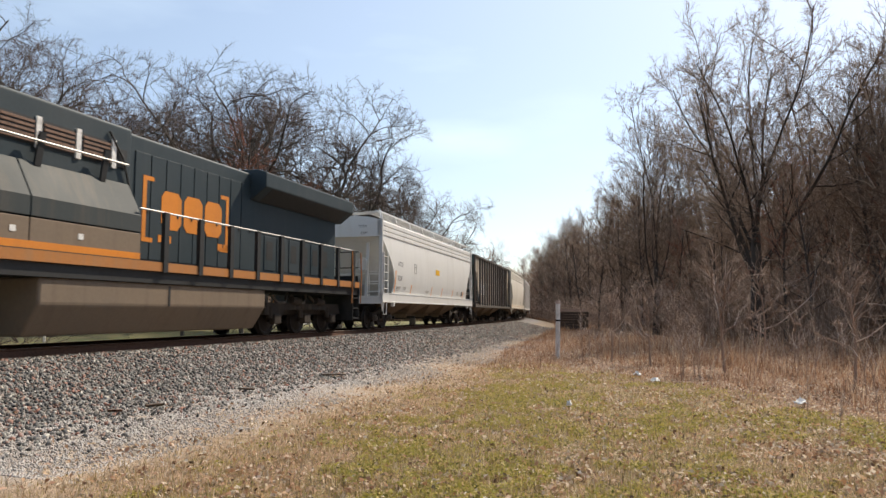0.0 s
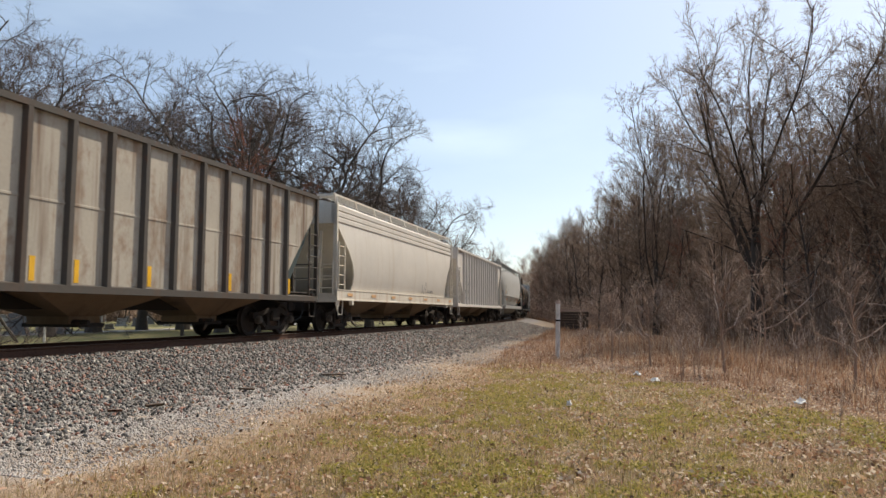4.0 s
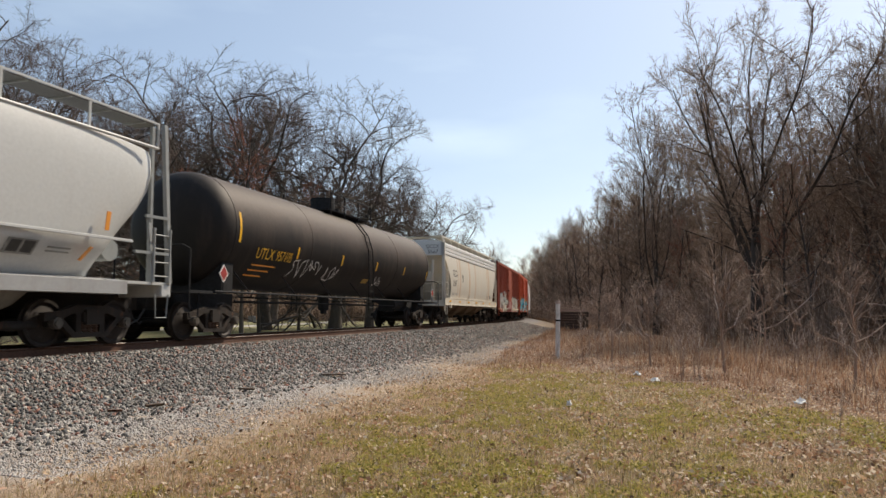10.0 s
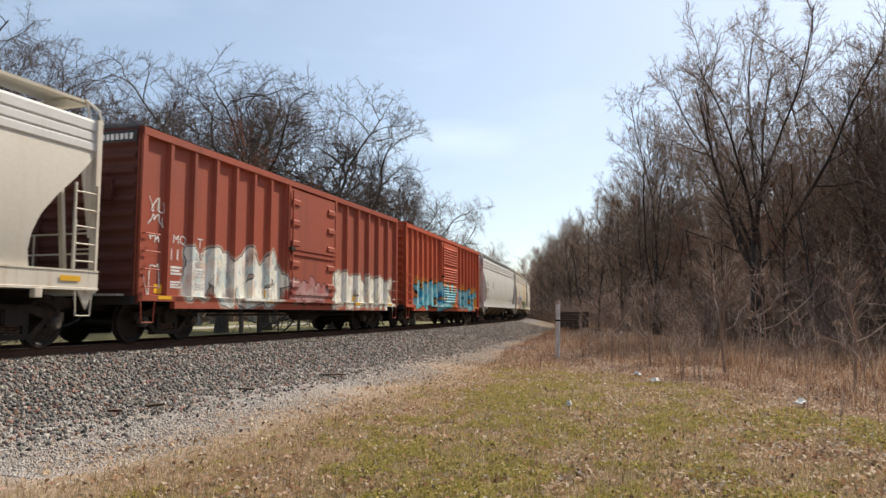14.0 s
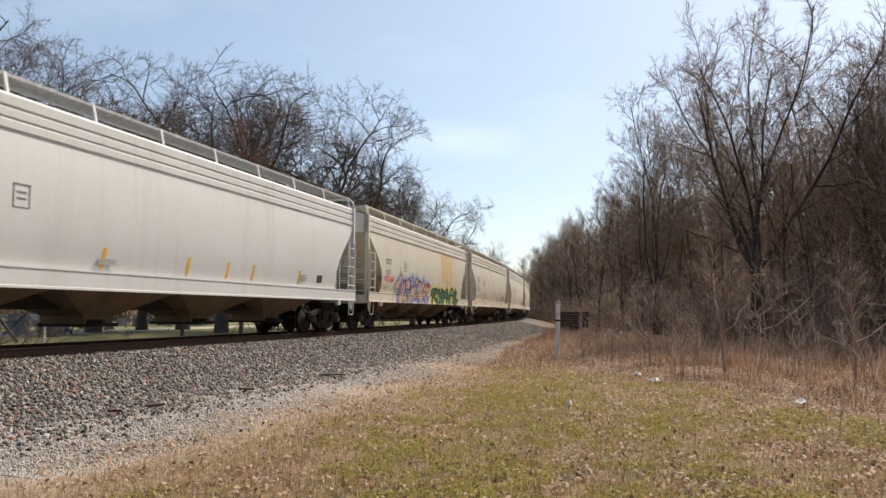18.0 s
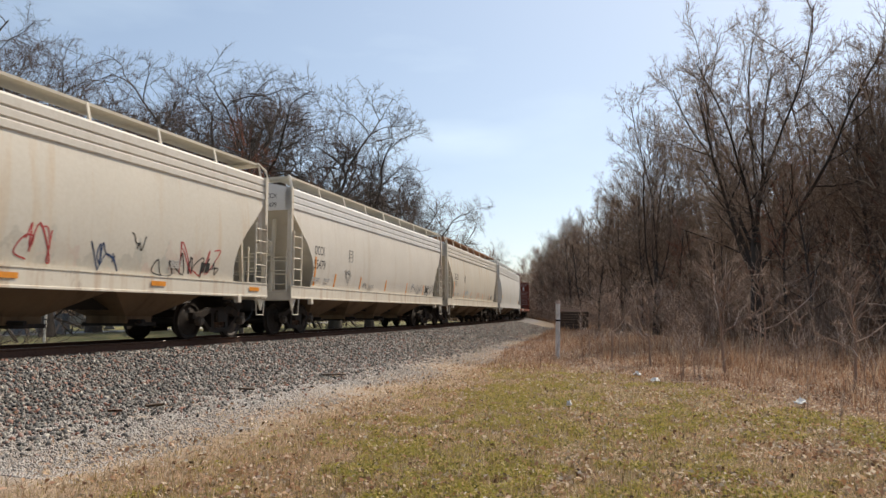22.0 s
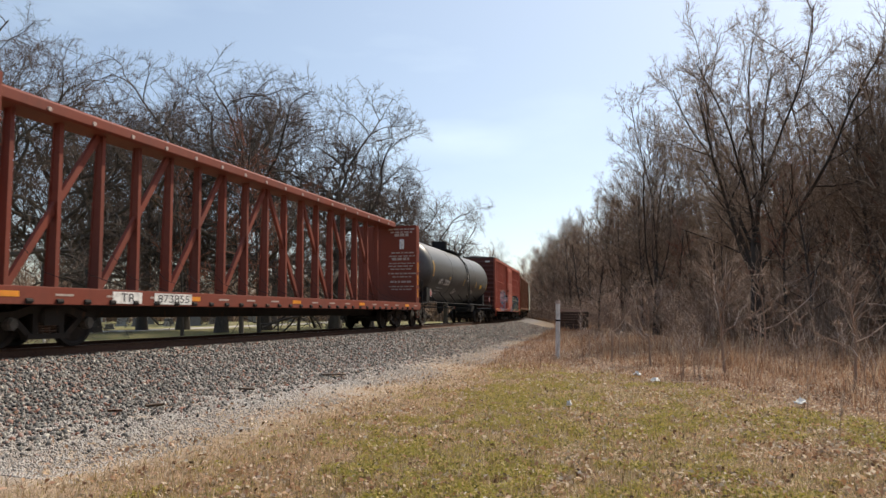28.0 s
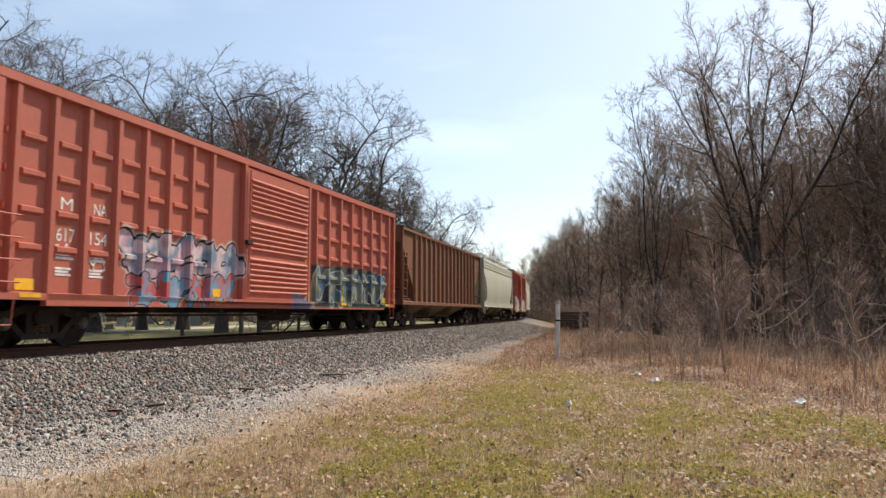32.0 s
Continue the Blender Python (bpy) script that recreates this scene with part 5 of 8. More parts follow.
def boxcar(u0, u1, label, paint, door_paint, roof_paint, top=4.66, bottom=0.95, posts=(7, 6), door=(0.52, 0.67), louvre=True, marks=None, belts=(), ends=None, mark_rows=2, reflect=M_YELLOW, sill_drop=0.2, tags=(), rib_at=None):
    car, half = new_car("boxcar", u0, u1, label)
    L = 2 * half
    part("body", Geo().box(-1.46, 1.46, -half + 0.06, half - 0.06, bottom, top - 0.10), paint, car)
    y0, y1 = -half + L * door[0], -half + L * door[1]
    ribs = [0.09 + (L * door[0] - 0.18) * k / posts[0] for k in range(posts[0] + 1)] + [L * door[1] + 0.09 + (L * (1 - door[1]) - 0.18) * k / posts[1] for k in range(posts[1] + 1)]
    if rib_at:
        ribs = [a + b * k for a, b, n in rib_at for k in range(n)]
    for side in (-1, 1):
        for d in ribs:
            y = -half + d
            o = [(1.455, y - 0.10), (1.57, y - 0.05), (1.57, y + 0.05), (1.455, y + 0.10)]
            part("side_post", Geo().loft([[(side * x, yy, z) for x, yy in o] for z in (bottom + 0.02, top - 0.18)]), paint, car)
        for a, b in zip(ribs, ribs[1:]):
            if b - a > 2.0:
                continue
            for z in belts:
                o = [(1.458, z - 0.10), (1.53, z - 0.05), (1.53, z + 0.03), (1.458, z + 0.06)]
                part("belt_rail", Geo().along_y([(side * p, q) for p, q in o], -half + a + 0.17, -half + b - 0.17), paint, car)
        part("top_chord", Geo().along_y([(side * 1.44, top - 0.20), (side * 1.59, top - 0.20), (side * 1.59, top - 0.04), (side * 1.50, top), (side * 1.44, top)], -half, half), paint, car)
        part("side_sill", Geo().along_y([(side * 1.44, bottom - sill_drop), (side * 1.58, bottom - sill_drop), (side * 1.58, bottom + 0.08), (side * 1.44, bottom + 0.10)], -half + 1.2, half - 1.2), paint, car)
        part("side_sill", Geo().along_y([(side * 1.44, bottom - 0.04), (side * 1.58, bottom - 0.04), (side * 1.58, bottom + 0.078), (side * 1.44, bottom + 0.098)], -half, half), paint, car)
        dr = part("door", Geo().box(min(side * 1.47, side * 1.60), max(side * 1.47, side * 1.60), y0, y1, bottom + 0.10, top - 0.28), door_paint, car)
        for yy in (y0 - 0.02, y1 + 0.02):
            part("door_post", Geo().box(min(side * 1.46, side * 1.62), max(side * 1.46, side * 1.62), yy - 0.06, yy + 0.06, bottom, top - 0.2), door_paint, dr)
        if louvre:
            n = 22
            for k in range(n):
                z = bottom + 0.24 + (top - bottom - 0.75) * k / n
                if k in (7, 14):
                    continue
                o = [(1.598, z), (1.66, z + 0.05), (1.66, z + 0.07), (1.598, z + 0.12)]
                part("door_rib", Geo().along_y([(side * p, q) for p, q in o], y0 + 0.22, y1 - 0.16), door_paint, dr)
        else:
            for k in range(5):
                z = bottom + 0.45 + k * 0.62
                for a, b in ((y0 + 0.12, y0 + 0.62), (y1 - 0.62, y1 - 0.12)):
                    o = [(1.598, z), (1.65, z + 0.03), (1.65, z + 0.16), (1.598, z + 0.2)]
                    part("door_rib", Geo().along_y([(side * p, q) for p, q in o], a, b), door_paint, dr)
            for z in (bottom + 0.25, bottom + 1.45, bottom + 1.6):
                part("door_rail", Geo().box(min(side * 1.598, side * 1.64), max(side * 1.598, side * 1.64), y0 + 0.1, y1 - 0.1, z, z + 0.08), door_paint, dr)
        part("door_track", Geo().box(min(side * 1.55, side * 1.68), max(side * 1.55, side * 1.68), y0 - 2.4, y1 + 0.3, bottom + 0.02, bottom + 0.09), door_paint, car)
        part("lock_rod", Geo().rod([(side * 1.67, y0 + 0.10, bottom + 0.15), (side * 1.67, y0 + 0.10, top - 0.35)], 0.025, 6), door_paint, dr)
        part("door_handle", Geo().box(min(side * 1.62, side * 1.72), max(side * 1.62, side * 1.72), y0 - 0.05, y0 + 0.2, bottom + 1.55, bottom + 1.65), M_TRUCK, dr)
    part("roof", Geo().along_y([(-1.58, top - 0.02), (0, top + 0.09), (1.58, top - 0.02), (1.5, top - 0.06), (0, top + 0.03), (-1.5, top - 0.06)], -half, half), roof_paint, car)
    n = round(L / 1.25)
    for k in range(n + 1):
        y = -half + 0.05 + (L - 0.1) * k / n
        part("roof_rib", Geo().loft([[(x, y - 0.05, z), (x, y + 0.05, z), (x, y + 0.03, z + 0.05), (x, y - 0.03, z + 0.05)] for x, z in ((-1.57, top - 0.02), (0, top + 0.085), (1.57, top - 0.02))]), roof_paint, car)
    for sgn in (-1, 1):
        e = sgn * half
        part("end_wall", Geo().box(-1.52, 1.52, min(e, e - sgn * 0.08), max(e, e - sgn * 0.08), bottom - 0.1, top - 0.02), ends or paint, car)
        for k in range(11):
            z = bottom + 0.25 + (top - bottom - 0.6) * k / 10
            part("end_corrugation", Geo().along_x([(e, z - 0.11), (e + sgn * 0.07, z - 0.03), (e + sgn * 0.07, z + 0.03), (e, z + 0.11)], -1.42, 1.42), ends or paint, car)
        for sx in (-1, 1):
            part("corner_post", Geo().box(min(sx * 1.46, sx * 1.58), max(sx * 1.46, sx * 1.58), min(e, e - sgn * 0.14), max(e, e - sgn * 0.14), bottom - 0.05, top - 0.05), paint, car)
        end_ladder(car, e + sgn * 0.10, -1.45, -1.0, bottom, top - 1.6, 5, ends or paint)
        for k in range(4):
            z = bottom + 0.25 + k * 0.38
            part("grab_iron", Geo().rod([(1.57, e - sgn * 0.06, z), (1.64, e - sgn * 0.08, z), (1.64, e - sgn * 0.55, z), (1.57, e - sgn * 0.57, z)], 0.016, 5), paint, car)
        stirrup(car, 1.56, e - sgn * 0.32, 0.45, bottom, 0.45, paint)
        stirrup(car, -1.56, e - sgn * 0.32, 0.45, bottom, 0.45, paint)
        part("end_sill", Geo().box(-1.5, 1.5, min(e + sgn * 0.12, e - sgn * 0.2), max(e + sgn * 0.12, e - sgn * 0.2), bottom - 0.12, bottom + 0.06), M_UNDER, car)
        part("crossover_board", Geo().box(-1.3, 1.3, min(e + sgn * 0.1, e + sgn * 0.32), max(e + sgn * 0.1, e + sgn * 0.32), bottom + 0.06, bottom + 0.10), M_GALV, car)
    part("underframe", Geo().box(-0.35, 0.35, -half - 0.2, half + 0.2, 0.70, bottom + 0.02), M_UNDER, car)
    for k in range(5):
        y = -half + 4.2 + (L - 8.4) * k / 4
        part("crossbearer", Geo().box(-1.4, 1.4, y - 0.08, y + 0.08, 0.66, bottom - 0.01), M_UNDER, car)
    part("air_reservoir", Geo().rod([(0.7, 0.5, 0.62), (0.7, 1.9, 0.62)], 0.2, 12), M_UNDER, car, smooth=True)
    part("brake_rigging", Geo().rod([(0.9, -half + 3.4, 0.6), (0.9, half - 3.4, 0.6)], 0.03, 6), M_UNDER, car)
    add_truck(car, -half + 1.65), add_truck(car, half - 1.65)
    add_couplers(car, half + 0.1)
    brake_gear(car, half + 0.1, ends or paint, 2.2)
    for d in (0.62, L * 0.33, L * 0.72, L - 1.1):
        if reflect:
            part("reflector", Geo().box(1.462, 1.467, -half + d, -half + d + 0.40, bottom + 0.13, bottom + 0.33), reflect, car)
            part("reflector", Geo().box(1.583, 1.588, -half + d, -half + d + 0.45, bottom - 0.01 if 1.3 < d < L - 1.4 else bottom + 0.0, bottom + 0.075), reflect, car)
    if marks:
        for (t1, w1, z1), (t2, w2, z2), y in marks:
            lettering("reporting_mark", t1, w1, 0.23, car, side_text(1.466, -half + y + 0.07, z1), M_CHALK)
            lettering("car_number", t2, w2, 0.25, car, side_text(1.466, -half + y, z2), M_CHALK)
            bars(car, "weight_stencil", 1.464, -half + y, z2 - 0.14, 0.42, 0.05, 3, M_CHALK)
            bars(car, "weight_stencil", 1.464, -half + y, z2 - 0.48, 0.38, 0.04, 3, M_CHALK)
    for ty, tz, tw, th, tm, ts in tags:
        scribble(car, lambda z: 1.472, -half + ty, tz, tw, th, tm, ts)
    if ends and not belts:
        panel = part("end_number_panel", Geo().box(0.45, 1.45, -half - 0.078, -half - 0.071, top - 0.36, top - 0.12), M_INK, car, "black number panel")
        for k in range(7):
            part("painted_bar", Geo().box(0.55 + k * 0.12, 0.63 + k * 0.12, -half - 0.082, -half - 0.079, top - 0.31, top - 0.18), M_CHALK, panel)
    else:
        part("end_number_panel", Geo().box(0.8, 1.15, -half - 0.076, -half - 0.071, top - 0.36, top - 0.24), M_CHALK, car)
    return car


def centerbeam(u0, u1, label, paint, dark):
    car, half = new_car("centerbeam_flatcar", u0, u1, label)
    L = 2 * half
    part("deck", Geo().box(-1.42, 1.42, -half, half, 1.02, 1.10), dark, car)
    for side in (-1, 1):
        part("side_sill", Geo().along_y([(side * 1.36, 0.80), (side * 1.50, 0.80), (side * 1.50, 1.12), (side * 1.36, 1.12)], -half, half), paint, car, bevel=0.01)
        for k in range(18):
            y = -half + 0.5 + (L - 1.4) * k / 17
            part("reflector" if k % 4 == 0 else "stencil_panel", Geo().box(min(side * 1.501, side * 1.506), max(side * 1.501, side * 1.506), y, y + (0.5 if k % 4 == 0 else 0.42), 0.93 if k % 4 == 0 else 0.96, 1.03 if k % 4 == 0 else 1.0), M_ORANGE if k % 4 == 0 else M_STENCIL, car)
        for k in range(32):
            y = -half + 1.2 + (L - 2.4) * k / 31
            part("tie_down_winch", Geo().rod([(side * 1.5, y - 0.07, 0.86), (side * 1.5, y + 0.07, 0.86)], 0.05, 8), dark, car)
    part("center_sill", Geo().box(-0.35, 0.35, -half - 0.2, half + 0.2, 0.55, 1.02), dark, car)
    # top chord
    part("top_chord", Geo().along_y([(-0.40, 4.66), (-0.34, 4.62), (0.34, 4.62), (0.40, 4.66), (0.40, 4.86), (0.28, 4.94), (-0.28, 4.94), (-0.40, 4.86)], -half + 0.45, half - 0.45), paint, car, bevel=0.015)
    n, step = 16, (L - 3.9) / 16
    for k in range(n + 1):
        y = -half + 1.95 + step * k
        rg = [[(w, y - 0.03, z), (w, y + 0.03, z), (-w, y + 0.03, z), (-w, y - 0.03, z)] for z, w in ((1.10, 0.13), (4.64, 0.075))]
        post = part("upright", Geo().loft(rg), paint, car)
        for side in (-1, 1):
            rg = [[(side * (w + 0.02), y - 0.05, z), (side * (w + 0.02), y + 0.05, z), (side * w, y + 0.05, z), (side * w, y - 0.05, z)] for z, w in ((1.10, 0.13), (4.64, 0.075))]
            part("flange", Geo().loft(rg), paint, post)
            part("lift_lug", Geo().rod([(side * 0.38, y + 0.55, 4.72), (side * 0.42, y + 0.55, 4.72)], 0.05, 8), M_STENCIL, car)
            part("tie_down_cable", Geo().rod([(side * 0.25, y + 0.15, 2.0), (side * 0.6, y + 0.4, 1.45), (side * 1.4, y + 0.75, 1.12)], 0.006, 4), M_BLACKBAR, car)
        if k % 2 == 0 and k < n:
            a, b2 = (1.15, 4.6) if k < n / 2 else (4.6, 1.15)
            part("diagonal", Geo().bar((0.0, y + 0.1, a), (0.0, y + 2 * step - 0.1, b2), 0.10, 0.14), paint, car)
    for sgn in (-1, 1):
        e = sgn * half
        rg = []
        bh = part("bulkhead", Geo().box(-1.45, 1.45, min(e - sgn * 0.08, e - sgn * 0.50), max(e - sgn * 0.08, e - sgn * 0.50), 1.10, 4.72), paint, car, bevel=0.02)
        for k in range(9):
            z = 1.35 + k * 0.4
            part("bulkhead_rib", Geo().along_x([(e - sgn * 0.08, z - 0.09), (e + sgn * 0.0, z - 0.04), (e + sgn * 0.0, z + 0.04), (e - sgn * 0.08, z + 0.09)], -1.38, 1.38), paint, bh)
        rng = random.Random(6)
        for k, (z, w, h) in enumerate([(4.52, 1.3, 0.07), (4.38, 1.1, 0.07), (4.22, 0.7, 0.13), (3.42, 1.0, 0.06), (3.27, 1.25, 0.05), (3.10, 0.95, 0.12), (2.93, 1.2, 0.05), (2.80, 1.3, 0.05), (2.66, 1.1, 0.05), (2.45, 1.3, 0.06), (2.30, 0.9, 0.05), (2.05, 1.1, 0.09), (1.85, 1.2, 0.05), (1.72, 1.0, 0.05)]):
            x = 0.72 - w / 2
            while x < 0.72 + w / 2 - 0.05:
                step = rng.uniform(0.08, 0.26)
                y = e - sgn * 0.504
                part("bulkhead_stencil", Geo().box(x, x + step, min(y, y - sgn * 0.004), max(y, y - sgn * 0.004), z, z + h), M_STENCIL, bh)
                x += step + 0.05
        part("bulkhead_rating", Geo().along_x([(e - sgn * 0.504, 3.62), (e - sgn * 0.508, 3.62), (e - sgn * 0.508, 4.08), (e - sgn * 0.504, 4.08)], 0.62, 0.84), M_CHALK, bh)
        stirrup(car, 1.45, e - sgn * 0.3, 0.45, 0.85, 0.45, paint)
        for k in range(7):
            z = 1.35 + k * 0.42
            part("grab_iron", Geo().rod([(1.46, e - sgn * 0.1, z), (1.52, e - sgn * 0.12, z), (1.52, e - sgn * 0.46, z), (1.46, e - sgn * 0.48, z)], 0.015, 5), paint, bh)
        for z in (1.35, 1.95, 2.55):
            part("reflector", Geo().box(1.452, 1.457, min(e - sgn * 0.22, e - sgn * 0.34), max(e - sgn * 0.22, e - sgn * 0.34), z, z + 0.45), M_ORANGE, bh)
    part("number_panel", Geo().box(1.507, 1.511, -half + 3.2, -half + 4.05, 0.84, 1.08), M_CHALK, car)
    part("number_panel", Geo().box(1.507, 1.511, -half + 4.45, -half + 5.75, 0.84, 1.08), M_CHALK, car)
    lettering("car_number", "873855", 1.1, 0.17, car, side_text(1.514, -half + 4.55, 0.88), M_INK)
    part("end_number_panel", Geo().box(0.5, 1.25, -half - 0.012, -half - 0.004, 4.3, 4.62), M_CHALK, car)
    part("rating_frame", Geo().box(1.452, 1.456, -half + 0.16, -half + 0.42, 3.2, 3.5), M_CHALK, car)
    lettering("reporting_mark", "TR", 0.42, 0.17, car, side_text(1.514, -half + 3.42, 0.88), M_INK)
    add_truck(car, -half + 2.1), add_truck(car, half - 2.1)
    add_couplers(car, half)
    return car


def locomotive(u1, label):
    """Six-axle diesel, long hood to the rear."""
    car, half = new_car("diesel_locomotive", u1 - 22.3, u1, label, "locomotive")
    # here y = +half is the rear platform
    part("frame", Geo().box(-1.5, 1.5, -half, half, 1.30, 1.55), M_LBLACK, car)
    part("walkway", Geo().box(-1.55, 1.55, -half + 0.1, half - 0.1, 1.72, 1.78), M_LBLACK, car)
    for side in (-1, 1):
        part("sill_stripe", Geo().box(min(side * 1.50, side * 1.57), max(side * 1.50, side * 1.57), -half + 0.2, half - 0.1, 1.56, 1.76), M_LSILL, car, "dusty orange sill stripe")
    part("fuel_tank", Geo().along_y([(-1.45, 0.80), (-1.08, 0.22), (1.08, 0.22), (1.45, 0.80), (1.45, 1.30), (-1.45, 1.30)], 9.7 - u1 + half, 17.3 - u1 + half), M_LTANK, car, bevel=0.05)
    part("tank_seam", Geo().box(1.452, 1.46, 13.2 - u1 + half, 13.26 - u1 + half, 0.8, 1.25), M_LBLACK, car)
    c = half - u1
    # hood: a narrow rear part and a wider alternator section, stepped at 12.3
    part("long_hood", Geo().along_y([(-1.0, 1.78), (1.0, 1.78), (1.0, 4.57), (0.95, 4.62), (-0.95, 4.62), (-1.0, 4.57)], 12.3 + c, 22.6 + c), M_LBLUE, car, bevel=0.03)
    part("engine_hood", Geo().along_y([(-1.06, 1.78), (1.06, 1.78), (1.06, 4.63), (1.01, 4.68), (-1.01, 4.68), (-1.06, 4.63)], 3.6 + c, 12.3 + c), M_LBLUE, car, bevel=0.03)
    for y0, y1 in ((3.8, 6.6), (6.6, 9.4), (9.4, 12.2)):
        part("side_cabinet", Geo().along_y([(1.05, 2.36), (1.50, 2.36), (1.50, 2.72), (1.12, 3.42), (1.05, 3.42)], y0 + c + 0.01, y1 + c - 0.01), M_LGREY, car, "dusty grey-blue equipment cabinet", bevel=0.015)
        part("lower_cabinet", Geo().box(1.05, 1.49, y0 + c + 0.01, y1 + c - 0.01, 1.56, 2.34), M_LTANK, car, "dust-browned lower cabinet", bevel=0.015)
    part("lower_stripe", Geo().box(1.491, 1.497, 3.9 + c, 12.19 + c, 1.72, 1.92), M_LORANGE, car)
    for y in (7.5, 9.0, 10.5):
        part("label_plate", Geo().box(1.492, 1.498, y + c, y + 0.12 + c, 2.05, 2.16), M_CHALK, car)
    part("upper_handrail", Geo().rod([(1.25, 4.2 + c, 3.80), (1.25, 12.0 + c, 3.80)], 0.022, 6), M_GALV, car)
    for y in (5.0, 6.6, 8.2, 9.8, 11.4):
        part("upper_stanchion", Geo().bar((1.15, y + c, 3.35), (1.25, y + c, 3.98), 0.14, 0.05), M_LBLACK, car)
    for k in range(3):
        y = 9.0 + k * 0.95 + c
        grille = part("intake_grille", Geo().box(1.055, 1.075, y, y + 0.8, 3.75, 4.25), M_LBLACK, car)
        for j in range(5):
            part("slat", Geo().box(1.07, 1.10, y + 0.04, y + 0.76, 3.79 + j * 0.09, 3.84 + j * 0.09), M_LRUST, grille)
        part("grille_post", Geo().box(1.06, 1.10, y + 0.80, y + 0.92, 3.7, 4.3), M_CHALK, car)
    part("screen", Geo().box(1.055, 1.085, 11.75 + c, 12.15 + c, 3.75, 4.15), M_LBLACK, car)
    part("sand_hose", Geo().rod([(1.10, 11.62 + c, 4.45), (1.12, 12.0 + c, 3.95), (1.10, 12.34 + c, 3.1)], 0.025, 6), M_RUBBER, car)
    # hood doors, each with its own edges
    for k in range(9):
        y = 12.5 + k * 0.52 + c
        part("hood_door", Geo().box(1.0, 1.022, y, y + 0.49, 1.85, 4.25), M_LBLUE, car, bevel=0.008)
        part("door_latch", Geo().box(1.022, 1.045, y + 0.40, y + 0.45, 2.9, 3.0), M_LBLACK, car)
    for k in range(6):
        y = 17.9 + k * 0.72 + c
        part("rear_door", Geo().box(1.0, 1.02, y, y + 0.6, 1.9, 2.9), M_LBLUE, car, bevel=0.008)
        part("door_window", Geo().box(1.02, 1.026, y + 0.1, y + 0.45, 2.2, 2.75), M_LBLACK, car)
    # radiator wings
    part("radiator_wing", Geo().along_y([(-1.52, 4.20), (-1.52, 4.62), (-1.2, 4.72), (1.2, 4.72), (1.52, 4.62), (1.52, 4.20), (1.05, 3.85), (-1.05, 3.85)], 17.1 + c, 23.0 + c), M_LBLUE, car, bevel=0.03)
    part("radiator_screen", Geo().loft([[(1.50, y, 4.185), (1.07, y, 3.87), (1.06, y, 3.855), (1.49, y, 4.17)] for y in (17.5 + c, 22.6 + c)]), M_LBLACK, car)
    # blank marks in the livery's colour: two brackets and three rounded blocks
    for y, sgn in ((12.75, 1), (16.05, -1)):
        g = Geo().box(1.024, 1.030, y + c, y + sgn * 0.12 + c, 2.25, 3.75) if sgn > 0 else Geo().box(1.024, 1.030, y - 0.12 + c, y + c, 2.25, 3.75)
        for z in (2.25, 3.65):
            a, b = sorted((y + sgn * 0.121, y + sgn * 0.36))
            g.box(1.024, 1.030, a + c, b + c, z, z + 0.10)
        part("livery_mark", g, M_LORANGE, car, "orange painted bracket")
    for k in range(3):
        y = 13.38 + k * 0.82
        outer = [(y, 2.75), (y + 0.12, 2.6), (y + 0.58, 2.6), (y + 0.72, 2.75), (y + 0.72, 3.35), (y + 0.58, 3.5), (y + 0.12, 3.5), (y, 3.35)]
        part("livery_mark", Geo().along_x([(a + c, b) for a, b in outer], 1.024, 1.030), M_LORANGE, car, "orange painted block")
    for y in (13.3, 13.55, 15.6, 15.85):
        part("livery_mark", Geo().box(1.024, 1.030, y + c, y + 0.2 + c, 2.28, 2.45), M_LORANGE, car)
    # railings
    for side in (-1, 1):
        for k in range(9):
            y = 12.9 + k * 1.26 + c
            part("rail_stanchion", Geo().box(min(side * 1.50, side * 1.545), max(side * 1.50, side * 1.60), y - 0.075, y + 0.075, 1.54, 2.88), M_LBLACK, car)
        part("handrail", Geo().rod([(side * 1.52, 12.1 + c, 2.88), (side * 1.52, 23.2 + c, 2.88)], 0.022, 6), M_GALV, car)
        for k in range(4):
            part("step", Geo().box(min(side * 1.15, side * 1.55), max(side * 1.15, side * 1.55), half - 0.55, half - 0.15, 0.45 + k * 0.36, 0.49 + k * 0.36), M_LBLACK, car)
        for y in (half - 0.62, half - 0.1):
            part("step_plate", Geo().box(min(side * 1.15, side * 1.55), max(side * 1.15, side * 1.55), y, y + 0.03, 0.40, 1.75), M_LBLACK, car)
        for y in (half - 0.75, half + 0.0):
            part("grab_rail", Geo().rod([(side * 1.57, y, 1.0), (side * 1.60, y, 1.9), (side * 1.57, y, 2.85)], 0.022, 6), M_LSILL, car)
    part("end_railing", Geo().rod([(-1.5, half - 0.05, 2.88), (1.5, half - 0.05, 2.88)], 0.022, 6).rod([(-1.5, half - 0.05, 2.3), (1.5, half - 0.05, 2.3)], 0.022, 6).box(-1.5, 1.5, half - 0.08, half - 0.04, 1.78, 2.0), M_LBLACK, car)
    part("rear_wall", Geo().box(-0.98, 0.98, 22.6 + c, 22.64 + c, 1.8, 4.5), M_LBLUE, car)
    part("rear_pilot", Geo().box(-1.5, 1.5, half - 0.12, half + 0.02, 0.4, 1.56), M_LBLACK, car, bevel=0.02)
    part("cab", Geo().along_y([(-1.5, 1.78), (1.5, 1.78), (1.5, 4.1), (1.0, 4.65), (-1.0, 4.65), (-1.5, 4.1)], 1.6 + c, 3.6 + c), M_LBLUE, car, bevel=0.05)
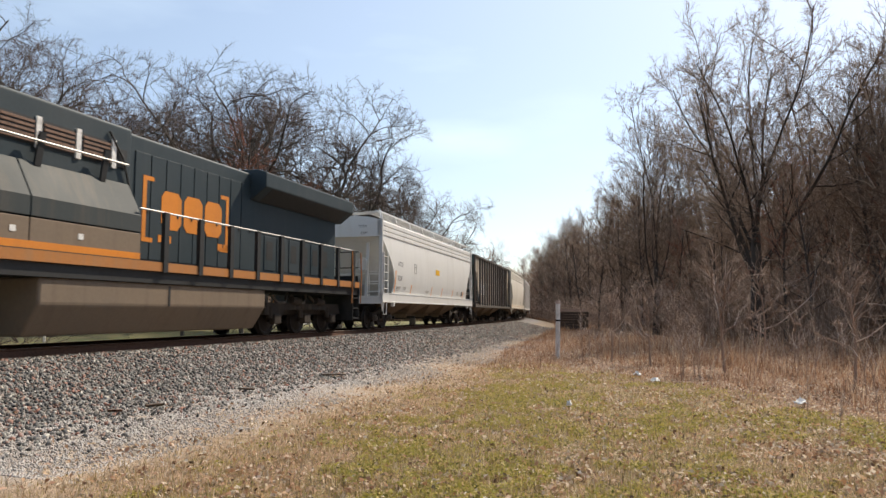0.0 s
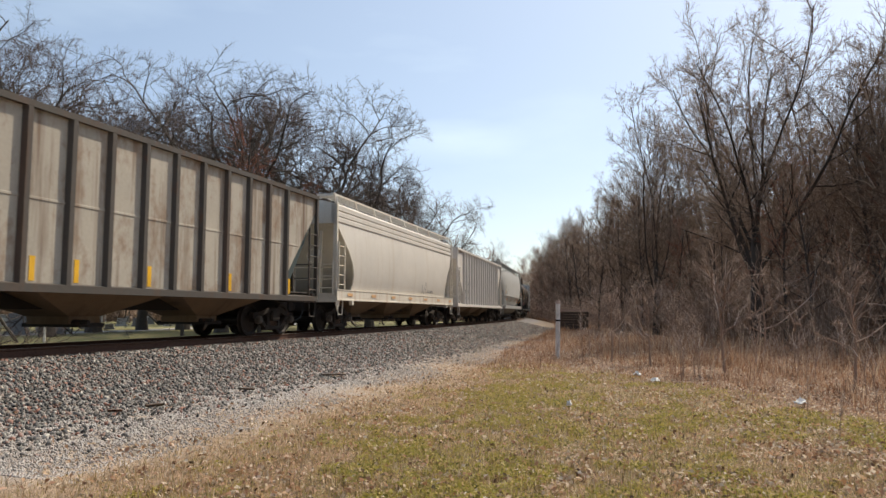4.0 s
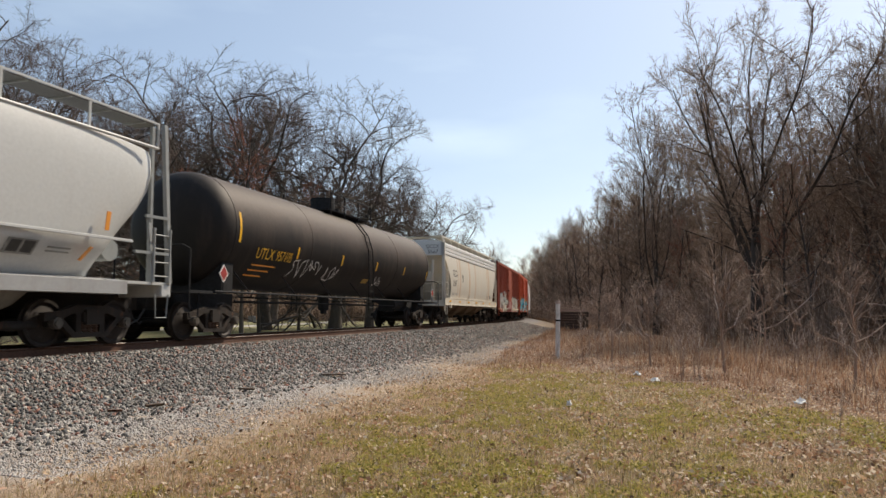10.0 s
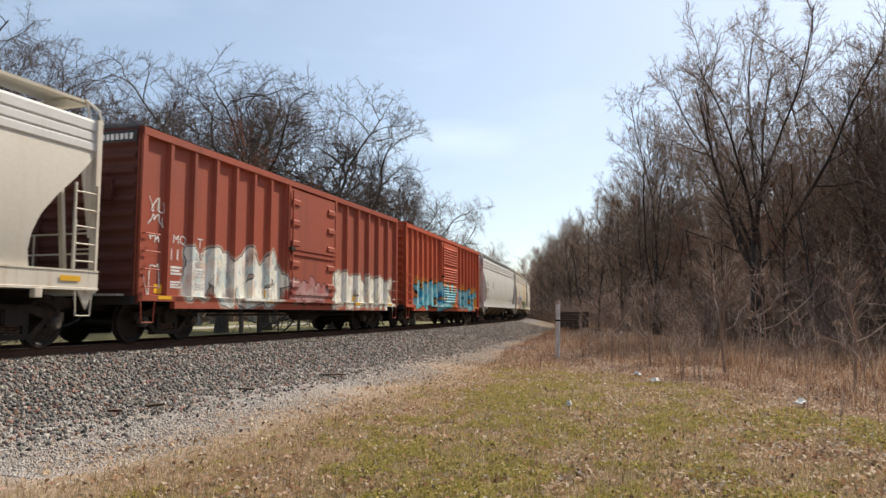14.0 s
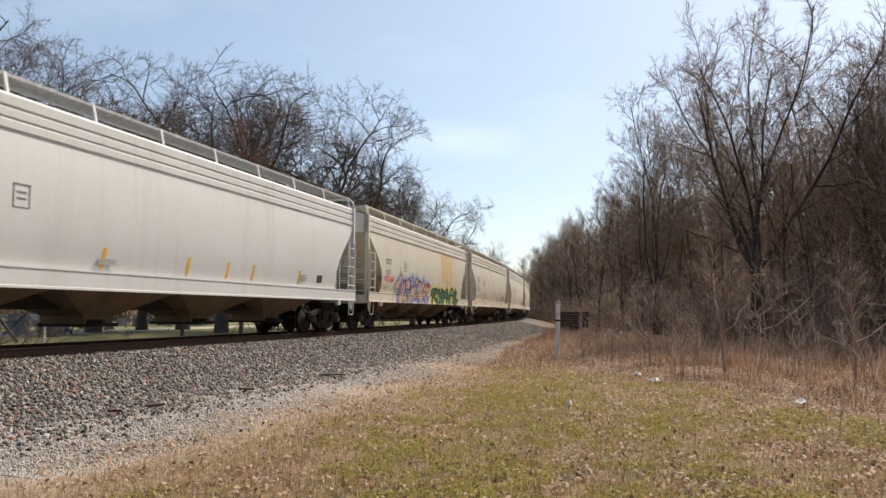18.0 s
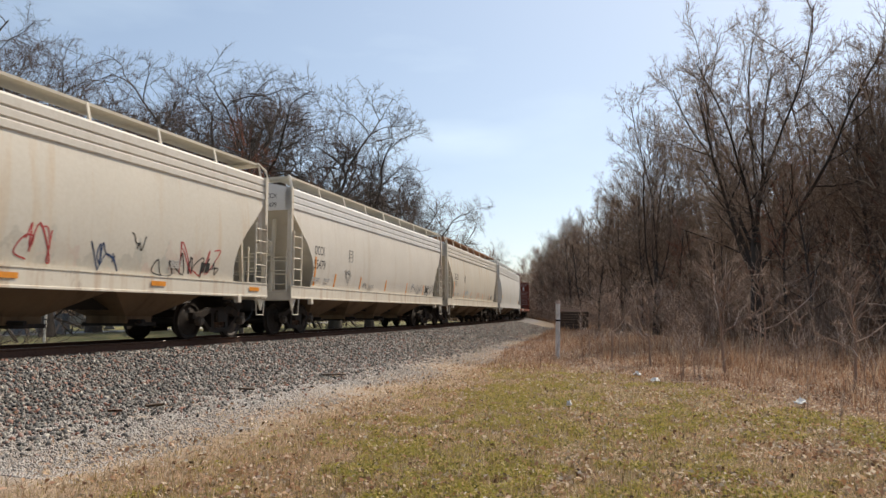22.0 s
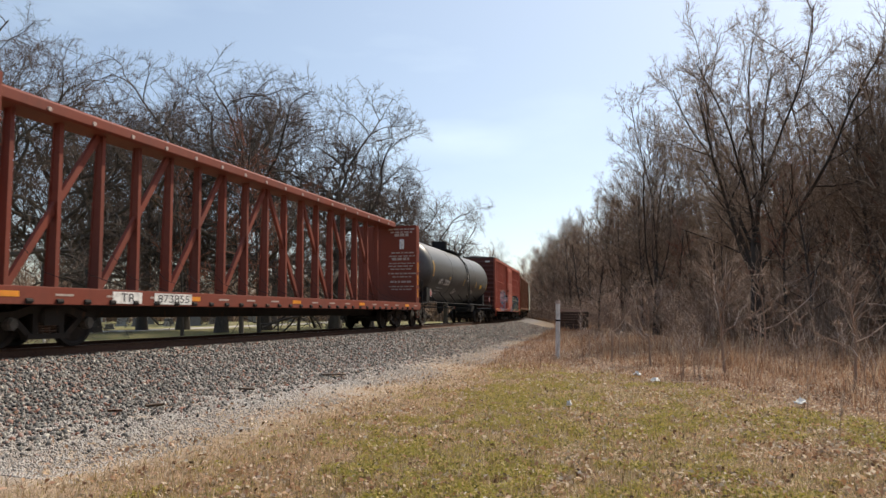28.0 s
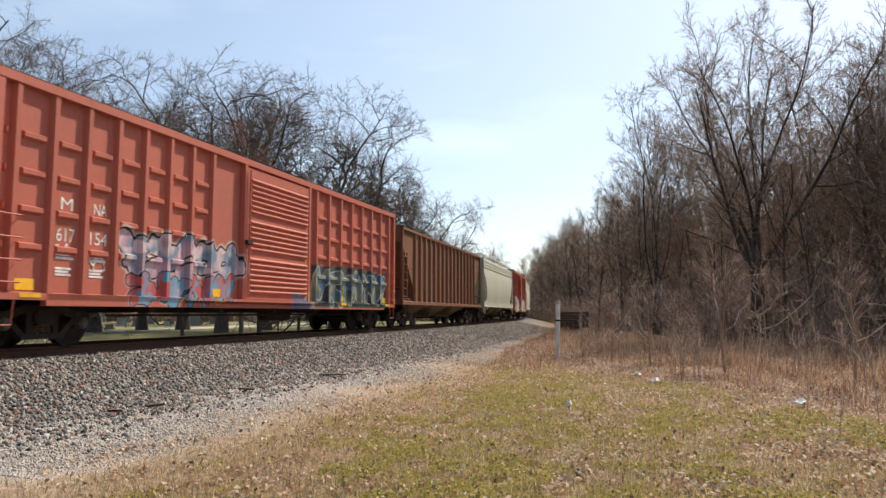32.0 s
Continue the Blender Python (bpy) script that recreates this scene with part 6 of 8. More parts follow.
    part("short_hood", Geo().box(-0.95, 0.95, 0.6 + c - 0.0, 1.6 + c, 1.78, 3.4), M_LBLUE, car, bevel=0.05)
    for k in range(3):
        pts = [(1.0, 18.3 + k * 1.2 + c, 1.2), (1.1, 18.6 + k * 1.2 + c, 0.95), (1.1, 19.0 + k * 1.2 + c, 0.98), (1.0, 19.3 + k * 1.2 + c, 1.25)]
        part("traction_hose", Geo().rod(pts, 0.045, 6), M_CAP, car)
    for yc in (5.6, 20.3):
        frame = part("truck", Geo().along_x([(yc - 2.5 + c, 0.62), (yc - 2.4 + c, 0.95), (yc + 2.4 + c, 0.95), (yc + 2.5 + c, 0.62), (yc + 1.6 + c, 0.55), (yc + 1.3 + c, 0.75), (yc - 1.3 + c, 0.75), (yc - 1.6 + c, 0.55)], 0.95, 1.12).along_x([(yc - 2.5 + c, 0.62), (yc - 2.4 + c, 0.95), (yc + 2.4 + c, 0.95), (yc + 2.5 + c, 0.62)], -1.12, -0.95).box(-0.9, 0.9, yc - 2.2 + c, yc + 2.2 + c, 0.6, 0.9), M_LTRUCK, car)
        for dy in (-1.85, 0.0, 1.85):
            w = part("wheelset", wheelset_mesh(), None, frame)
            w.matrix_parent_inverse = Matrix.Translation((0, yc + dy + c, 0.457))
            WHEELS.append(w)
            part("axle_box", Geo().box(1.0, 1.2, yc + dy - 0.2 + c, yc + dy + 0.2 + c, 0.32, 0.62), M_LTRUCK, frame, bevel=0.03)
            part("coil_spring", Geo().rod([(1.08, yc + dy - 0.3 + c, 0.5), (1.08, yc + dy - 0.3 + c, 0.85)], 0.09, 10), M_LTRUCK, frame)
        for dy in (-1.0, 0.6):
            part("brake_cylinder", Geo().rod([(1.15, yc + dy + c, 1.05), (1.15, yc + dy + 0.5 + c, 1.0)], 0.11, 10), M_LTRUCK, frame, smooth=True)
    add_couplers(car, half)
    return car


M_LBLUE = car_paint("dark_blue_grey_paint", (0.020, 0.036, 0.045), 0.55, 0.2, (0.06, 0.07, 0.075), 0.3, 0.0, 4)
M_LGREY = car_paint("dusty_grey_blue_paint", (0.036, 0.046, 0.048), 0.65, 0.2, (0.14, 0.11, 0.08), 0.4, 0.0, 5)
M_LORANGE = car_paint("orange_yellow_paint", (0.70, 0.24, 0.03), 0.5, 0.2, (0.25, 0.12, 0.05), 0.4, 0.0, 6)
M_LBLACK = plain("loco_black", (0.014, 0.015, 0.016), 0.6)
M_LSILL = car_paint("dusty_orange_sill_paint", (0.44, 0.18, 0.05), 0.6, 0.25, (0.28, 0.18, 0.10), 0.5, 0.0, 6.5)
M_LTANK = car_paint("dusty_brown_tank", (0.20, 0.15, 0.105), 0.7, 0.2, (0.10, 0.07, 0.05), 0.4, 0.0, 8)
M_LTRUCK = car_paint("dusty_loco_truck", (0.030, 0.022, 0.016), 0.85, 0.3, (0.16, 0.12, 0.08), 0.5, 0.2, 9)
M_LRUST = plain("brown_slats", (0.16, 0.09, 0.06), 0.7)

WHITE = car_paint("white_hopper_paint", (0.66, 0.66, 0.64), 0.5, 0.10, (0.42, 0.40, 0.36), 0.30, 0.0, 10)
CREAM = car_paint("cream_hopper_paint", (0.64, 0.605, 0.54), 0.55, 0.15, (0.46, 0.37, 0.26), 0.40, 0.05, 11)
CREAM_RUST = car_paint("rust_streaked_cream_paint", (0.62, 0.58, 0.50), 0.55, 0.12, (0.50, 0.29, 0.09), 0.55, 0.06, 12)
RUNS = [dict(y=(a, a + w), z=(1.5, 4.4), colours=[(0.50, 0.24, 0.06)], soft=0.05, seed=a, ragged=0.10, strength=s) for a, w, s in ((-5.22, 0.12, 0.9), (-4.75, 0.40, 0.4), (-1.95, 0.17, 0.95), (-1.8, 0.3, 0.25), (0.0, 0.13, 0.5), (-0.2, 0.6, 0.18), (1.2, 0.08, 0.5), (2.0, 0.10, 0.55), (4.3, 0.15, 0.9), (4.9, 0.15, 0.9), (4.75, 0.5, 0.2))]
CREAM_RUNS = car_paint("cream_paint_with_rust_runs", (0.62, 0.585, 0.51), 0.55, 0.12, (0.48, 0.36, 0.2), 0.3, 0.03, 12.2, sprays=RUNS)
M_PALEBLUE = plain("pale_blue_spray", (0.34, 0.44, 0.50), 0.6)
M_PALEORANGE = plain("pale_orange_spray", (0.62, 0.38, 0.22), 0.6)
M_NAVY = plain("navy_spray", (0.02, 0.05, 0.13), 0.6)
M_REDINK = plain("red_spray", (0.45, 0.05, 0.05), 0.6)
CREAM_SILL = car_paint("cream_sill_paint", (0.70, 0.65, 0.55), 0.55, 0.15, (0.40, 0.22, 0.10), 0.65, 0.35, 13)
INK = (0.012, 0.012, 0.016)
MURAL = [
    dict(y=(-5.0, -0.2), z=(1.02, 2.25), letters=5, fills=[(0.10, 0.13, 0.34), (0.52, 0.33, 0.14), (0.62, 0.48, 0.30), (0.33, 0.20, 0.34), (0.60, 0.56, 0.46)], line=INK, halo=(0.10, 0.19, 0.46), r=0.16, seed=5, glow=0.30, wobble=0.30, tone=2.0, edge=0.05),
    dict(y=(0.3, 5.9), z=(1.0, 1.98), letters=4, fills=[(0.045, 0.10, 0.06), (0.085, 0.16, 0.095), (0.055, 0.12, 0.07)], line=INK, halo=(0.60, 0.58, 0.03), r=0.15, seed=8, glow=0.24, wobble=0.26, edge=0.055, gleam=(0.10, 0.19, 0.12)),
    dict(y=(-6.6, -5.35), z=(1.84, 2.14), letters=5, fills=[(0.45, 0.02, 0.04), (0.40, 0.02, 0.03)], line=(0.45, 0.02, 0.04), halo=None, r=0.03, seed=2, edge=0.0, wobble=0.05),
    dict(y=(-0.5, 0.25), z=(1.86, 2.12), letters=3, fills=[(0.45, 0.02, 0.04), (0.40, 0.02, 0.03)], line=(0.45, 0.02, 0.04), halo=None, r=0.03, seed=3, edge=0.0, wobble=0.05)]
MURAL += [dict(y=(a, a + w), z=(b, 4.4), colours=[(0.58, 0.33, 0.08)], soft=0.10, seed=a, ragged=0.12, strength=s) for a, w, b, s in ((2.2, 0.12, 2.3, 0.95), (2.4, 0.6, 2.2, 0.7), (3.05, 0.14, 2.0, 1.0), (3.2, 1.1, 2.1, 0.75), (4.3, 0.16, 2.3, 0.95), (4.45, 0.35, 2.5, 0.6), (6.1, 0.10, 1.5, 0.8), (0.8, 0.09, 2.2, 0.6), (-2.2, 0.12, 1.6, 0.55), (-4.6, 0.18, 1.6, 0.55))]
MURAL.append(dict(y=(2.1, 5.0), z=(2.0, 3.80), colours=[(0.60, 0.36, 0.10), (0.56, 0.44, 0.26), (0.64, 0.42, 0.14), (0.56, 0.50, 0.38)], cell=(3.4, 0.12), soft=0.35, seed=4.4, ragged=0.5, strength=0.75, smear=0.2))
CREAM_MURAL = car_paint("cream_paint_with_mural", (0.60, 0.565, 0.48), 0.55, 0.12, (0.48, 0.33, 0.15), 0.4, 0.04, 12.5, sprays=MURAL)
SILL_MURAL = car_paint("cream_sill_with_mural", (0.66, 0.61, 0.50), 0.55, 0.15, (0.34, 0.2, 0.1), 0.4, 0.1, 13.5, sprays=MURAL[:2])
SCRAWL = [dict(y=(-4.8, 5.6), z=(1.5, 2.0), colours=[(0.56, 0.53, 0.45), (0.10, 0.11, 0.10), (0.56, 0.53, 0.45), (0.45, 0.16, 0.12), (0.56, 0.53, 0.45), (0.08, 0.16, 0.17)], cell=(2.2, 1.6), seed=3.3, ragged=0.9, strength=0.22, smear=1.6)]
CREAM_SCRAWL = car_paint("cream_paint_with_scrawls", (0.62, 0.58, 0.50), 0.55, 0.12, (0.50, 0.29, 0.09), 0.45, 0.05, 12.8, sprays=SCRAWL)
GREYW = car_paint("light_grey_ribbed_paint", (0.67, 0.635, 0.585), 0.6, 0.14, (0.42, 0.36, 0.28), 0.40, 0.10, 14)
BROWNED = car_paint("dirty_brown_grey_paint", (0.46, 0.42, 0.35), 0.75, 0.3, (0.12, 0.06, 0.03), 0.95, 0.45, 15, blotch=(0.24, 0.155, 0.10))
TEALEND = car_paint("dark_teal_end_paint", (0.045, 0.07, 0.07), 0.75, 0.3, (0.03, 0.03, 0.03), 0.6, 0.1, 27)
DARKRIB = car_paint("dark_rib_paint", (0.085, 0.075, 0.065), 0.75, 0.3, (0.13, 0.06, 0.03), 0.6, 0.4, 16)
PALE = car_paint("pale_grey_pressure_paint", (0.50, 0.505, 0.49), 0.45, 0.08, (0.45, 0.44, 0.42), 0.25, 0.0, 17)
STEELG = car_paint("grey_steelwork", (0.30, 0.315, 0.31), 0.55, 0.2, (0.2, 0.17, 0.14), 0.4, 0.1, 18)
PALE_FILLS = [(0.52, 0.64, 0.68), (0.78, 0.76, 0.64), (0.82, 0.82, 0.76), (0.74, 0.58, 0.46), (0.58, 0.66, 0.64)]
OXIDE = car_paint("oxide_red_boxcar_paint", (0.38, 0.085, 0.046), 0.6, 0.25, (0.15, 0.055, 0.038), 0.5, 0.1, 19, sprays=[
    dict(y=(-6.3, -1.75), z=(0.80, 2.35), letters=4, fills=PALE_FILLS, line=(0.06, 0.065, 0.07), halo=(0.58, 0.56, 0.48), r=0.27, seed=4, edge=0.03, glow=0.10, wobble=0.16, worn=0.7),
    dict(y=(1.6, 7.4), z=(0.75, 2.15), letters=6, fills=PALE_FILLS, line=(0.08, 0.07, 0.06), halo=(0.56, 0.55, 0.46), r=0.25, seed=11, edge=0.03, glow=0.10, wobble=0.16, worn=0.7),
    dict(y=(-1.4, 1.2), z=(0.95, 1.75), letters=3, fills=[(0.40, 0.14, 0.14), (0.46, 0.30, 0.28), (0.36, 0.10, 0.09)], line=(0.10, 0.03, 0.03), halo=None, r=0.16, seed=7, worn=0.8)])
BLUE_FILLS = [(0.02, 0.16, 0.36), (0.04, 0.33, 0.50), (0.12, 0.50, 0.60), (0.30, 0.62, 0.66), (0.03, 0.24, 0.44)]
RED = car_paint("bright_red_boxcar_paint", (0.56, 0.105, 0.042), 0.6, 0.2, (0.25, 0.07, 0.04), 0.45, 0.08, 20, sprays=[
    dict(y=(1.9, 7.4), z=(0.80, 2.3), colours=[(0.72, 0.40, 0.07), (0.62, 0.22, 0.05)], cell=(2.6, 0.4), soft=0.30, seed=3.0, ragged=0.45, strength=0.85),
    dict(y=(-6.5, 1.5), z=(0.80, 2.45), colours=[(0.72, 0.40, 0.07), (0.62, 0.22, 0.05)], cell=(2.6, 0.4), soft=0.30, seed=8.0, ragged=0.45, strength=0.7),
    dict(y=(2.2, 6.5), z=(0.72, 2.0), letters=5, fills=BLUE_FILLS, line=INK, halo=None, r=0.17, seed=6, edge=0.045, wobble=0.22, gleam=(0.46, 0.68, 0.70)),
    dict(y=(6.45, 7.3), z=(1.45, 2.0), letters=2, fills=[(0.25, 0.55, 0.60), (0.10, 0.35, 0.45)], line=INK, halo=None, r=0.07, seed=9, edge=0.025),
    dict(y=(-6.5, 1.3), z=(0.75, 2.25), letters=6, fills=BLUE_FILLS, line=INK, halo=None, r=0.22, seed=12, edge=0.05, wobble=0.26, gleam=(0.46, 0.68, 0.70))])
PINKRED = car_paint("faded_red_boxcar_paint", (0.47, 0.128, 0.085), 0.65, 0.2, (0.30, 0.09, 0.06), 0.4, 0.05, 21, sprays=[
    dict(y=(-6.35, -2.0), z=(1.45, 2.45), letters=5, fills=[(0.58, 0.36, 0.42), (0.46, 0.28, 0.34), (0.16, 0.24, 0.32), (0.60, 0.46, 0.48), (0.34, 0.14, 0.17)], line=INK, halo=(0.66, 0.60, 0.56), r=0.16, seed=13, edge=0.045, glow=0.11, wobble=0.10),
    dict(y=(-6.2, -2.2), z=(0.78, 1.62), letters=4, fills=[(0.42, 0.16, 0.18), (0.46, 0.09, 0.08), (0.14, 0.30, 0.42), (0.50, 0.34, 0.38)], line=INK, halo=(0.50, 0.42, 0.42), r=0.15, seed=14, edge=0.03, glow=0.07, wobble=0.16),
    dict(y=(2.1, 8.7), z=(0.80, 2.25), colours=[(0.04, 0.045, 0.045), (0.07, 0.08, 0.07), (0.05, 0.06, 0.07)], cell=(1.0, 0.6), seed=6.0, ragged=0.18),
    dict(y=(2.2, 8.6), z=(0.86, 2.15), letters=6, fills=[(0.05, 0.055, 0.05), (0.13, 0.15, 0.12), (0.26, 0.28, 0.22), (0.06, 0.13, 0.22)], line=(0.46, 0.46, 0.38), halo=None, r=0.17, seed=15, edge=0.03, wobble=0.06),
    dict(y=(0.6, 2.2), z=(0.7, 1.25), colours=[(0.06, 0.16, 0.36), (0.45, 0.22, 0.08)], cell=(0.8, 0.4), seed=9.0, ragged=0.4)])
# darker red for the boxcars' ends: their shade is put into the paint
SHADED_END = car_paint("shaded_red_end_paint", (0.11, 0.032, 0.024), 0.75, 0.3, (0.05, 0.022, 0.018), 0.6, 0.1, 25)
MAROON = car_paint("maroon_flatcar_paint", (0.205, 0.044, 0.024), 0.7, 0.25, (0.10, 0.04, 0.03), 0.4, 0.1, 22)
BROWNRIB = car_paint("brown_ribbed_paint", (0.20, 0.082, 0.042), 0.7, 0.3, (0.30, 0.16, 0.07), 0.6, 0.3, 23)
SAGE = car_paint("grey_green_hopper_paint", (0.48, 0.49, 0.40), 0.6, 0.15, (0.30, 0.28, 0.2), 0.4, 0.0, 24)
DARKROOF = plain("dark_roof", (0.10, 0.09, 0.085), 0.7)
RUSTY_BOARD = car_paint("rusty_running_board", (0.30, 0.135, 0.055), 0.8, 0.35, (0.45, 0.30, 0.16), 0.4, 0.4, 29)
CREAM_BOARD = car_paint("cream_running_board", (0.60, 0.55, 0.44), 0.6, 0.2, (0.40, 0.26, 0.12), 0.5, 0.15, 28)
WHITE_PATCH = plain("white_patch", (0.60, 0.60, 0.58), 0.6)

locomotive(23.6, "dark blue diesel locomotive with orange stripes")
white_car = covered_hopper(25.9, 42.5, "clean white covered hopper with black marks", WHITE, WHITE, WHITE, 4, stripes=(M_ORANGE, (1.4, 3.86, 7.28, 9.3, 11.6, 14.1), 0.40), marks=(("OCCX", 0.69, 2.64, 0.19), ("2339", 0.58, 2.03, 0.20)))
part("notice_panel", Geo().loft([[(hopper_side(z) + 0.003, 7.97 - 8.3, z), (hopper_side(z) + 0.003, 8.70 - 8.3, z)] for z in (2.55, 2.68, 2.82)], caps=False, close=False), M_YELLOW, white_car, "yellow notice panel")
ribbed_hopper(43.6, 60.5, "rust-streaked brown-grey ribbed covered hopper", BROWNED, DARKRIB, DARKRIB, 14, marks=(("WF", "RX"), ("838", "621")), patch=WHITE_PATCH, reflect=M_YELLOW, ends=TEALEND)
covered_hopper(61.9, 77.6, "dusty cream covered hopper with scrawled tag", CREAM, CREAM_SILL, CREAM, 3, reflect=(M_PALEREFLECTOR, 7), tags=((10.0, 1.6, 0.6, 0.5, M_GREYINK, 2), (10.9, 1.62, 1.0, 0.12, M_GREYINK, 3)))
ribbed_hopper(78.8, 95.4, "light grey ribbed covered hopper", GREYW, GREYW, GREYW, 16, marks=(("SI", "RX"), ("475", "950")))
pressure_hopper(96.4, 114.7, "pale grey round-sided hopper with conical outlets", PALE, STEELG)
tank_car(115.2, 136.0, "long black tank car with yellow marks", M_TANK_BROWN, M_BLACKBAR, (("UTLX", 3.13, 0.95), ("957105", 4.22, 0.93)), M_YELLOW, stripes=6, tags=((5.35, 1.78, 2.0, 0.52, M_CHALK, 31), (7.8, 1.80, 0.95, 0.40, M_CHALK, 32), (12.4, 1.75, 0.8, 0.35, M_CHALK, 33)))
covered_hopper(137.1, 153.8, "cream covered hopper streaked with rust", CREAM_RUNS, CREAM_SILL, WHITE, 4, reflect=(M_YELLOW, 7), marks=(("OCCX", 1.10, 2.68, 0.38), ("5567", 0.93, 2.14, 0.34)), walkway=CREAM_BOARD)
boxcar(154.9, 170.7, "oxide-red boxcar with pale painted scrawl", OXIDE, OXIDE, DARKROOF, 4.66, 0.95, (7, 6), (0.402, 0.605), False, ends=SHADED_END, marks=((("MQ", 0.45, 2.2), ("11", 0.26, 1.85), 1.15), (("T", 0.2, 2.2), ("35", 0.36, 1.85), 2.05)), tags=((0.35, 2.9, 0.5, 0.28, M_CHALK, 51), (0.35, 2.55, 0.5, 0.25, M_CHALK, 52), (0.15, 1.0, 0.8, 0.7, M_CHALK, 53), (0.4, 2.2, 0.35, 0.14, M_CHALK, 54)))
boxcar(171.8, 187.8, "orange-red boxcar with blue painted scrawl", RED, RED, RED, 4.66, 0.95, (7, 7), (0.385, 0.605), True, reflect=None)
covered_hopper(189.3, 207.8, "long off-white covered hopper with orange stripes", WHITE, WHITE, WHITE, 4, stripes=(M_YELLOW, (1.45, 3.7, 6.38, 9.03, 10.61, 11.79, 14.35), 0.42), marks=(("FPCX", 0.81, 2.56, 0.29), ("70109", 0.93, 2.13, 0.25)), mark_mat=M_GREYINK, mark_y=1.5, walkway=M_GALV)
covered_hopper(209.1, 225.8, "cream covered hopper with colourful painted scrawl", CREAM_MURAL, SILL_MURAL, CREAM, 4, marks=(("OCCX", 0.64, 2.64, 0.23), ("5233", 0.57, 2.21, 0.20)), stripes=(M_YELLOW, 3, 0.3), walkway=CREAM_BOARD)
covered_hopper(227.1, 243.9, "cream covered hopper with small dark scrawls", CREAM_SCRAWL, CREAM_SILL, CREAM, 4, marks=(("OCCX", 1.16, 2.63, 0.40), ("5563", 0.96, 2.08, 0.36)), tags=((2.9, 1.75, 0.5, 0.35, M_INK, 3), (4.2, 1.6, 1.2, 0.42, M_GREYINK, 5), (8.8, 1.62, 0.75, 0.7, M_REDINK, 6), (8.9, 1.75, 0.6, 0.5, M_REDINK, 16), (10.45, 1.52, 0.8, 0.55, M_NAVY, 7), (10.5, 1.6, 0.7, 0.45, M_NAVY, 17), (11.55, 1.95, 0.45, 0.36, M_INK, 8), (12.2, 1.5, 1.1, 0.6, M_INK, 10), (12.8, 1.55, 1.9, 0.75, M_REDINK, 9), (13.3, 1.55, 1.4, 0.4, M_INK, 11)), reflect=(M_ORANGE, 5), walkway=CREAM_BOARD)
covered_hopper(245.2, 261.8, "off-white covered hopper with orange stripes", CREAM, CREAM_SILL, WHITE, 4, stripes=(M_ORANGE, (1.27, 3.12, 5.4, 8.1, 10.78, 13.3), 0.45), marks=(("OCCX", 0.73, 2.51, 0.28), ("55479", 0.82, 2.06, 0.29)), mark_y=1.55, tags=((3.75, 1.62, 0.85, 0.5, M_GREYINK, 12), (4.1, 1.8, 0.4, 0.35, M_GREYINK, 15), (5.65, 1.55, 0.4, 0.22, M_GREYINK, 16), (11.4, 1.5, 1.8, 0.45, M_GREYINK, 13), (13.5, 1.72, 0.9, 0.24, M_INK, 14), (13.5, 1.48, 0.8, 0.2, M_INK, 17), (14.5, 1.5, 0.6, 0.46, M_INK, 18)), walkway=CREAM_BOARD)
covered_hopper(262.9, 279.6, "cream covered hopper with rusty running boards", CREAM_RUST, CREAM_SILL, CREAM, 4, stripes=(M_ORANGE, (1.48, 4.32, 6.44, 8.4, 10.56, 13.15), 0.42), marks=(("DCCX", 0.92, 2.53, 0.32), ("5127", 0.61, 2.17, 0.27)), mark_y=1.74, tags=((4.5, 1.6, 1.1, 0.42, M_PALEBLUE, 21), (4.7, 1.7, 0.8, 0.3, M_PALEBLUE, 24), (8.6, 1.68, 0.75, 0.3, M_PALEORANGE, 22)), walkway=RUSTY_BOARD)
covered_hopper(280.8, 298.0, "clean off-white covered hopper", WHITE, WHITE, WHITE, 3, stripes=(M_YELLOW, 3, 0.6))
centerbeam(298.98, 322.0, "empty maroon centre-beam flatcar with uprights", MAROON, M_UNDER)
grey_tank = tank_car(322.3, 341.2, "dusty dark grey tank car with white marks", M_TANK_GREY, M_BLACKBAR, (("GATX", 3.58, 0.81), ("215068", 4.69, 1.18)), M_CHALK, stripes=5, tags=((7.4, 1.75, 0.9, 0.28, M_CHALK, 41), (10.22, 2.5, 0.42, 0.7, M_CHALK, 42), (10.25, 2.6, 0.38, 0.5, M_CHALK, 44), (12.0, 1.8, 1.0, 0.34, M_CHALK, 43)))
part("notice_panel", Geo().loft([[(math.sqrt(1.545 ** 2 - (z - 2.87) ** 2), 14.45 - 9.45, z), (math.sqrt(1.545 ** 2 - (z - 2.87) ** 2), 15.05 - 9.45, z)] for z in (2.26, 2.38, 2.5)], caps=False, close=False), M_YELLOW, grey_tank, "yellow notice panel")
boxcar(342.5, 361.4, "faded red boxcar with louvred door and scrawl", PINKRED, PINKRED, DARKROOF, 4.81, 0.92, (9, 8), (0.397, 0.588), True, marks=((("M", 0.28, 2.56), ("617", 0.42, 1.97), 1.46), (("NA", 0.34, 2.56), ("154", 0.44, 1.97), 2.27)), belts=(3.77, 3.12, 2.47, 1.82), tags=((1.3, 1.72, 0.5, 0.2, M_CHALK, 61), (2.2, 1.5, 0.5, 0.3, M_CHALK, 62)), ends=SHADED_END, sill_drop=0.14, rib_at=((0.09, 0.43, 1), (0.45, 0.81, 8), (11.76, 0.93, 8)))
ribbed_hopper(362.4, 379.4, "rusty brown ribbed covered hopper", BROWNRIB, BROWNRIB, BROWNRIB, 16)
covered_hopper(380.7, 397.2, "grey-green covered hopper behind a brown car", SAGE, SAGE, SAGE, 3)
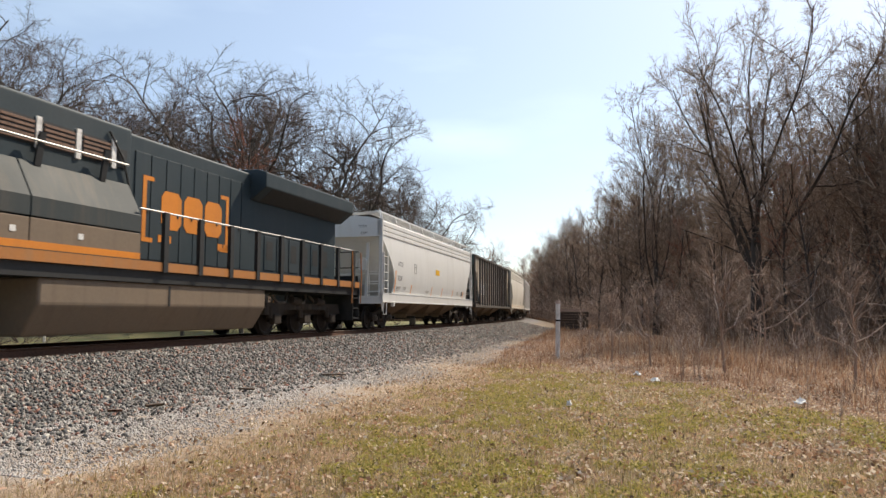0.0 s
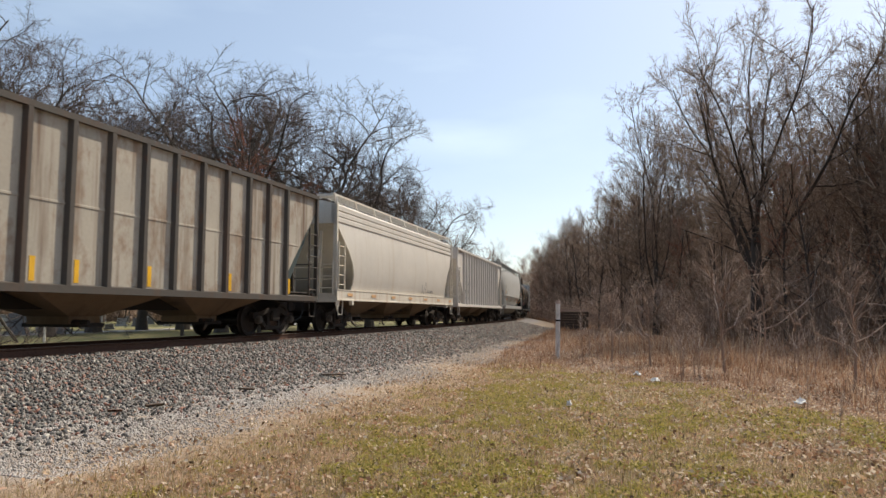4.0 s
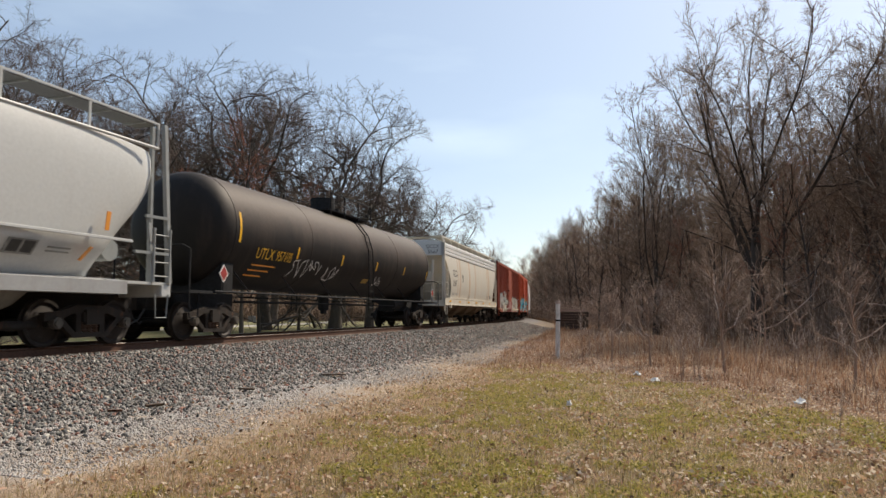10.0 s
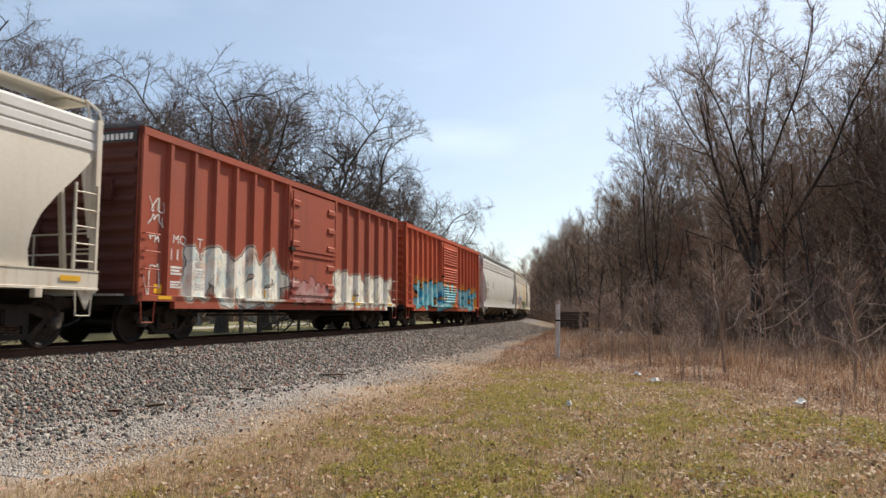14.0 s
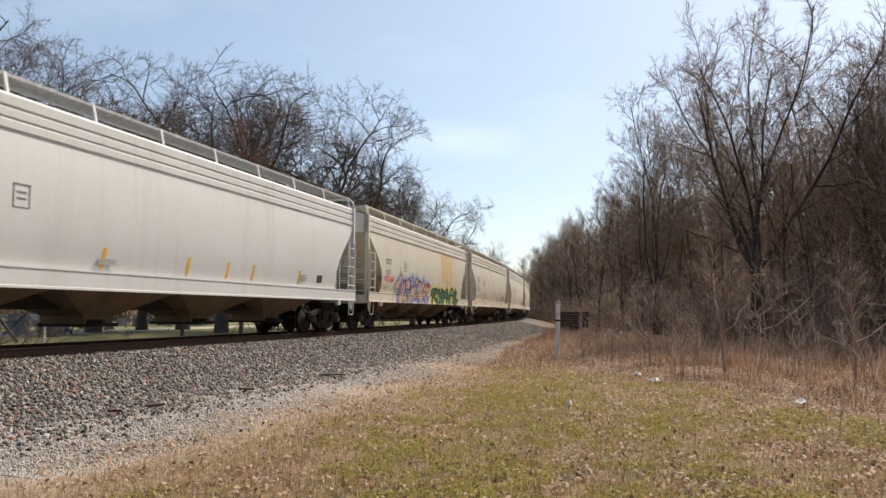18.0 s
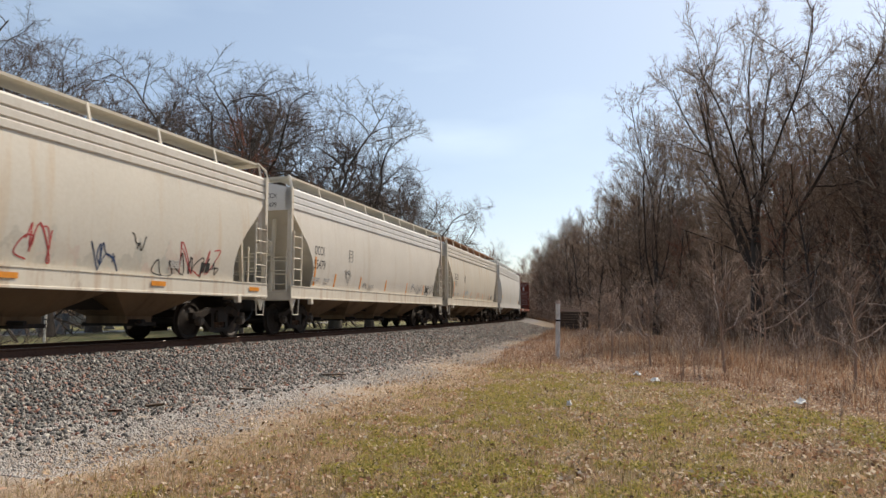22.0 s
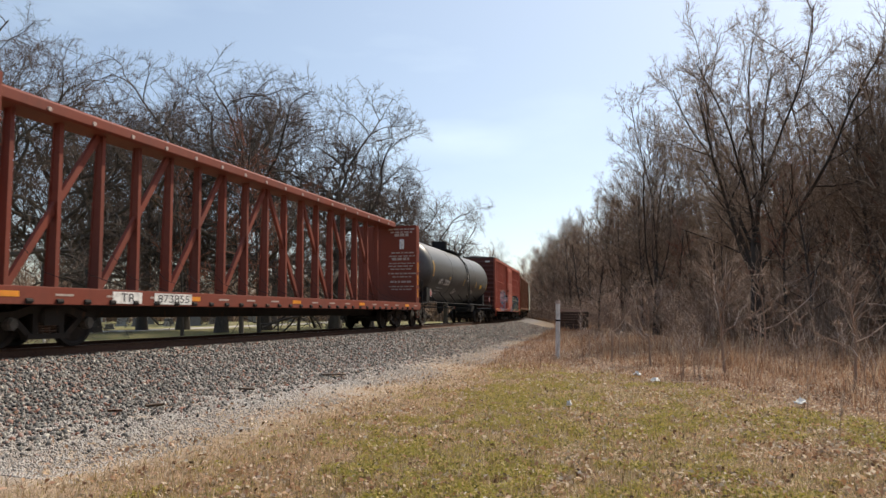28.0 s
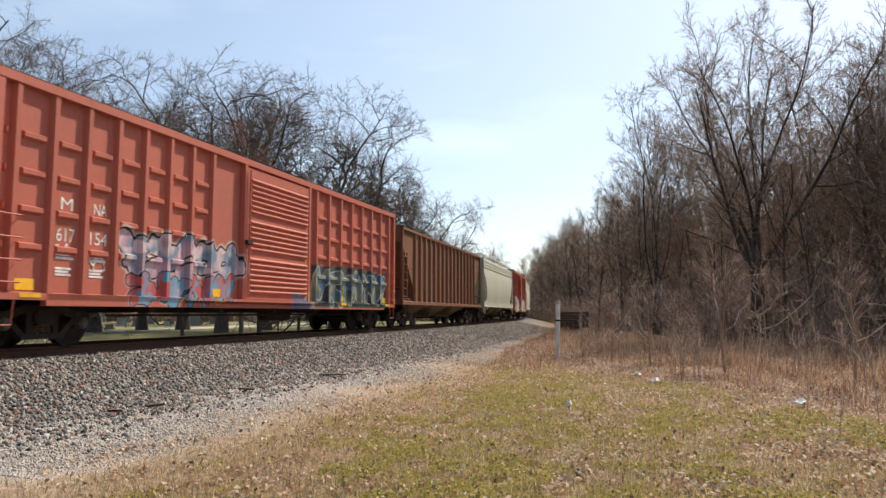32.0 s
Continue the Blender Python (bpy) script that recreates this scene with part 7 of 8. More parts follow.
boxcar(398.4, 414.2, "brown boxcar far back in the train", OXIDE, OXIDE, DARKROOF, 4.66, 0.95, (7, 6), (0.45, 0.62), True)
covered_hopper(415.4, 432.0, "grey covered hopper far back in the train", SAGE, SAGE, SAGE, 3)
covered_hopper(433.2, 450.0, "cream covered hopper far back in the train", CREAM, CREAM_SILL, CREAM, 3)
# ---- trees ----
def polylines(rng, start, way, length, n, wander, up):
    pts, d = [start], way
    for i in range(n - 1):
        d = d + rng.normal(0, wander, d.shape)
        d[:, 2] += up
        d /= np.linalg.norm(d, axis=1, keepdims=True)
        pts.append(pts[-1] + d * (length / (n - 1))[:, None])
    return np.stack(pts, 1)


def tubes(P, r0, r1, sides):
    """Tapered tubes round polylines P (branches, points, 3): vertices and quads."""
    B, n, _ = P.shape
    T = np.gradient(P, axis=1)
    T /= np.linalg.norm(T, axis=2, keepdims=True) + 1e-9
    ref = np.array([0.31, 0.77, 0.12])
    U = np.cross(T, ref)
    U /= np.linalg.norm(U, axis=2, keepdims=True) + 1e-9
    W = np.cross(T, U)
    rad = r0[:, None] + (r1 - r0)[:, None] * np.linspace(0, 1, n)[None]
    ang = np.arange(sides) * 2 * math.pi / sides
    V = P[:, :, None] + rad[:, :, None, None] * (np.cos(ang)[None, None, :, None] * U[:, :, None] + np.sin(ang)[None, None, :, None] * W[:, :, None])
    i, k = np.arange(n - 1)[:, None], np.arange(sides)[None]
    kk = (k + 1) % sides
    quad = np.stack([i * sides + k, i * sides + kk, (i + 1) * sides + kk, (i + 1) * sides + k], -1).reshape(-1, 4)
    F = (quad[None] + (np.arange(B) * n * sides)[:, None, None]).reshape(-1)
    return V.reshape(-1, 3), F


def sprout(rng, P, r0, length, count, lo, hi, angle, spread, ratio, taper):
    """Where and how the next branches leave: start, way, length, radius."""
    B, n, _ = P.shape
    b = np.repeat(np.arange(B), count)
    t = rng.uniform(lo, hi, len(b))
    f = t * (n - 1)
    i = np.minimum(f.astype(int), n - 2)
    w = (f - i)[:, None]
    start = P[b, i] * (1 - w) + P[b, i + 1] * w
    tan = P[b, i + 1] - P[b, i]
    tan /= np.linalg.norm(tan, axis=1, keepdims=True)
    side = np.cross(tan, rng.normal(0, 1, tan.shape))
    side /= np.linalg.norm(side, axis=1, keepdims=True) + 1e-9
    a = np.radians(rng.normal(angle, spread, len(b)))[:, None]
    way = tan * np.cos(a) + side * np.sin(a)
    ln = length[b] * ratio * rng.uniform(0.6, 1.25, len(b)) * (1.15 - 0.55 * t)
    return start, way, ln, r0[b] * (1 - 0.82 * t) * taper


def spikes(start, tip, r):
    """Twigs: slim three-sided points."""
    d = tip - start
    u = np.cross(d, np.array([0.31, 0.77, 0.12]))
    u /= np.linalg.norm(u, axis=1, keepdims=True) + 1e-9
    w = np.cross(d, u)
    w /= np.linalg.norm(w, axis=1, keepdims=True) + 1e-9
    r = r[:, None]
    V = np.stack([start + u * r, start + (-0.5 * u + 0.87 * w) * r, start + (-0.5 * u - 0.87 * w) * r, tip], 1)
    tri = np.array([(0, 1, 3), (1, 2, 3), (2, 0, 3)])
    F = (tri[None] + 4 * np.arange(len(start))[:, None, None]).reshape(-1)
    return V.reshape(-1, 3), F


def shoots(rng, P, r0, tip, length, count, lo, hi, angles, spread, ratio, thin, fall):
    """Where and how the next branches leave, spread evenly along and round each parent: start, way, length, radius."""
    B, n, _ = P.shape
    b, j = np.repeat(np.arange(B), count), np.tile(np.arange(count), B)
    rel = (j + rng.random(len(b))) / count
    t = lo + (hi - lo) * rel
    f = t * (n - 1)
    i = np.minimum(f.astype(int), n - 2)
    w = (f - i)[:, None]
    start = P[b, i] * (1 - w) + P[b, i + 1] * w
    tan = P[b, i + 1] - P[b, i]
    tan /= np.linalg.norm(tan, axis=1, keepdims=True)
    u = np.cross(tan, np.array([0.83, 0.11, 0.27]))
    u /= np.linalg.norm(u, axis=1, keepdims=True) + 1e-9
    v = np.cross(tan, u)
    az = (j * 2.4 + np.repeat(rng.random(B) * 6.283, count) + rng.normal(0, 0.45, len(b)))[:, None]
    a = np.radians(angles[0] + (angles[1] - angles[0]) * rel + rng.normal(0, spread, len(b)))[:, None]
    way = tan * np.cos(a) + (u * np.cos(az) + v * np.sin(az)) * np.sin(a)
    ln = length[b] * ratio * rng.uniform(0.72, 1.18, len(b)) * (1.1 - fall * rel)
    return start, way, ln, r0[b] * (1 - (1 - tip) * t) * thin


def rounded(Q, H, dome):
    """Draws what grows out of a crown's round outline back towards it."""
    if not dome:
        return Q
    mid, high, wide = (k * H for k in dome)
    v = np.stack([Q[..., 0] / wide, Q[..., 1] / wide, (Q[..., 2] - mid) / high], -1)
    far = np.linalg.norm(v, axis=-1)
    pull = np.where(far > 1, (1 + 0.60 * (far - 1)) / np.maximum(far, 1e-6), 1.0)
    w = np.clip((Q[..., 2] / H - 0.25) / 0.2, 0, 1)
    pull = (1 + (pull - 1) * w)[..., None]
    return np.array([0, 0, mid]) + (Q - np.array([0, 0, mid])) * pull


def branch_tree(name, seed, H, r, trunk, levels, twig, mats, wood=1, flare=True, dome=None):
    """A bare tree, H high. trunk: part of H, points, wander. levels: count, from, to, angles, spread, length ratio, points, wander, upward turn, radius ratio, shortening, least radius.
    twig: count, length, radius of the last points. wood: levels that belong to the trunk."""
    rng = np.random.default_rng(seed)
    L, rad, tip = np.array([trunk[0] * H]), np.array([r]), 0.45
    P = polylines(rng, np.array([[0, 0, -0.015 * H]]), np.array([[0, 0, 1.0]]), L, trunk[1], trunk[2], 0.12)
    runs = [(P, rad, rad * tip, 9 if r > 0.2 else 5, True)]
    if flare:
        runs.append((P[:, :2], rad * 1.35, rad * 1.0, 9, True))
    for k, (count, lo, hi, angles, spread, ratio, n, wander, up, thin, fall, least) in enumerate(levels):
        s, w, L, rad = shoots(rng, P, rad, tip, L, count, lo, hi, angles, spread, ratio, thin, fall)
        tip = 0.22 if k == 0 else 0.30
        P = polylines(rng, s, w, L, n, wander, up)
        rad = np.maximum(rad, least)
        runs.append((P, rad, np.maximum(rad * tip, least * 0.7), (6, 5, 3, 3, 3)[k], k < wood))
    m, ln, rr = twig
    s, w, l2, _ = shoots(rng, P, rad, tip, np.full(len(P), ln), m, 0.12, 1.0, (48, 30), 14, 1.0, 1.0, 0.3)
    w[:, 2] += 0.12
    tipp = s + w / np.linalg.norm(w, axis=1, keepdims=True) * l2[:, None]
    grow = H / np.percentile(tipp[:, 2], 99.3 if dome else 99.93)
    sets = {True: [], False: []}
    for Q, a, b, sides, stem in runs:
        sets[stem].append((*tubes(rounded(Q * grow, H, dome), a, b, sides), 4))
    sets[False].append((*spikes(rounded(s * grow, H, dome), rounded(tipp * grow, H, dome), np.full(len(s), rr)), 3))
    return [mixed_mesh(name + "_trunk", sets[True], mats[0]), mixed_mesh(name + "_crown", sets[False], mats[1])]


def mixed_mesh(name, pieces, mat):
    """One mesh of pieces (vertices, flat faces, corners)."""
    V, F, off = [], [], 0
    for v, f, k in pieces:
        f = f.reshape(-1, k) + off
        if k == 4:
            f = np.concatenate([f[:, [0, 1, 2]], f[:, [0, 2, 3]]])
        V.append(v), F.append(f)
        off += len(v)
    me = raw_mesh(name, np.concatenate(V), np.concatenate(F).reshape(-1), 3, mat)
    me.shade_smooth()
    return me


def plant(name, meshes, x, y, turn, scale, label, category, group):
    ob = thing(name, Matrix.Translation((x, y, lie(x, y))) @ Matrix.Rotation(turn, 4, "Z") @ Matrix.Scale(scale, 4), label, category, group)
    part("trunk", meshes[0], None, ob)
    part("crown", meshes[1], None, ob)
    return ob


rnd = random.Random(11)
OAK = (M_OAK, M_TWIG)
oaks = [branch_tree("oak", 20 + i, 21, (0.50, 0.44, 0.55, 0.47)[i], ((0.42, 0.34, 0.46, 0.38)[i], 9, 0.06), [
    ((10, 9, 11, 10)[i], (0.42, 0.38, 0.45, 0.36)[i], 1.0, (84, 20), 8, (0.92, 1.05, 0.88, 0.98)[i], 12, 0.19, 0.04, 0.62, 0.25, 0.06),
    (9, 0.20, 1.0, (62, 44), 13, 0.38, 8, 0.24, 0.025, 0.72, 0.15, 0.034),
    (6, 0.20, 1.0, (58, 42), 14, 0.52, 5, 0.24, 0.025, 0.70, 0.15, 0.020),
    (5, 0.15, 1.0, (58, 36), 15, 0.58, 3, 0.24, 0.03, 0.65, 0.30, 0.0125)], (6, 0.52, 0.0085), OAK, 3, True, (0.60, 0.40, (0.38, 0.44, 0.36, 0.42)[i])) for i in range(4)]
ASH = (M_WOOD, M_WTWIG)
talls = [branch_tree("tall", 40 + i, 20, (0.46, 0.25, 0.28)[i], ((0.30, 0.30, 0.42)[i], 7, 0.03), [
    ((8, 5, 7)[i], 0.45, 1.0, ((33, 6), (24, 6), (30, 7))[i], 4, (2.0, 2.0, 1.45)[i], 11, 0.075, 0.045, (0.40, 0.36, 0.36)[i], 0.10, 0.045),
    (13, 0.10, 1.0, (50, 26), 10, 0.27, 6, 0.13, 0.045, 0.45, 0.22, 0.020),
    (8, 0.12, 1.0, (46, 30), 11, 0.48, 4, 0.13, 0.04, 0.55, 0.35, 0.012),
    (5, 0.15, 1.0, (44, 30), 12, 0.52, 3, 0.13, 0.04, 0.6, 0.30, 0.009)], (5, 0.45, 0.0072), ASH, 2, True, (0.62, 0.38, (0.33, 0.16, 0.22)[i])) for i in range(3)]
slims = [branch_tree("slim", 60 + i, 16, 0.13, (0.86, 9, 0.045), [
    (20, 0.16, 1.0, (62, 24), 10, 0.42, 7, 0.14, 0.05, 0.42, 0.50, 0.020),
    (7, 0.15, 1.0, (50, 30), 12, 0.48, 4, 0.16, 0.04, 0.55, 0.35, 0.0135),
    (4, 0.15, 1.0, (46, 30), 12, 0.55, 3, 0.16, 0.03, 0.6, 0.35, 0.009)], (5, 0.5, 0.0072), ASH) for i in range(4)]
reds = [branch_tree("red", 80, 14, 0.12, (0.85, 8, 0.04), [
    (16, 0.2, 1.0, (55, 26), 10, 0.36, 6, 0.14, 0.06, 0.45, 0.55, 0.016),
    (7, 0.15, 1.0, (48, 30), 12, 0.50, 4, 0.15, 0.05, 0.55, 0.40, 0.010)], (9, 0.5, 0.010), (M_WOOD, M_REDTWIG))]
BUSH = (M_SHRUB, M_SHRUB)
bushes = [branch_tree("bush", 90 + i, 3.6, 0.05, (0.10, 3, 0.03), [
    (9, 0.2, 1.0, (58, 8), 10, 9.0, 7, 0.13, -0.015, 0.42, 0.15, 0.012),
    (7, 0.15, 1.0, (52, 30), 14, 0.36, 4, 0.16, -0.01, 0.55, 0.35, 0.007),
    (3, 0.15, 1.0, (48, 30), 14, 0.45, 2, 0.16, 0.0, 0.6, 0.35, 0.0055)], (4, 0.34, 0.004), BUSH, 1, False) for i in range(3)]
saplings = [branch_tree("sapling", 93 + i, 4.2, 0.045, (0.55, 7, 0.05), [
    (9, 0.45, 1.0, (72, 18), 12, 0.75, 6, 0.16, 0.03, 0.6, 0.45, 0.012),
    (6, 0.2, 1.0, (56, 34), 14, 0.48, 4, 0.18, 0.02, 0.6, 0.35, 0.007)], (7, 0.38, 0.004), BUSH, 0, False) for i in range(2)]
weeds = [branch_tree("weed", 95 + i, 1.2, 0.008, (0.8, 6, 0.05), [
    (6, 0.3, 1.0, (45, 22), 10, 0.35, 4, 0.14, 0.05, 0.7, 0.4, 0.0035)], (6, 0.16, 0.0028), BUSH, 0, False) for i in range(3)]

# bare oaks of the burial ground, inside the curve: bearing, distance, height, shape, turn
for b, d, h, i, turn in [(-51.5, 46, 18.5, 1, 0.4), (-47.5, 52, 18.3, 0, 2.1), (-44.6, 62, 20.5, 2, 1.0), (-41.4, 70, 21.0, 3, 3.9), (-38.6, 70, 21.5, 2, 4.3), (-35.8, 58, 21.8, 3, 0.3), (-32.4, 66, 23.6, 1, 2.6), (-27.2, 64, 23.2, 0, 4.6), (-24.4, 78, 18.8, 2, 5.0), (-21.0, 86, 17.2, 1, 4.2), (-18.3, 104, 16.0, 3, 2.2), (-38.5, 104, 23, 0, 5.5), (-32.0, 98, 23, 2, 3.1), (-45.5, 96, 24, 1, 1.8), (-15.9, 140, 14.6, 0, 0.9), (-26.5, 112, 17, 3, 3.3)]:
    x, y = spot(b, d)
    plant("oak_tree", oaks[i], x, y, turn, h / 21, "tall bare oak with a gnarled spreading crown", "tree", "bare oaks beyond the track")
for b, d, h in ((-34.3, 50, 16.0), (-33.0, 54, 14.0), (-38.6, 51, 12), (-30.0, 58, 13)):
    x, y = spot(b, d)
    plant("budding_tree", reds[0], x, y, b, h / 14, "slender tree with reddish spring buds", "tree", "bare oaks beyond the track")

# the wood outside the curve
for b, d, h, kind, i, turn in [(5.4, 39, 18.9, "t", 0, 3.9), (-1.9, 54, 18.6, "t", 1, 1.0), (0.6, 60, 18.8, "t", 1, 3.0), (2.4, 60, 17.6, "t", 2, 2.0), (10.2, 46, 18.0, "t", 1, 3.0), (13.4, 41, 16.4, "t", 1, 4.4), (11.6, 54, 16.4, "t", 2, 2.9), (15.8, 38, 15.0, "t", 2, 5.2), (8.2, 60, 16.5, "t", 2, 0.2), (-4.4, 62, 14.4, "t", 1, 4.0), (-6.2, 66, 13.2, "s", 2, 1.0), (-7.4, 84, 13.8, "s", 3, 2.0), (-3.0, 58, 14.0, "s", 0, 2.0)]:
    x, y = spot(b, d)
    src = (talls if kind == "t" else slims)[i]
    plant("woodland_tree", src, x, y, turn, h / (20 if kind == "t" else 16), "tall bare woodland tree with ascending limbs", "tree", "woodland trees")


def wood_edge(s):
    """Distance of the wood's edge from the track's middle."""
    return float(np.interp(s, [20, 36, 55, 75, 100, 130, 170, 400], [22, 17, 13.5, 11.5, 8.5, 7.2, 7.0, 8]))


for k in range(104):
    s = 34 + 36 * rnd.random() if k < 38 else 62 + 110 * rnd.random()
    edge = wood_edge(s)
    q = edge + (26 if k < 38 else 14) * rnd.random() ** 1.2
    p = on_track(s, q)
    src, base = rnd.choice([(slims[k % 4], 16), (slims[(k + 1) % 4], 16), (slims[(k + 3) % 4], 16), (slims[(k + 2) % 4], 16), (reds[0], 14)])
    h = rnd.uniform(10.5, 14) * (0.75 if q < edge + 4 else 1.0) if s < 62 else rnd.uniform(13, 15.5) + 3.5 * min(1, (s - 62) / 45)
    plant("woodland_tree", src, p.x, p.y, rnd.random() * 6.28, h / base, "bare slender tree in a dense wood", "tree", "woodland trees")
for k in range(110):
    s = 38 + 105 * rnd.random() ** 1.25
    q = wood_edge(s) - 3.2 + rnd.random() * 9
    p = on_track(s, q)
    plant("shrub", bushes[k % 3], p.x, p.y, rnd.random() * 6.28, rnd.uniform(0.75, 1.5), "leafless grey-brown shrub with many fine twigs", "shrub", "woodland shrubs")


def far_wood():
    """The depth of the wood behind its edge, the woods beyond the burial ground, and an added unseen belt: many plain
    bare trees, joined.
    """
    rng = np.random.default_rng(3)
    pieces = []

    def bare_tree(x, y, H, fine, many):
        P = polylines(rng, np.array([[x, y, -0.1]]), np.array([[0, 0, 1.0]]), np.array([H * 0.9]), 5, 0.05, 0.05)
        r, ln = np.array([H * 0.008]), np.array([H * 0.9])
        pieces.append((*tubes(P, r, r * 0.3, 4), 4))
        s, w, ln, r = sprout(rng, P, r, ln, many, 0.08, 1.0, 45, 14, 0.30, 0.5)
        w[:, 2] += 0.2
        P = polylines(rng, s, w / np.linalg.norm(w, axis=1, keepdims=True), ln, 3, 0.2, 0.05)
        pieces.append((*tubes(P, np.full(len(s), fine * 1.3), np.full(len(s), fine * 0.7), 3), 4))
        s, w, ln, r = sprout(rng, P, r, ln, 10, 0.1, 1.0, 44, 18, 0.55, 0.5)
        pieces.append((*spikes(s, s + w * ln[:, None], np.full(len(s), fine)), 3))
    for k in range(560):
        deep = k % 4 == 0
        s = 34 + (150 if not deep else 330) * rng.random() ** 1.1
        q = wood_edge(s) + (5 + 30 * rng.random() if not deep else 25 + 70 * rng.random())
        p = on_track(s, q)
        bare_tree(p.x, p.y, rng.uniform(10, 14) if s < 62 else rng.uniform(13, 17.5), 0.022 + 0.00008 * s, 18)
    for k in range(190):
        s = 160 + 200 * rng.random()
        p = on_track(s, 8.0 + 16 * rng.random())
        bare_tree(p.x, p.y, rng.uniform(12, 18.5), 0.045, 18)
    for k in range(290):
        x, y = spot(rng.uniform(-62, -14), rng.uniform(118, 230))
        bare_tree(x, y, rng.uniform(9, 16), 0.036, 18)
    # unseen trees added behind the tripod, to keep sky light off the cars' ends
    for k in range(240):
        x, y = spot(rng.uniform(48, 235), rng.uniform(24, 62))
        if q_of(x, y) > 14:
            bare_tree(x, y, rng.uniform(14, 20), 0.06, 18)
    # low thicket under the trees
    for k in range(660):
        if k < 400:
            s = 32 + 150 * rng.random() ** 1.2
            p = on_track(s, wood_edge(s) + 0.5 + 26 * rng.random() ** 1.3)
            n, hi, thick = 24, 4.5, 0.016
        elif k < 450:
            s = 150 + 200 * rng.random()
            p, n, hi, thick = on_track(s, 7.5 + 8 * rng.random()), 40, 6.0, 0.05
        else:
            x, y = spot(rng.uniform(-64, -13), rng.uniform(128, 175))
            p, n, hi, thick = Vector((x, y, 0)), 46, 9.0, 0.07
        wide = 0.5 if k < 400 else 1.8
        st = np.stack([p.x + rng.normal(0, wide, n), p.y + rng.normal(0, wide, n), np.full(n, -0.05)], -1)
        w = np.stack([rng.normal(0, 0.4, n), rng.normal(0, 0.4, n), np.ones(n)], -1)
        w /= np.linalg.norm(w, axis=1, keepdims=True)
        P = polylines(rng, st, w, rng.uniform(1.5, hi, n), 3, 0.15, 0.0)
        pieces.append((*tubes(P, np.full(n, thick), np.full(n, thick * 0.6), 3), 4))
        s, w, ln, r = sprout(rng, P, np.full(n, thick), np.full(n, hi * 0.6), 4, 0.2, 1.0, 45, 18, 0.4, 0.5)
        pieces.append((*spikes(s, s + w * ln[:, None], np.full(len(s), thick * 0.7)), 3))
    ob = new("far_woods", mixed_mesh("far_woods", pieces, M_WTWIG))
    tagged(ob, "deep bare deciduous wood in the distance, with added unseen trees behind the tripod", "woods", kind="stuff")


far_wood()
# ---- grass, leaves, small things ----
def blades(name, rng, count, lo, hi, width, place, label, material, lean=0.5, bend=False, rise=None):
    """Loose blades or stalks; place(rng, n) gives x, y."""
    x, y = place(rng, count)
    n = len(x)
    z = np.array([lie(a, b) for a, b in zip(x, y)])
    h = rng.uniform(lo, hi, n)
    if bend:
        h *= np.clip(0.75 + 1.1 * np.array([noise.noise((a * 0.9, b * 0.9, 11.0)) + 0.5 * noise.noise((a * 2.7, b * 2.7, 4.0)) for a, b in zip(x, y)]), 0.3, 1.7)
    if rise:
        h *= rise(x, y)
    a = rng.random(n) * 6.283
    ux, uy = np.cos(a) * width / 2, np.sin(a) * width / 2
    la = rng.random(n) * 6.283
    ll = np.sin(np.clip(np.abs(rng.normal(0, lean, n)), 0, 1.45)) * h
    tx, ty = x + np.cos(la) * ll, y + np.sin(la) * ll
    hz = np.sqrt(np.maximum(h * h - ll * ll, (0.15 * h) ** 2))
    if not bend:
        V = np.stack([np.stack([x - ux, y - uy, z - 0.01], -1), np.stack([x + ux, y + uy, z - 0.01], -1), np.stack([tx, ty, z + hz], -1)], 1).reshape(-1, 3)
        me = raw_mesh(name, V, np.arange(3 * n), 3, material)
    else:
        mx, my, mz = x + np.cos(la) * ll * 0.35, y + np.sin(la) * ll * 0.35, z + hz * 0.62
        V = np.stack([np.stack([x - ux, y - uy, z - 0.01], -1), np.stack([x + ux, y + uy, z - 0.01], -1), np.stack([mx + ux * 0.8, my + uy * 0.8, mz], -1), np.stack([mx - ux * 0.8, my - uy * 0.8, mz], -1), np.stack([tx + ux * 0.3, ty + uy * 0.3, z + hz], -1), np.stack([tx - ux * 0.3, ty - uy * 0.3, z + hz], -1)], 1).reshape(-1, 3)
        F = (np.array([[0, 1, 2, 3], [3, 2, 4, 5]])[None] + 6 * np.arange(n)[:, None, None]).reshape(-1)
        me = raw_mesh(name, V, F, 4, material)
    return tagged(new(name, me), label, "grass", kind="stuff")


def fan(rng, n, b0, b1, d0, d1, power):
    b = np.radians(rng.uniform(b0, b1, n))
    d = d0 + (d1 - d0) * rng.random(n) ** power
    return d * np.sin(b), d * np.cos(b)


def q_all(x, y):
    return np.hypot(x - CX, y) - R


def lawn_place(green, ragged=0.0):
    def place(rng, n):
        x, y = fan(rng, n, -62, 26, 4.0, 27, 1.3)
        v = green_at(x, y) + rng.normal(0, 1, n) * ragged
        edge = 15.5 - 1.45 * x + rng.normal(0, 0.8, n)
        keep = (q_all(x, y) > 7.1 + 0.9 * v + rng.normal(0, 0.4, n)) & (y < edge) & ((v > 0.05 + 0.25 * np.maximum(0, 9.3 - q_all(x, y))) if green else (v < 0.26 + 0.3 * np.maximum(0, 9.6 - q_all(x, y))))
        return x[keep], y[keep]
    return place


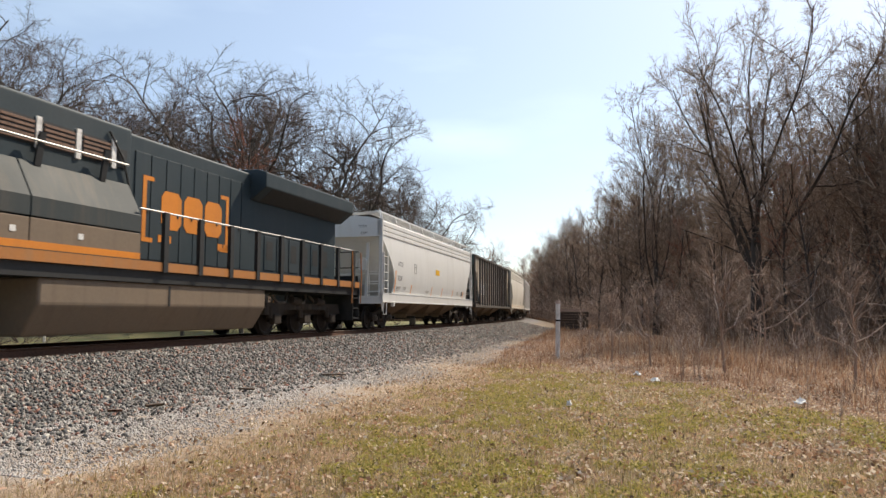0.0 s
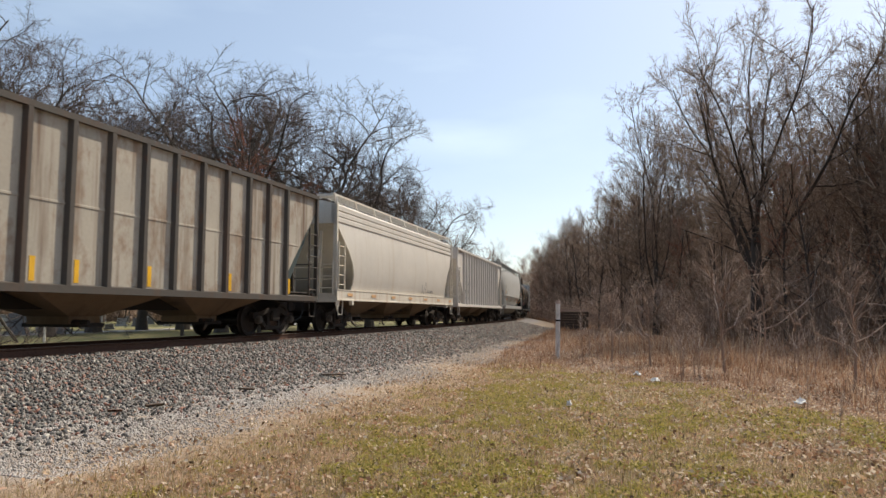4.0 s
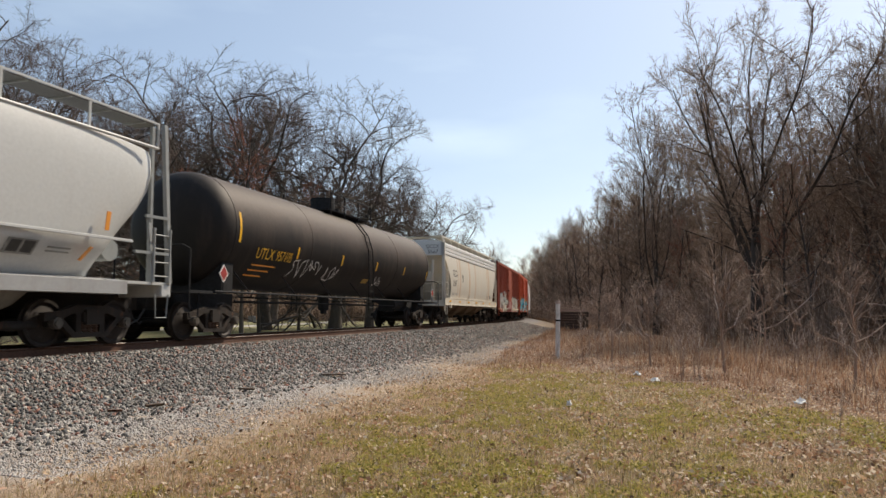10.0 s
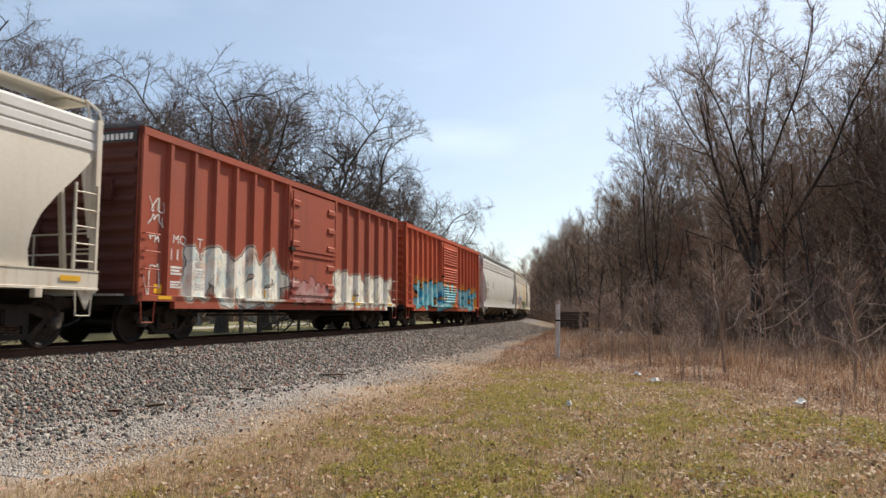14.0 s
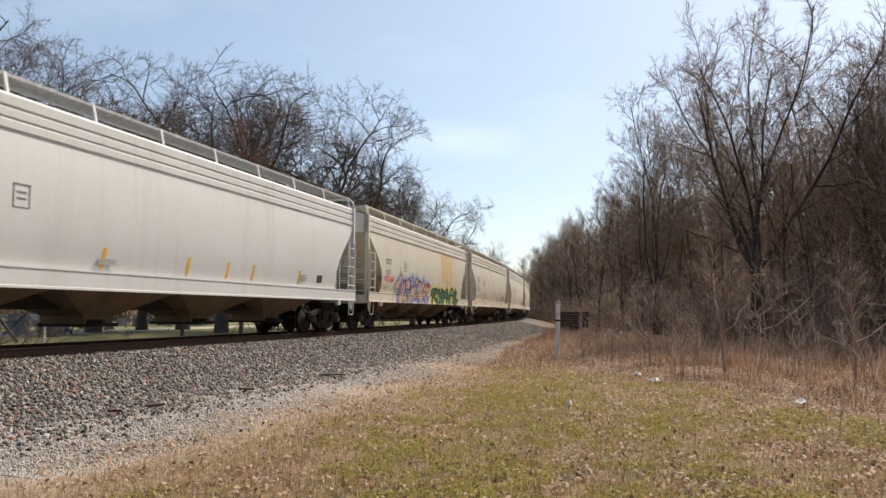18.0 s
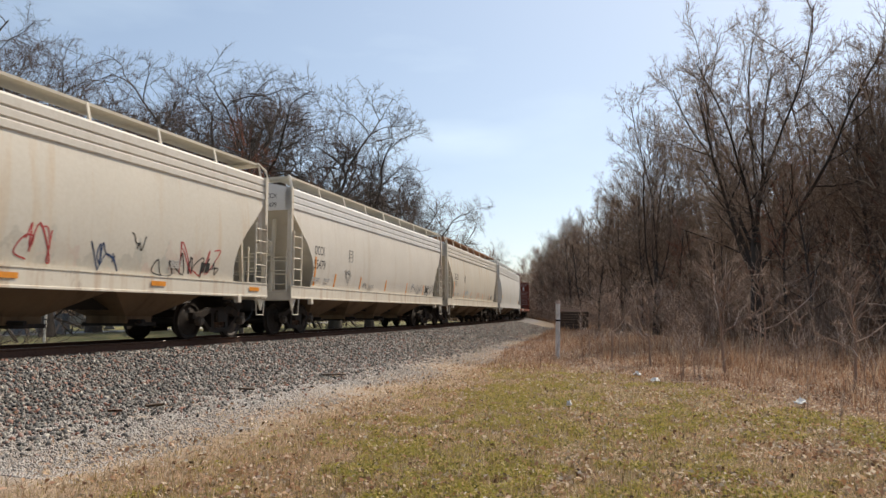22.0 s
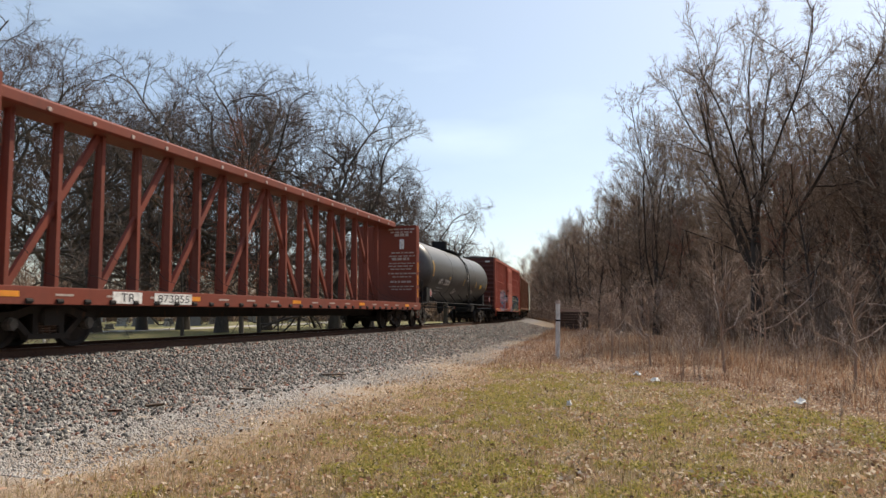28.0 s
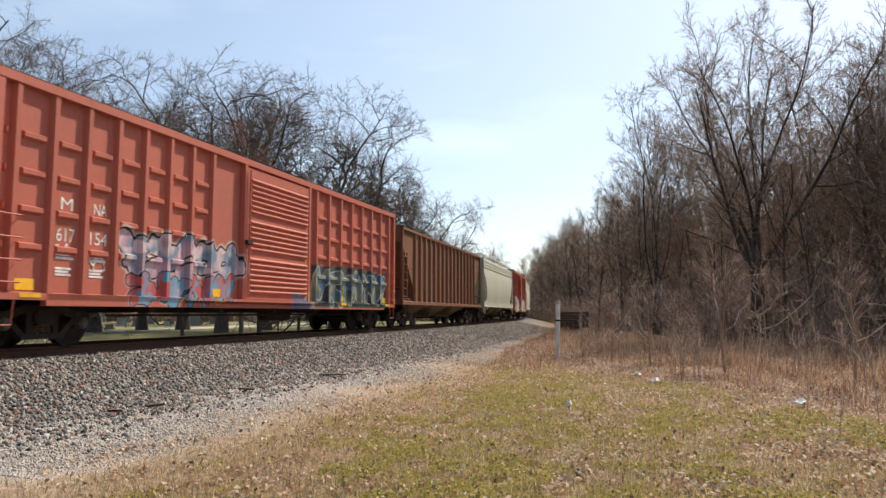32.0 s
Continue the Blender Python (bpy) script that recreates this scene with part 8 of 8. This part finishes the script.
def brush_place(rng, n):
    x, y = fan(rng, n, -13, 22, 9.0, 46, 1.2)
    depth = y - 15.2 + 1.45 * x
    v = green_at(x * 1.1, y * 1.1)
    keep = (depth > np.abs(rng.normal(0, 3.2, n)) - 1.0) & (q_all(x, y) > 7.4 + np.abs(rng.normal(0, 0.8, n))) & (v + rng.normal(0, 0.16, n) > 0.0)
    return x[keep], y[keep]


def brush_rise(x, y):
    """Low at the lawn, higher towards the wood."""
    return np.clip((y - 14.0 + 1.45 * x) / 9.0, 0.28, 1.15)


def verge_place(rng, n):
    s = rng.uniform(18, 90, n)
    q = np.interp(s, [18, 30, 50], [7.4, 6.2, 5.4]) + np.abs(rng.normal(0, 1.3, n))
    a = s / R
    x, y = CX + (R + q) * np.cos(a), (R + q) * np.sin(a)
    keep = y > 17
    return x[keep], y[keep]


RNG = np.random.default_rng(8)
blades("lawn_grass", RNG, 520000, 0.025, 0.075, 0.013, lawn_place(True, 0.13), "short green spring grass", M_GREEN, 0.8)
blades("lawn_thatch", RNG, 360000, 0.03, 0.11, 0.012, lawn_place(False), "dry straw-coloured thatch in the lawn", M_BLADES, 1.8)
blades("brush_grass", RNG, 46000, 0.10, 0.60, 0.010, brush_place, "dry brown grass", M_STRAW, 0.75, True, brush_rise)
blades("brush_thatch", RNG, 110000, 0.12, 0.50, 0.013, brush_place, "matted dry grass", M_STRAW, 1.6, True, brush_rise)
blades("pale_stalks", RNG, 9000, 0.25, 0.95, 0.009, brush_place, "pale dry stalks in the brush", M_STALK, 0.8, True, brush_rise)
blades("verge_grass", RNG, 16000, 0.06, 0.36, 0.012, verge_place, "dry grass along the gravel verge", M_STRAW, 1.3, True)


def far_verge(rng, n):
    s = rng.uniform(60, 175, n)
    q = np.interp(s, [60, 100, 170], [5.4, 4.6, 4.4]) + np.abs(rng.normal(0, 1.8, n))
    return CX + (R + q) * np.cos(s / R), (R + q) * np.sin(s / R)


blades("far_verge_grass", RNG, 12000, 0.15, 0.55, 0.03, far_verge, "dry grass beside the distant line", M_STRAW, 1.1, True)


def scatter_leaves(name, rng, count, place, label, lo=0.014, hi=0.034, mat=None, lift=0.045):
    x, y = place(rng, count)
    n = len(x)
    z = np.array([lie(a, b) for a, b in zip(x, y)]) + rng.uniform(0.008, lift, n)
    s = rng.uniform(lo, hi, n)
    u = rng.normal(0, 1, (n, 3))
    u[:, 2] *= 0.7
    u /= np.linalg.norm(u, axis=1, keepdims=True)
    w = np.cross(u, np.stack([rng.normal(0, 0.8, n), rng.normal(0, 0.8, n), np.ones(n)], -1))
    w /= np.linalg.norm(w, axis=1, keepdims=True)
    c = np.stack([x, y, z], -1)
    k = s[:, None]
    up = np.array([0, 0, 1.0]) * k * 0.35
    V = np.stack([c - u * k * 1.2, c - w * k * 0.7 + up, c + u * k * 1.2, c + w * k * 0.7 + up], 1).reshape(-1, 3)
    F = (np.array([[0, 1, 2], [0, 2, 3]])[None] + 4 * np.arange(n)[:, None, None]).reshape(-1)
    return tagged(new(name, raw_mesh(name, V, F, 3, mat or M_LEAF)), label, "leaves" if mat is None else "clover", kind="stuff")


def leaf_place(rng, n):
    x, y = fan(rng, n, -62, 26, 4.0, 30, 1.3)
    v = green_at(x * 1.9 + 9, y * 1.9)
    keep = (q_all(x, y) > 6.4) & (v + 0.09 * (y + 1.45 * x - 9) / 3 + rng.normal(0, 0.30, n) > 0.10)
    return x[keep], y[keep]


scatter_leaves("fallen_leaves", RNG, 150000, leaf_place, "curled brown fallen leaves", 0.010, 0.033)
scatter_leaves("lawn_clover", RNG, 520000, lawn_place(True, 0.13), "low clover and moss in the lawn", 0.008, 0.019, M_CLOVER, 0.05)
scatter_leaves("verge_leaves", RNG, 500, lambda rng, n: (lambda s, q: (CX + (R + q) * np.cos(s / R), (R + q) * np.sin(s / R)))(rng.uniform(6, 22, n), rng.uniform(3.6, 7, n)), "brown leaves blown against the ballast")

scatter_leaves("leaf_drift", RNG, 800, lambda rng, n: (lambda b, d: (d * np.sin(b), d * np.cos(b)))(np.radians(rng.normal(9.0, 2.4, n)), rng.normal(9.2, 0.5, n)), "drift of red-brown leaves at the lawn's edge")

# weeds and saplings that stand in the dry grass
for k in range(160):
    b, d = rnd.uniform(-11, 18), rnd.uniform(12, 32)
    x, y = spot(b, d)
    if y < 16.5 - 1.45 * x or q_of(x, y) < 8.5:
        continue
    plant("weed", weeds[k % 3], x, y, rnd.random() * 6.28, rnd.uniform(0.6, 1.7), "dead brown weed with thin stalks", "weed", "weeds in the dry grass")
for b, d, sc in ((10.2, 10.2, 0.75), (8.3, 12.0, 0.85), (12.6, 11.4, 0.9), (13.4, 10.6, 0.6), (1.9, 15.5, 0.7), (6.4, 13.3, 0.6)):
    x, y = spot(b, d)
    plant("weed", weeds[int(d) % 3], x, y, b, sc, "dead brown weed with thin stalks", "weed", "weeds in the dry grass")
for b, d, i, sc in ((2.9, 19.9, 0, 0.95), (-2.4, 21.5, 1, 0.72), (-5.3, 23.0, 0, 0.7), (11.3, 17.0, 1, 0.8), (5.6, 24.5, 1, 0.9)):
    x, y = spot(b, d)
    plant("sapling", saplings[i], x, y, b, sc, "thin bare sapling in the dry grass", "tree", "woodland trees")

M_POST = plain("white_painted_pipe", (0.62, 0.60, 0.57), 0.5, 0, 9, 0.2)
M_POSTTOP = plain("weathered_orange_cap", (0.42, 0.30, 0.24), 0.6)
M_GRANITE = plain("grey_granite", (0.20, 0.20, 0.205), 0.6, 0, 30, 0.35)
M_PALESTONE = plain("pale_marble", (0.42, 0.41, 0.39), 0.7, 0, 20, 0.2)
M_FILM = plain("white_plastic_film", (0.75, 0.75, 0.74), 0.4, 0, 6, 0.1)


def marker_post(x, y, h, r, label):
    z = lie(x, y)
    ob = thing("marker_post", Matrix.Translation((x, y, z)) @ pose(0, 0, 0, 0, 1.2, 0), label, "post")
    part("pole", Geo().rod([(0, 0, -0.2), (0, 0, h * 0.62), (0, 0, h * 0.64)], r, 12), M_POST, ob, smooth=True)
    part("band", Geo().rod([(0, 0, h * 0.64), (0, 0, h * 0.67)], r * 1.05, 12), M_BLACKBAR, ob)
    part("top_section", Geo().rod([(0, 0, h * 0.67), (0, 0, h * 0.94)], r * 1.02, 12), M_POST, ob, smooth=True)
    part("cap", Geo().rod([(0, 0, h * 0.94), (0, 0, h * 0.97), (0, 0, h)], r * 1.25, 12, r * 0.9), M_POSTTOP, ob, smooth=True)


x, y = spot(-9.45, 24.3)
marker_post(x, y, 1.95, 0.075, "white pipeline marker post in the dry grass")
x, y = spot(-47.7, 38.8)
marker_post(x, y, 1.85, 0.06, "white marker post across the track")


def rubbish(x, y, size, stretch, seed):
    """A crumpled scrap of white plastic."""
    rng = random.Random(seed)
    g, n = Geo(), 7
    rows = []
    for i in range(n):
        row = []
        for j in range(n):
            u, v = i / (n - 1) - 0.5, j / (n - 1) - 0.5
            row.append((u * size * stretch + rng.uniform(-0.02, 0.02), v * size + rng.uniform(-0.02, 0.02), 0.03 + rng.uniform(0.0, 0.10) * (1 - abs(u) - abs(v) + 0.3)))
        rows.append(row)
    g.loft(rows, caps=False, close=False)
    ob = new("plastic_scrap", mesh_of(g, "plastic_scrap", M_FILM, True))
    ob.matrix_basis = Matrix.Translation((x, y, lie(x, y) + 0.02)) @ Matrix.Rotation(seed, 4, "Z")
    ob.modifiers.new("sheet", "SOLIDIFY").thickness = 0.004
    tagged(ob, "crumpled white plastic scrap caught in the grass", "litter")


for b, d, sz, st, sd in ((7.9, 13.2, 0.13, 2.0, 1), (-2.1, 16.2, 0.17, 1.2, 2), (-3.4, 17.9, 0.18, 1.0, 3), (-8.6, 11.8, 0.07, 1.0, 4)):
    x, y = spot(b, d)
    rubbish(x, y, sz, st, sd)


def tie_stack():
    """Old sleepers and brush dumped beside the line."""
    x, y = spot(-8.3, 66)
    ob = thing("tie_pile", Matrix.Translation((x, y, lie(x, y))) @ Matrix.Rotation(-0.1, 4, "Z"), "dark pile of old railway ties beside the line", "timber pile")
    rng = random.Random(4)
    for row in range(7):
        for k in range(5):
            g = Geo().box(-1.3, 1.3, k * 0.27 - 0.65, k * 0.27 - 0.42, row * 0.23, row * 0.23 + 0.20)
            p = part("tie", g, M_TIE, ob)
            p.matrix_basis = pose(rng.uniform(-0.12, 0.12), 0, 0, 0, rng.uniform(-1.2, 1.2), rng.uniform(-3, 3))
    part("pale_tie", Geo().box(-1.35, 1.35, -0.7, -0.5, 1.66, 1.83), M_POSTTOP, ob).matrix_basis = pose(0.1, 0, 0, 0, 2, 4)


tie_stack()


def headstone(x, y, w, h, t, mat, kind):
    ob = thing("headstone", Matrix.Translation((x, y, lie(x, y))) @ Matrix.Rotation(rnd.uniform(-0.2, 0.2) + 0.8, 4, "Z"), "upright granite headstone on a low base" if mat is M_GRANITE else "pale stone headstone on a low base", "headstone", "headstones in the burial ground")
    part("base", Geo().box(-w / 2 - 0.12, w / 2 + 0.12, -t / 2 - 0.1, t / 2 + 0.1, -0.1, 0.18), mat, ob, bevel=0.02)
    if kind:
        o = [(-w / 2, 0.18), (w / 2, 0.18), (w / 2, h * 0.85), (w * 0.3, h * 0.97), (0, h), (-w * 0.3, h * 0.97), (-w / 2, h * 0.85)]
    else:
        o = [(-w / 2, 0.18), (w / 2, 0.18), (w / 2, h), (-w / 2, h)]
    part("slab", Geo().along_y(o, -t / 2, t / 2), mat, ob, bevel=0.02)


for b, d, w, h, m, kd in [(-49.3, 58, 1.3, 1.5, 0, 0), (-47.6, 66, 1.2, 1.6, 0, 0), (-46.6, 68, 1.1, 1.5, 0, 1), (-45.6, 84, 0.8, 1.3, 0, 0), (-48.4, 90, 1.0, 1.4, 1, 1), (-42.8, 90, 1.0, 0.9, 1, 0), (-43.6, 74, 0.7, 0.5, 0, 0), (-46.9, 58, 0.8, 0.45, 0, 0)]:
    x, y = spot(b, d)
    headstone(x, y, w, h, 0.25, M_PALESTONE if m else M_GRANITE, kd)
for k in range(80):
    b, d = rnd.uniform(-51, -26), rnd.uniform(68, 135)
    x, y = spot(b, d)
    q = q_of(x, y)
    if q > -36:
        continue
    headstone(x, y, rnd.uniform(0.5, 1.1), rnd.uniform(0.5, 1.3), rnd.uniform(0.18, 0.3), rnd.choice((M_GRANITE, M_GRANITE, M_PALESTONE)), rnd.random() < 0.4)


def ballast_litter():
    for s, q, ln, a, mat, nm, lb in [(14.6, 4.9, 0.55, 0.3, M_TIE, "wood_scrap", "dark splintered piece of wood on gravel"), (11.3, 4.75, 0.30, 0.1, M_TIE, "wood_scrap", "dark splintered piece of wood on gravel"), (8.9, 4.7, 0.28, 1.2, M_LEAF, "bark_scrap", "curled brown scrap of bark"), (8.2, 4.6, 0.2, 0.5, M_RAIL, "rusty_scrap", "rusty scrap of metal on the ballast")]:
        p = on_track(s, q)
        g = Geo().loft([[(u * ln, v * ln * 0.16, 0.02 + abs(v) * 0.05 + t) for v, t in ((-1, 0), (0, 0.015), (1, 0), (0, 0.05))] for u in (-0.5, -0.2, 0.15, 0.5)])
        ob = new(nm, mesh_of(g, nm, mat))
        ob.matrix_basis = Matrix.Translation((p.x, p.y, lie(p.x, p.y) + 0.01)) @ Matrix.Rotation(a, 4, "Z")
        tagged(ob, lb, "scrap")


ballast_litter()


# ---- movement ----
def motions():
    steps = [i * 1.0 for i in range(33)]
    for ob, u in CARS:
        rows = []
        for t in steps:
            s = u - travelled(t)
            rows.append((t, Matrix.Translation(on_track(s, 0, RZ)) @ Matrix.Rotation(s / R, 4, "Z")))
        walk(ob, rows)
    spin, t = [], 0.0
    while t < 31.99:
        spin.append((t, Matrix.Rotation(travelled(t) / 0.457, 4, "X")))
        t += 1 / 30
    spin.append((32.0, Matrix.Rotation(travelled(32.0) / 0.457, 4, "X")))
    lead = WHEELS[0]
    walk(lead, spin)
    for w in WHEELS[1:]:
        w.rotation_mode = "QUATERNION"
        w.animation_data_create()
        w.animation_data.action = lead.animation_data.action
        w.animation_data.action_slot = lead.animation_data.action_slot


motions()
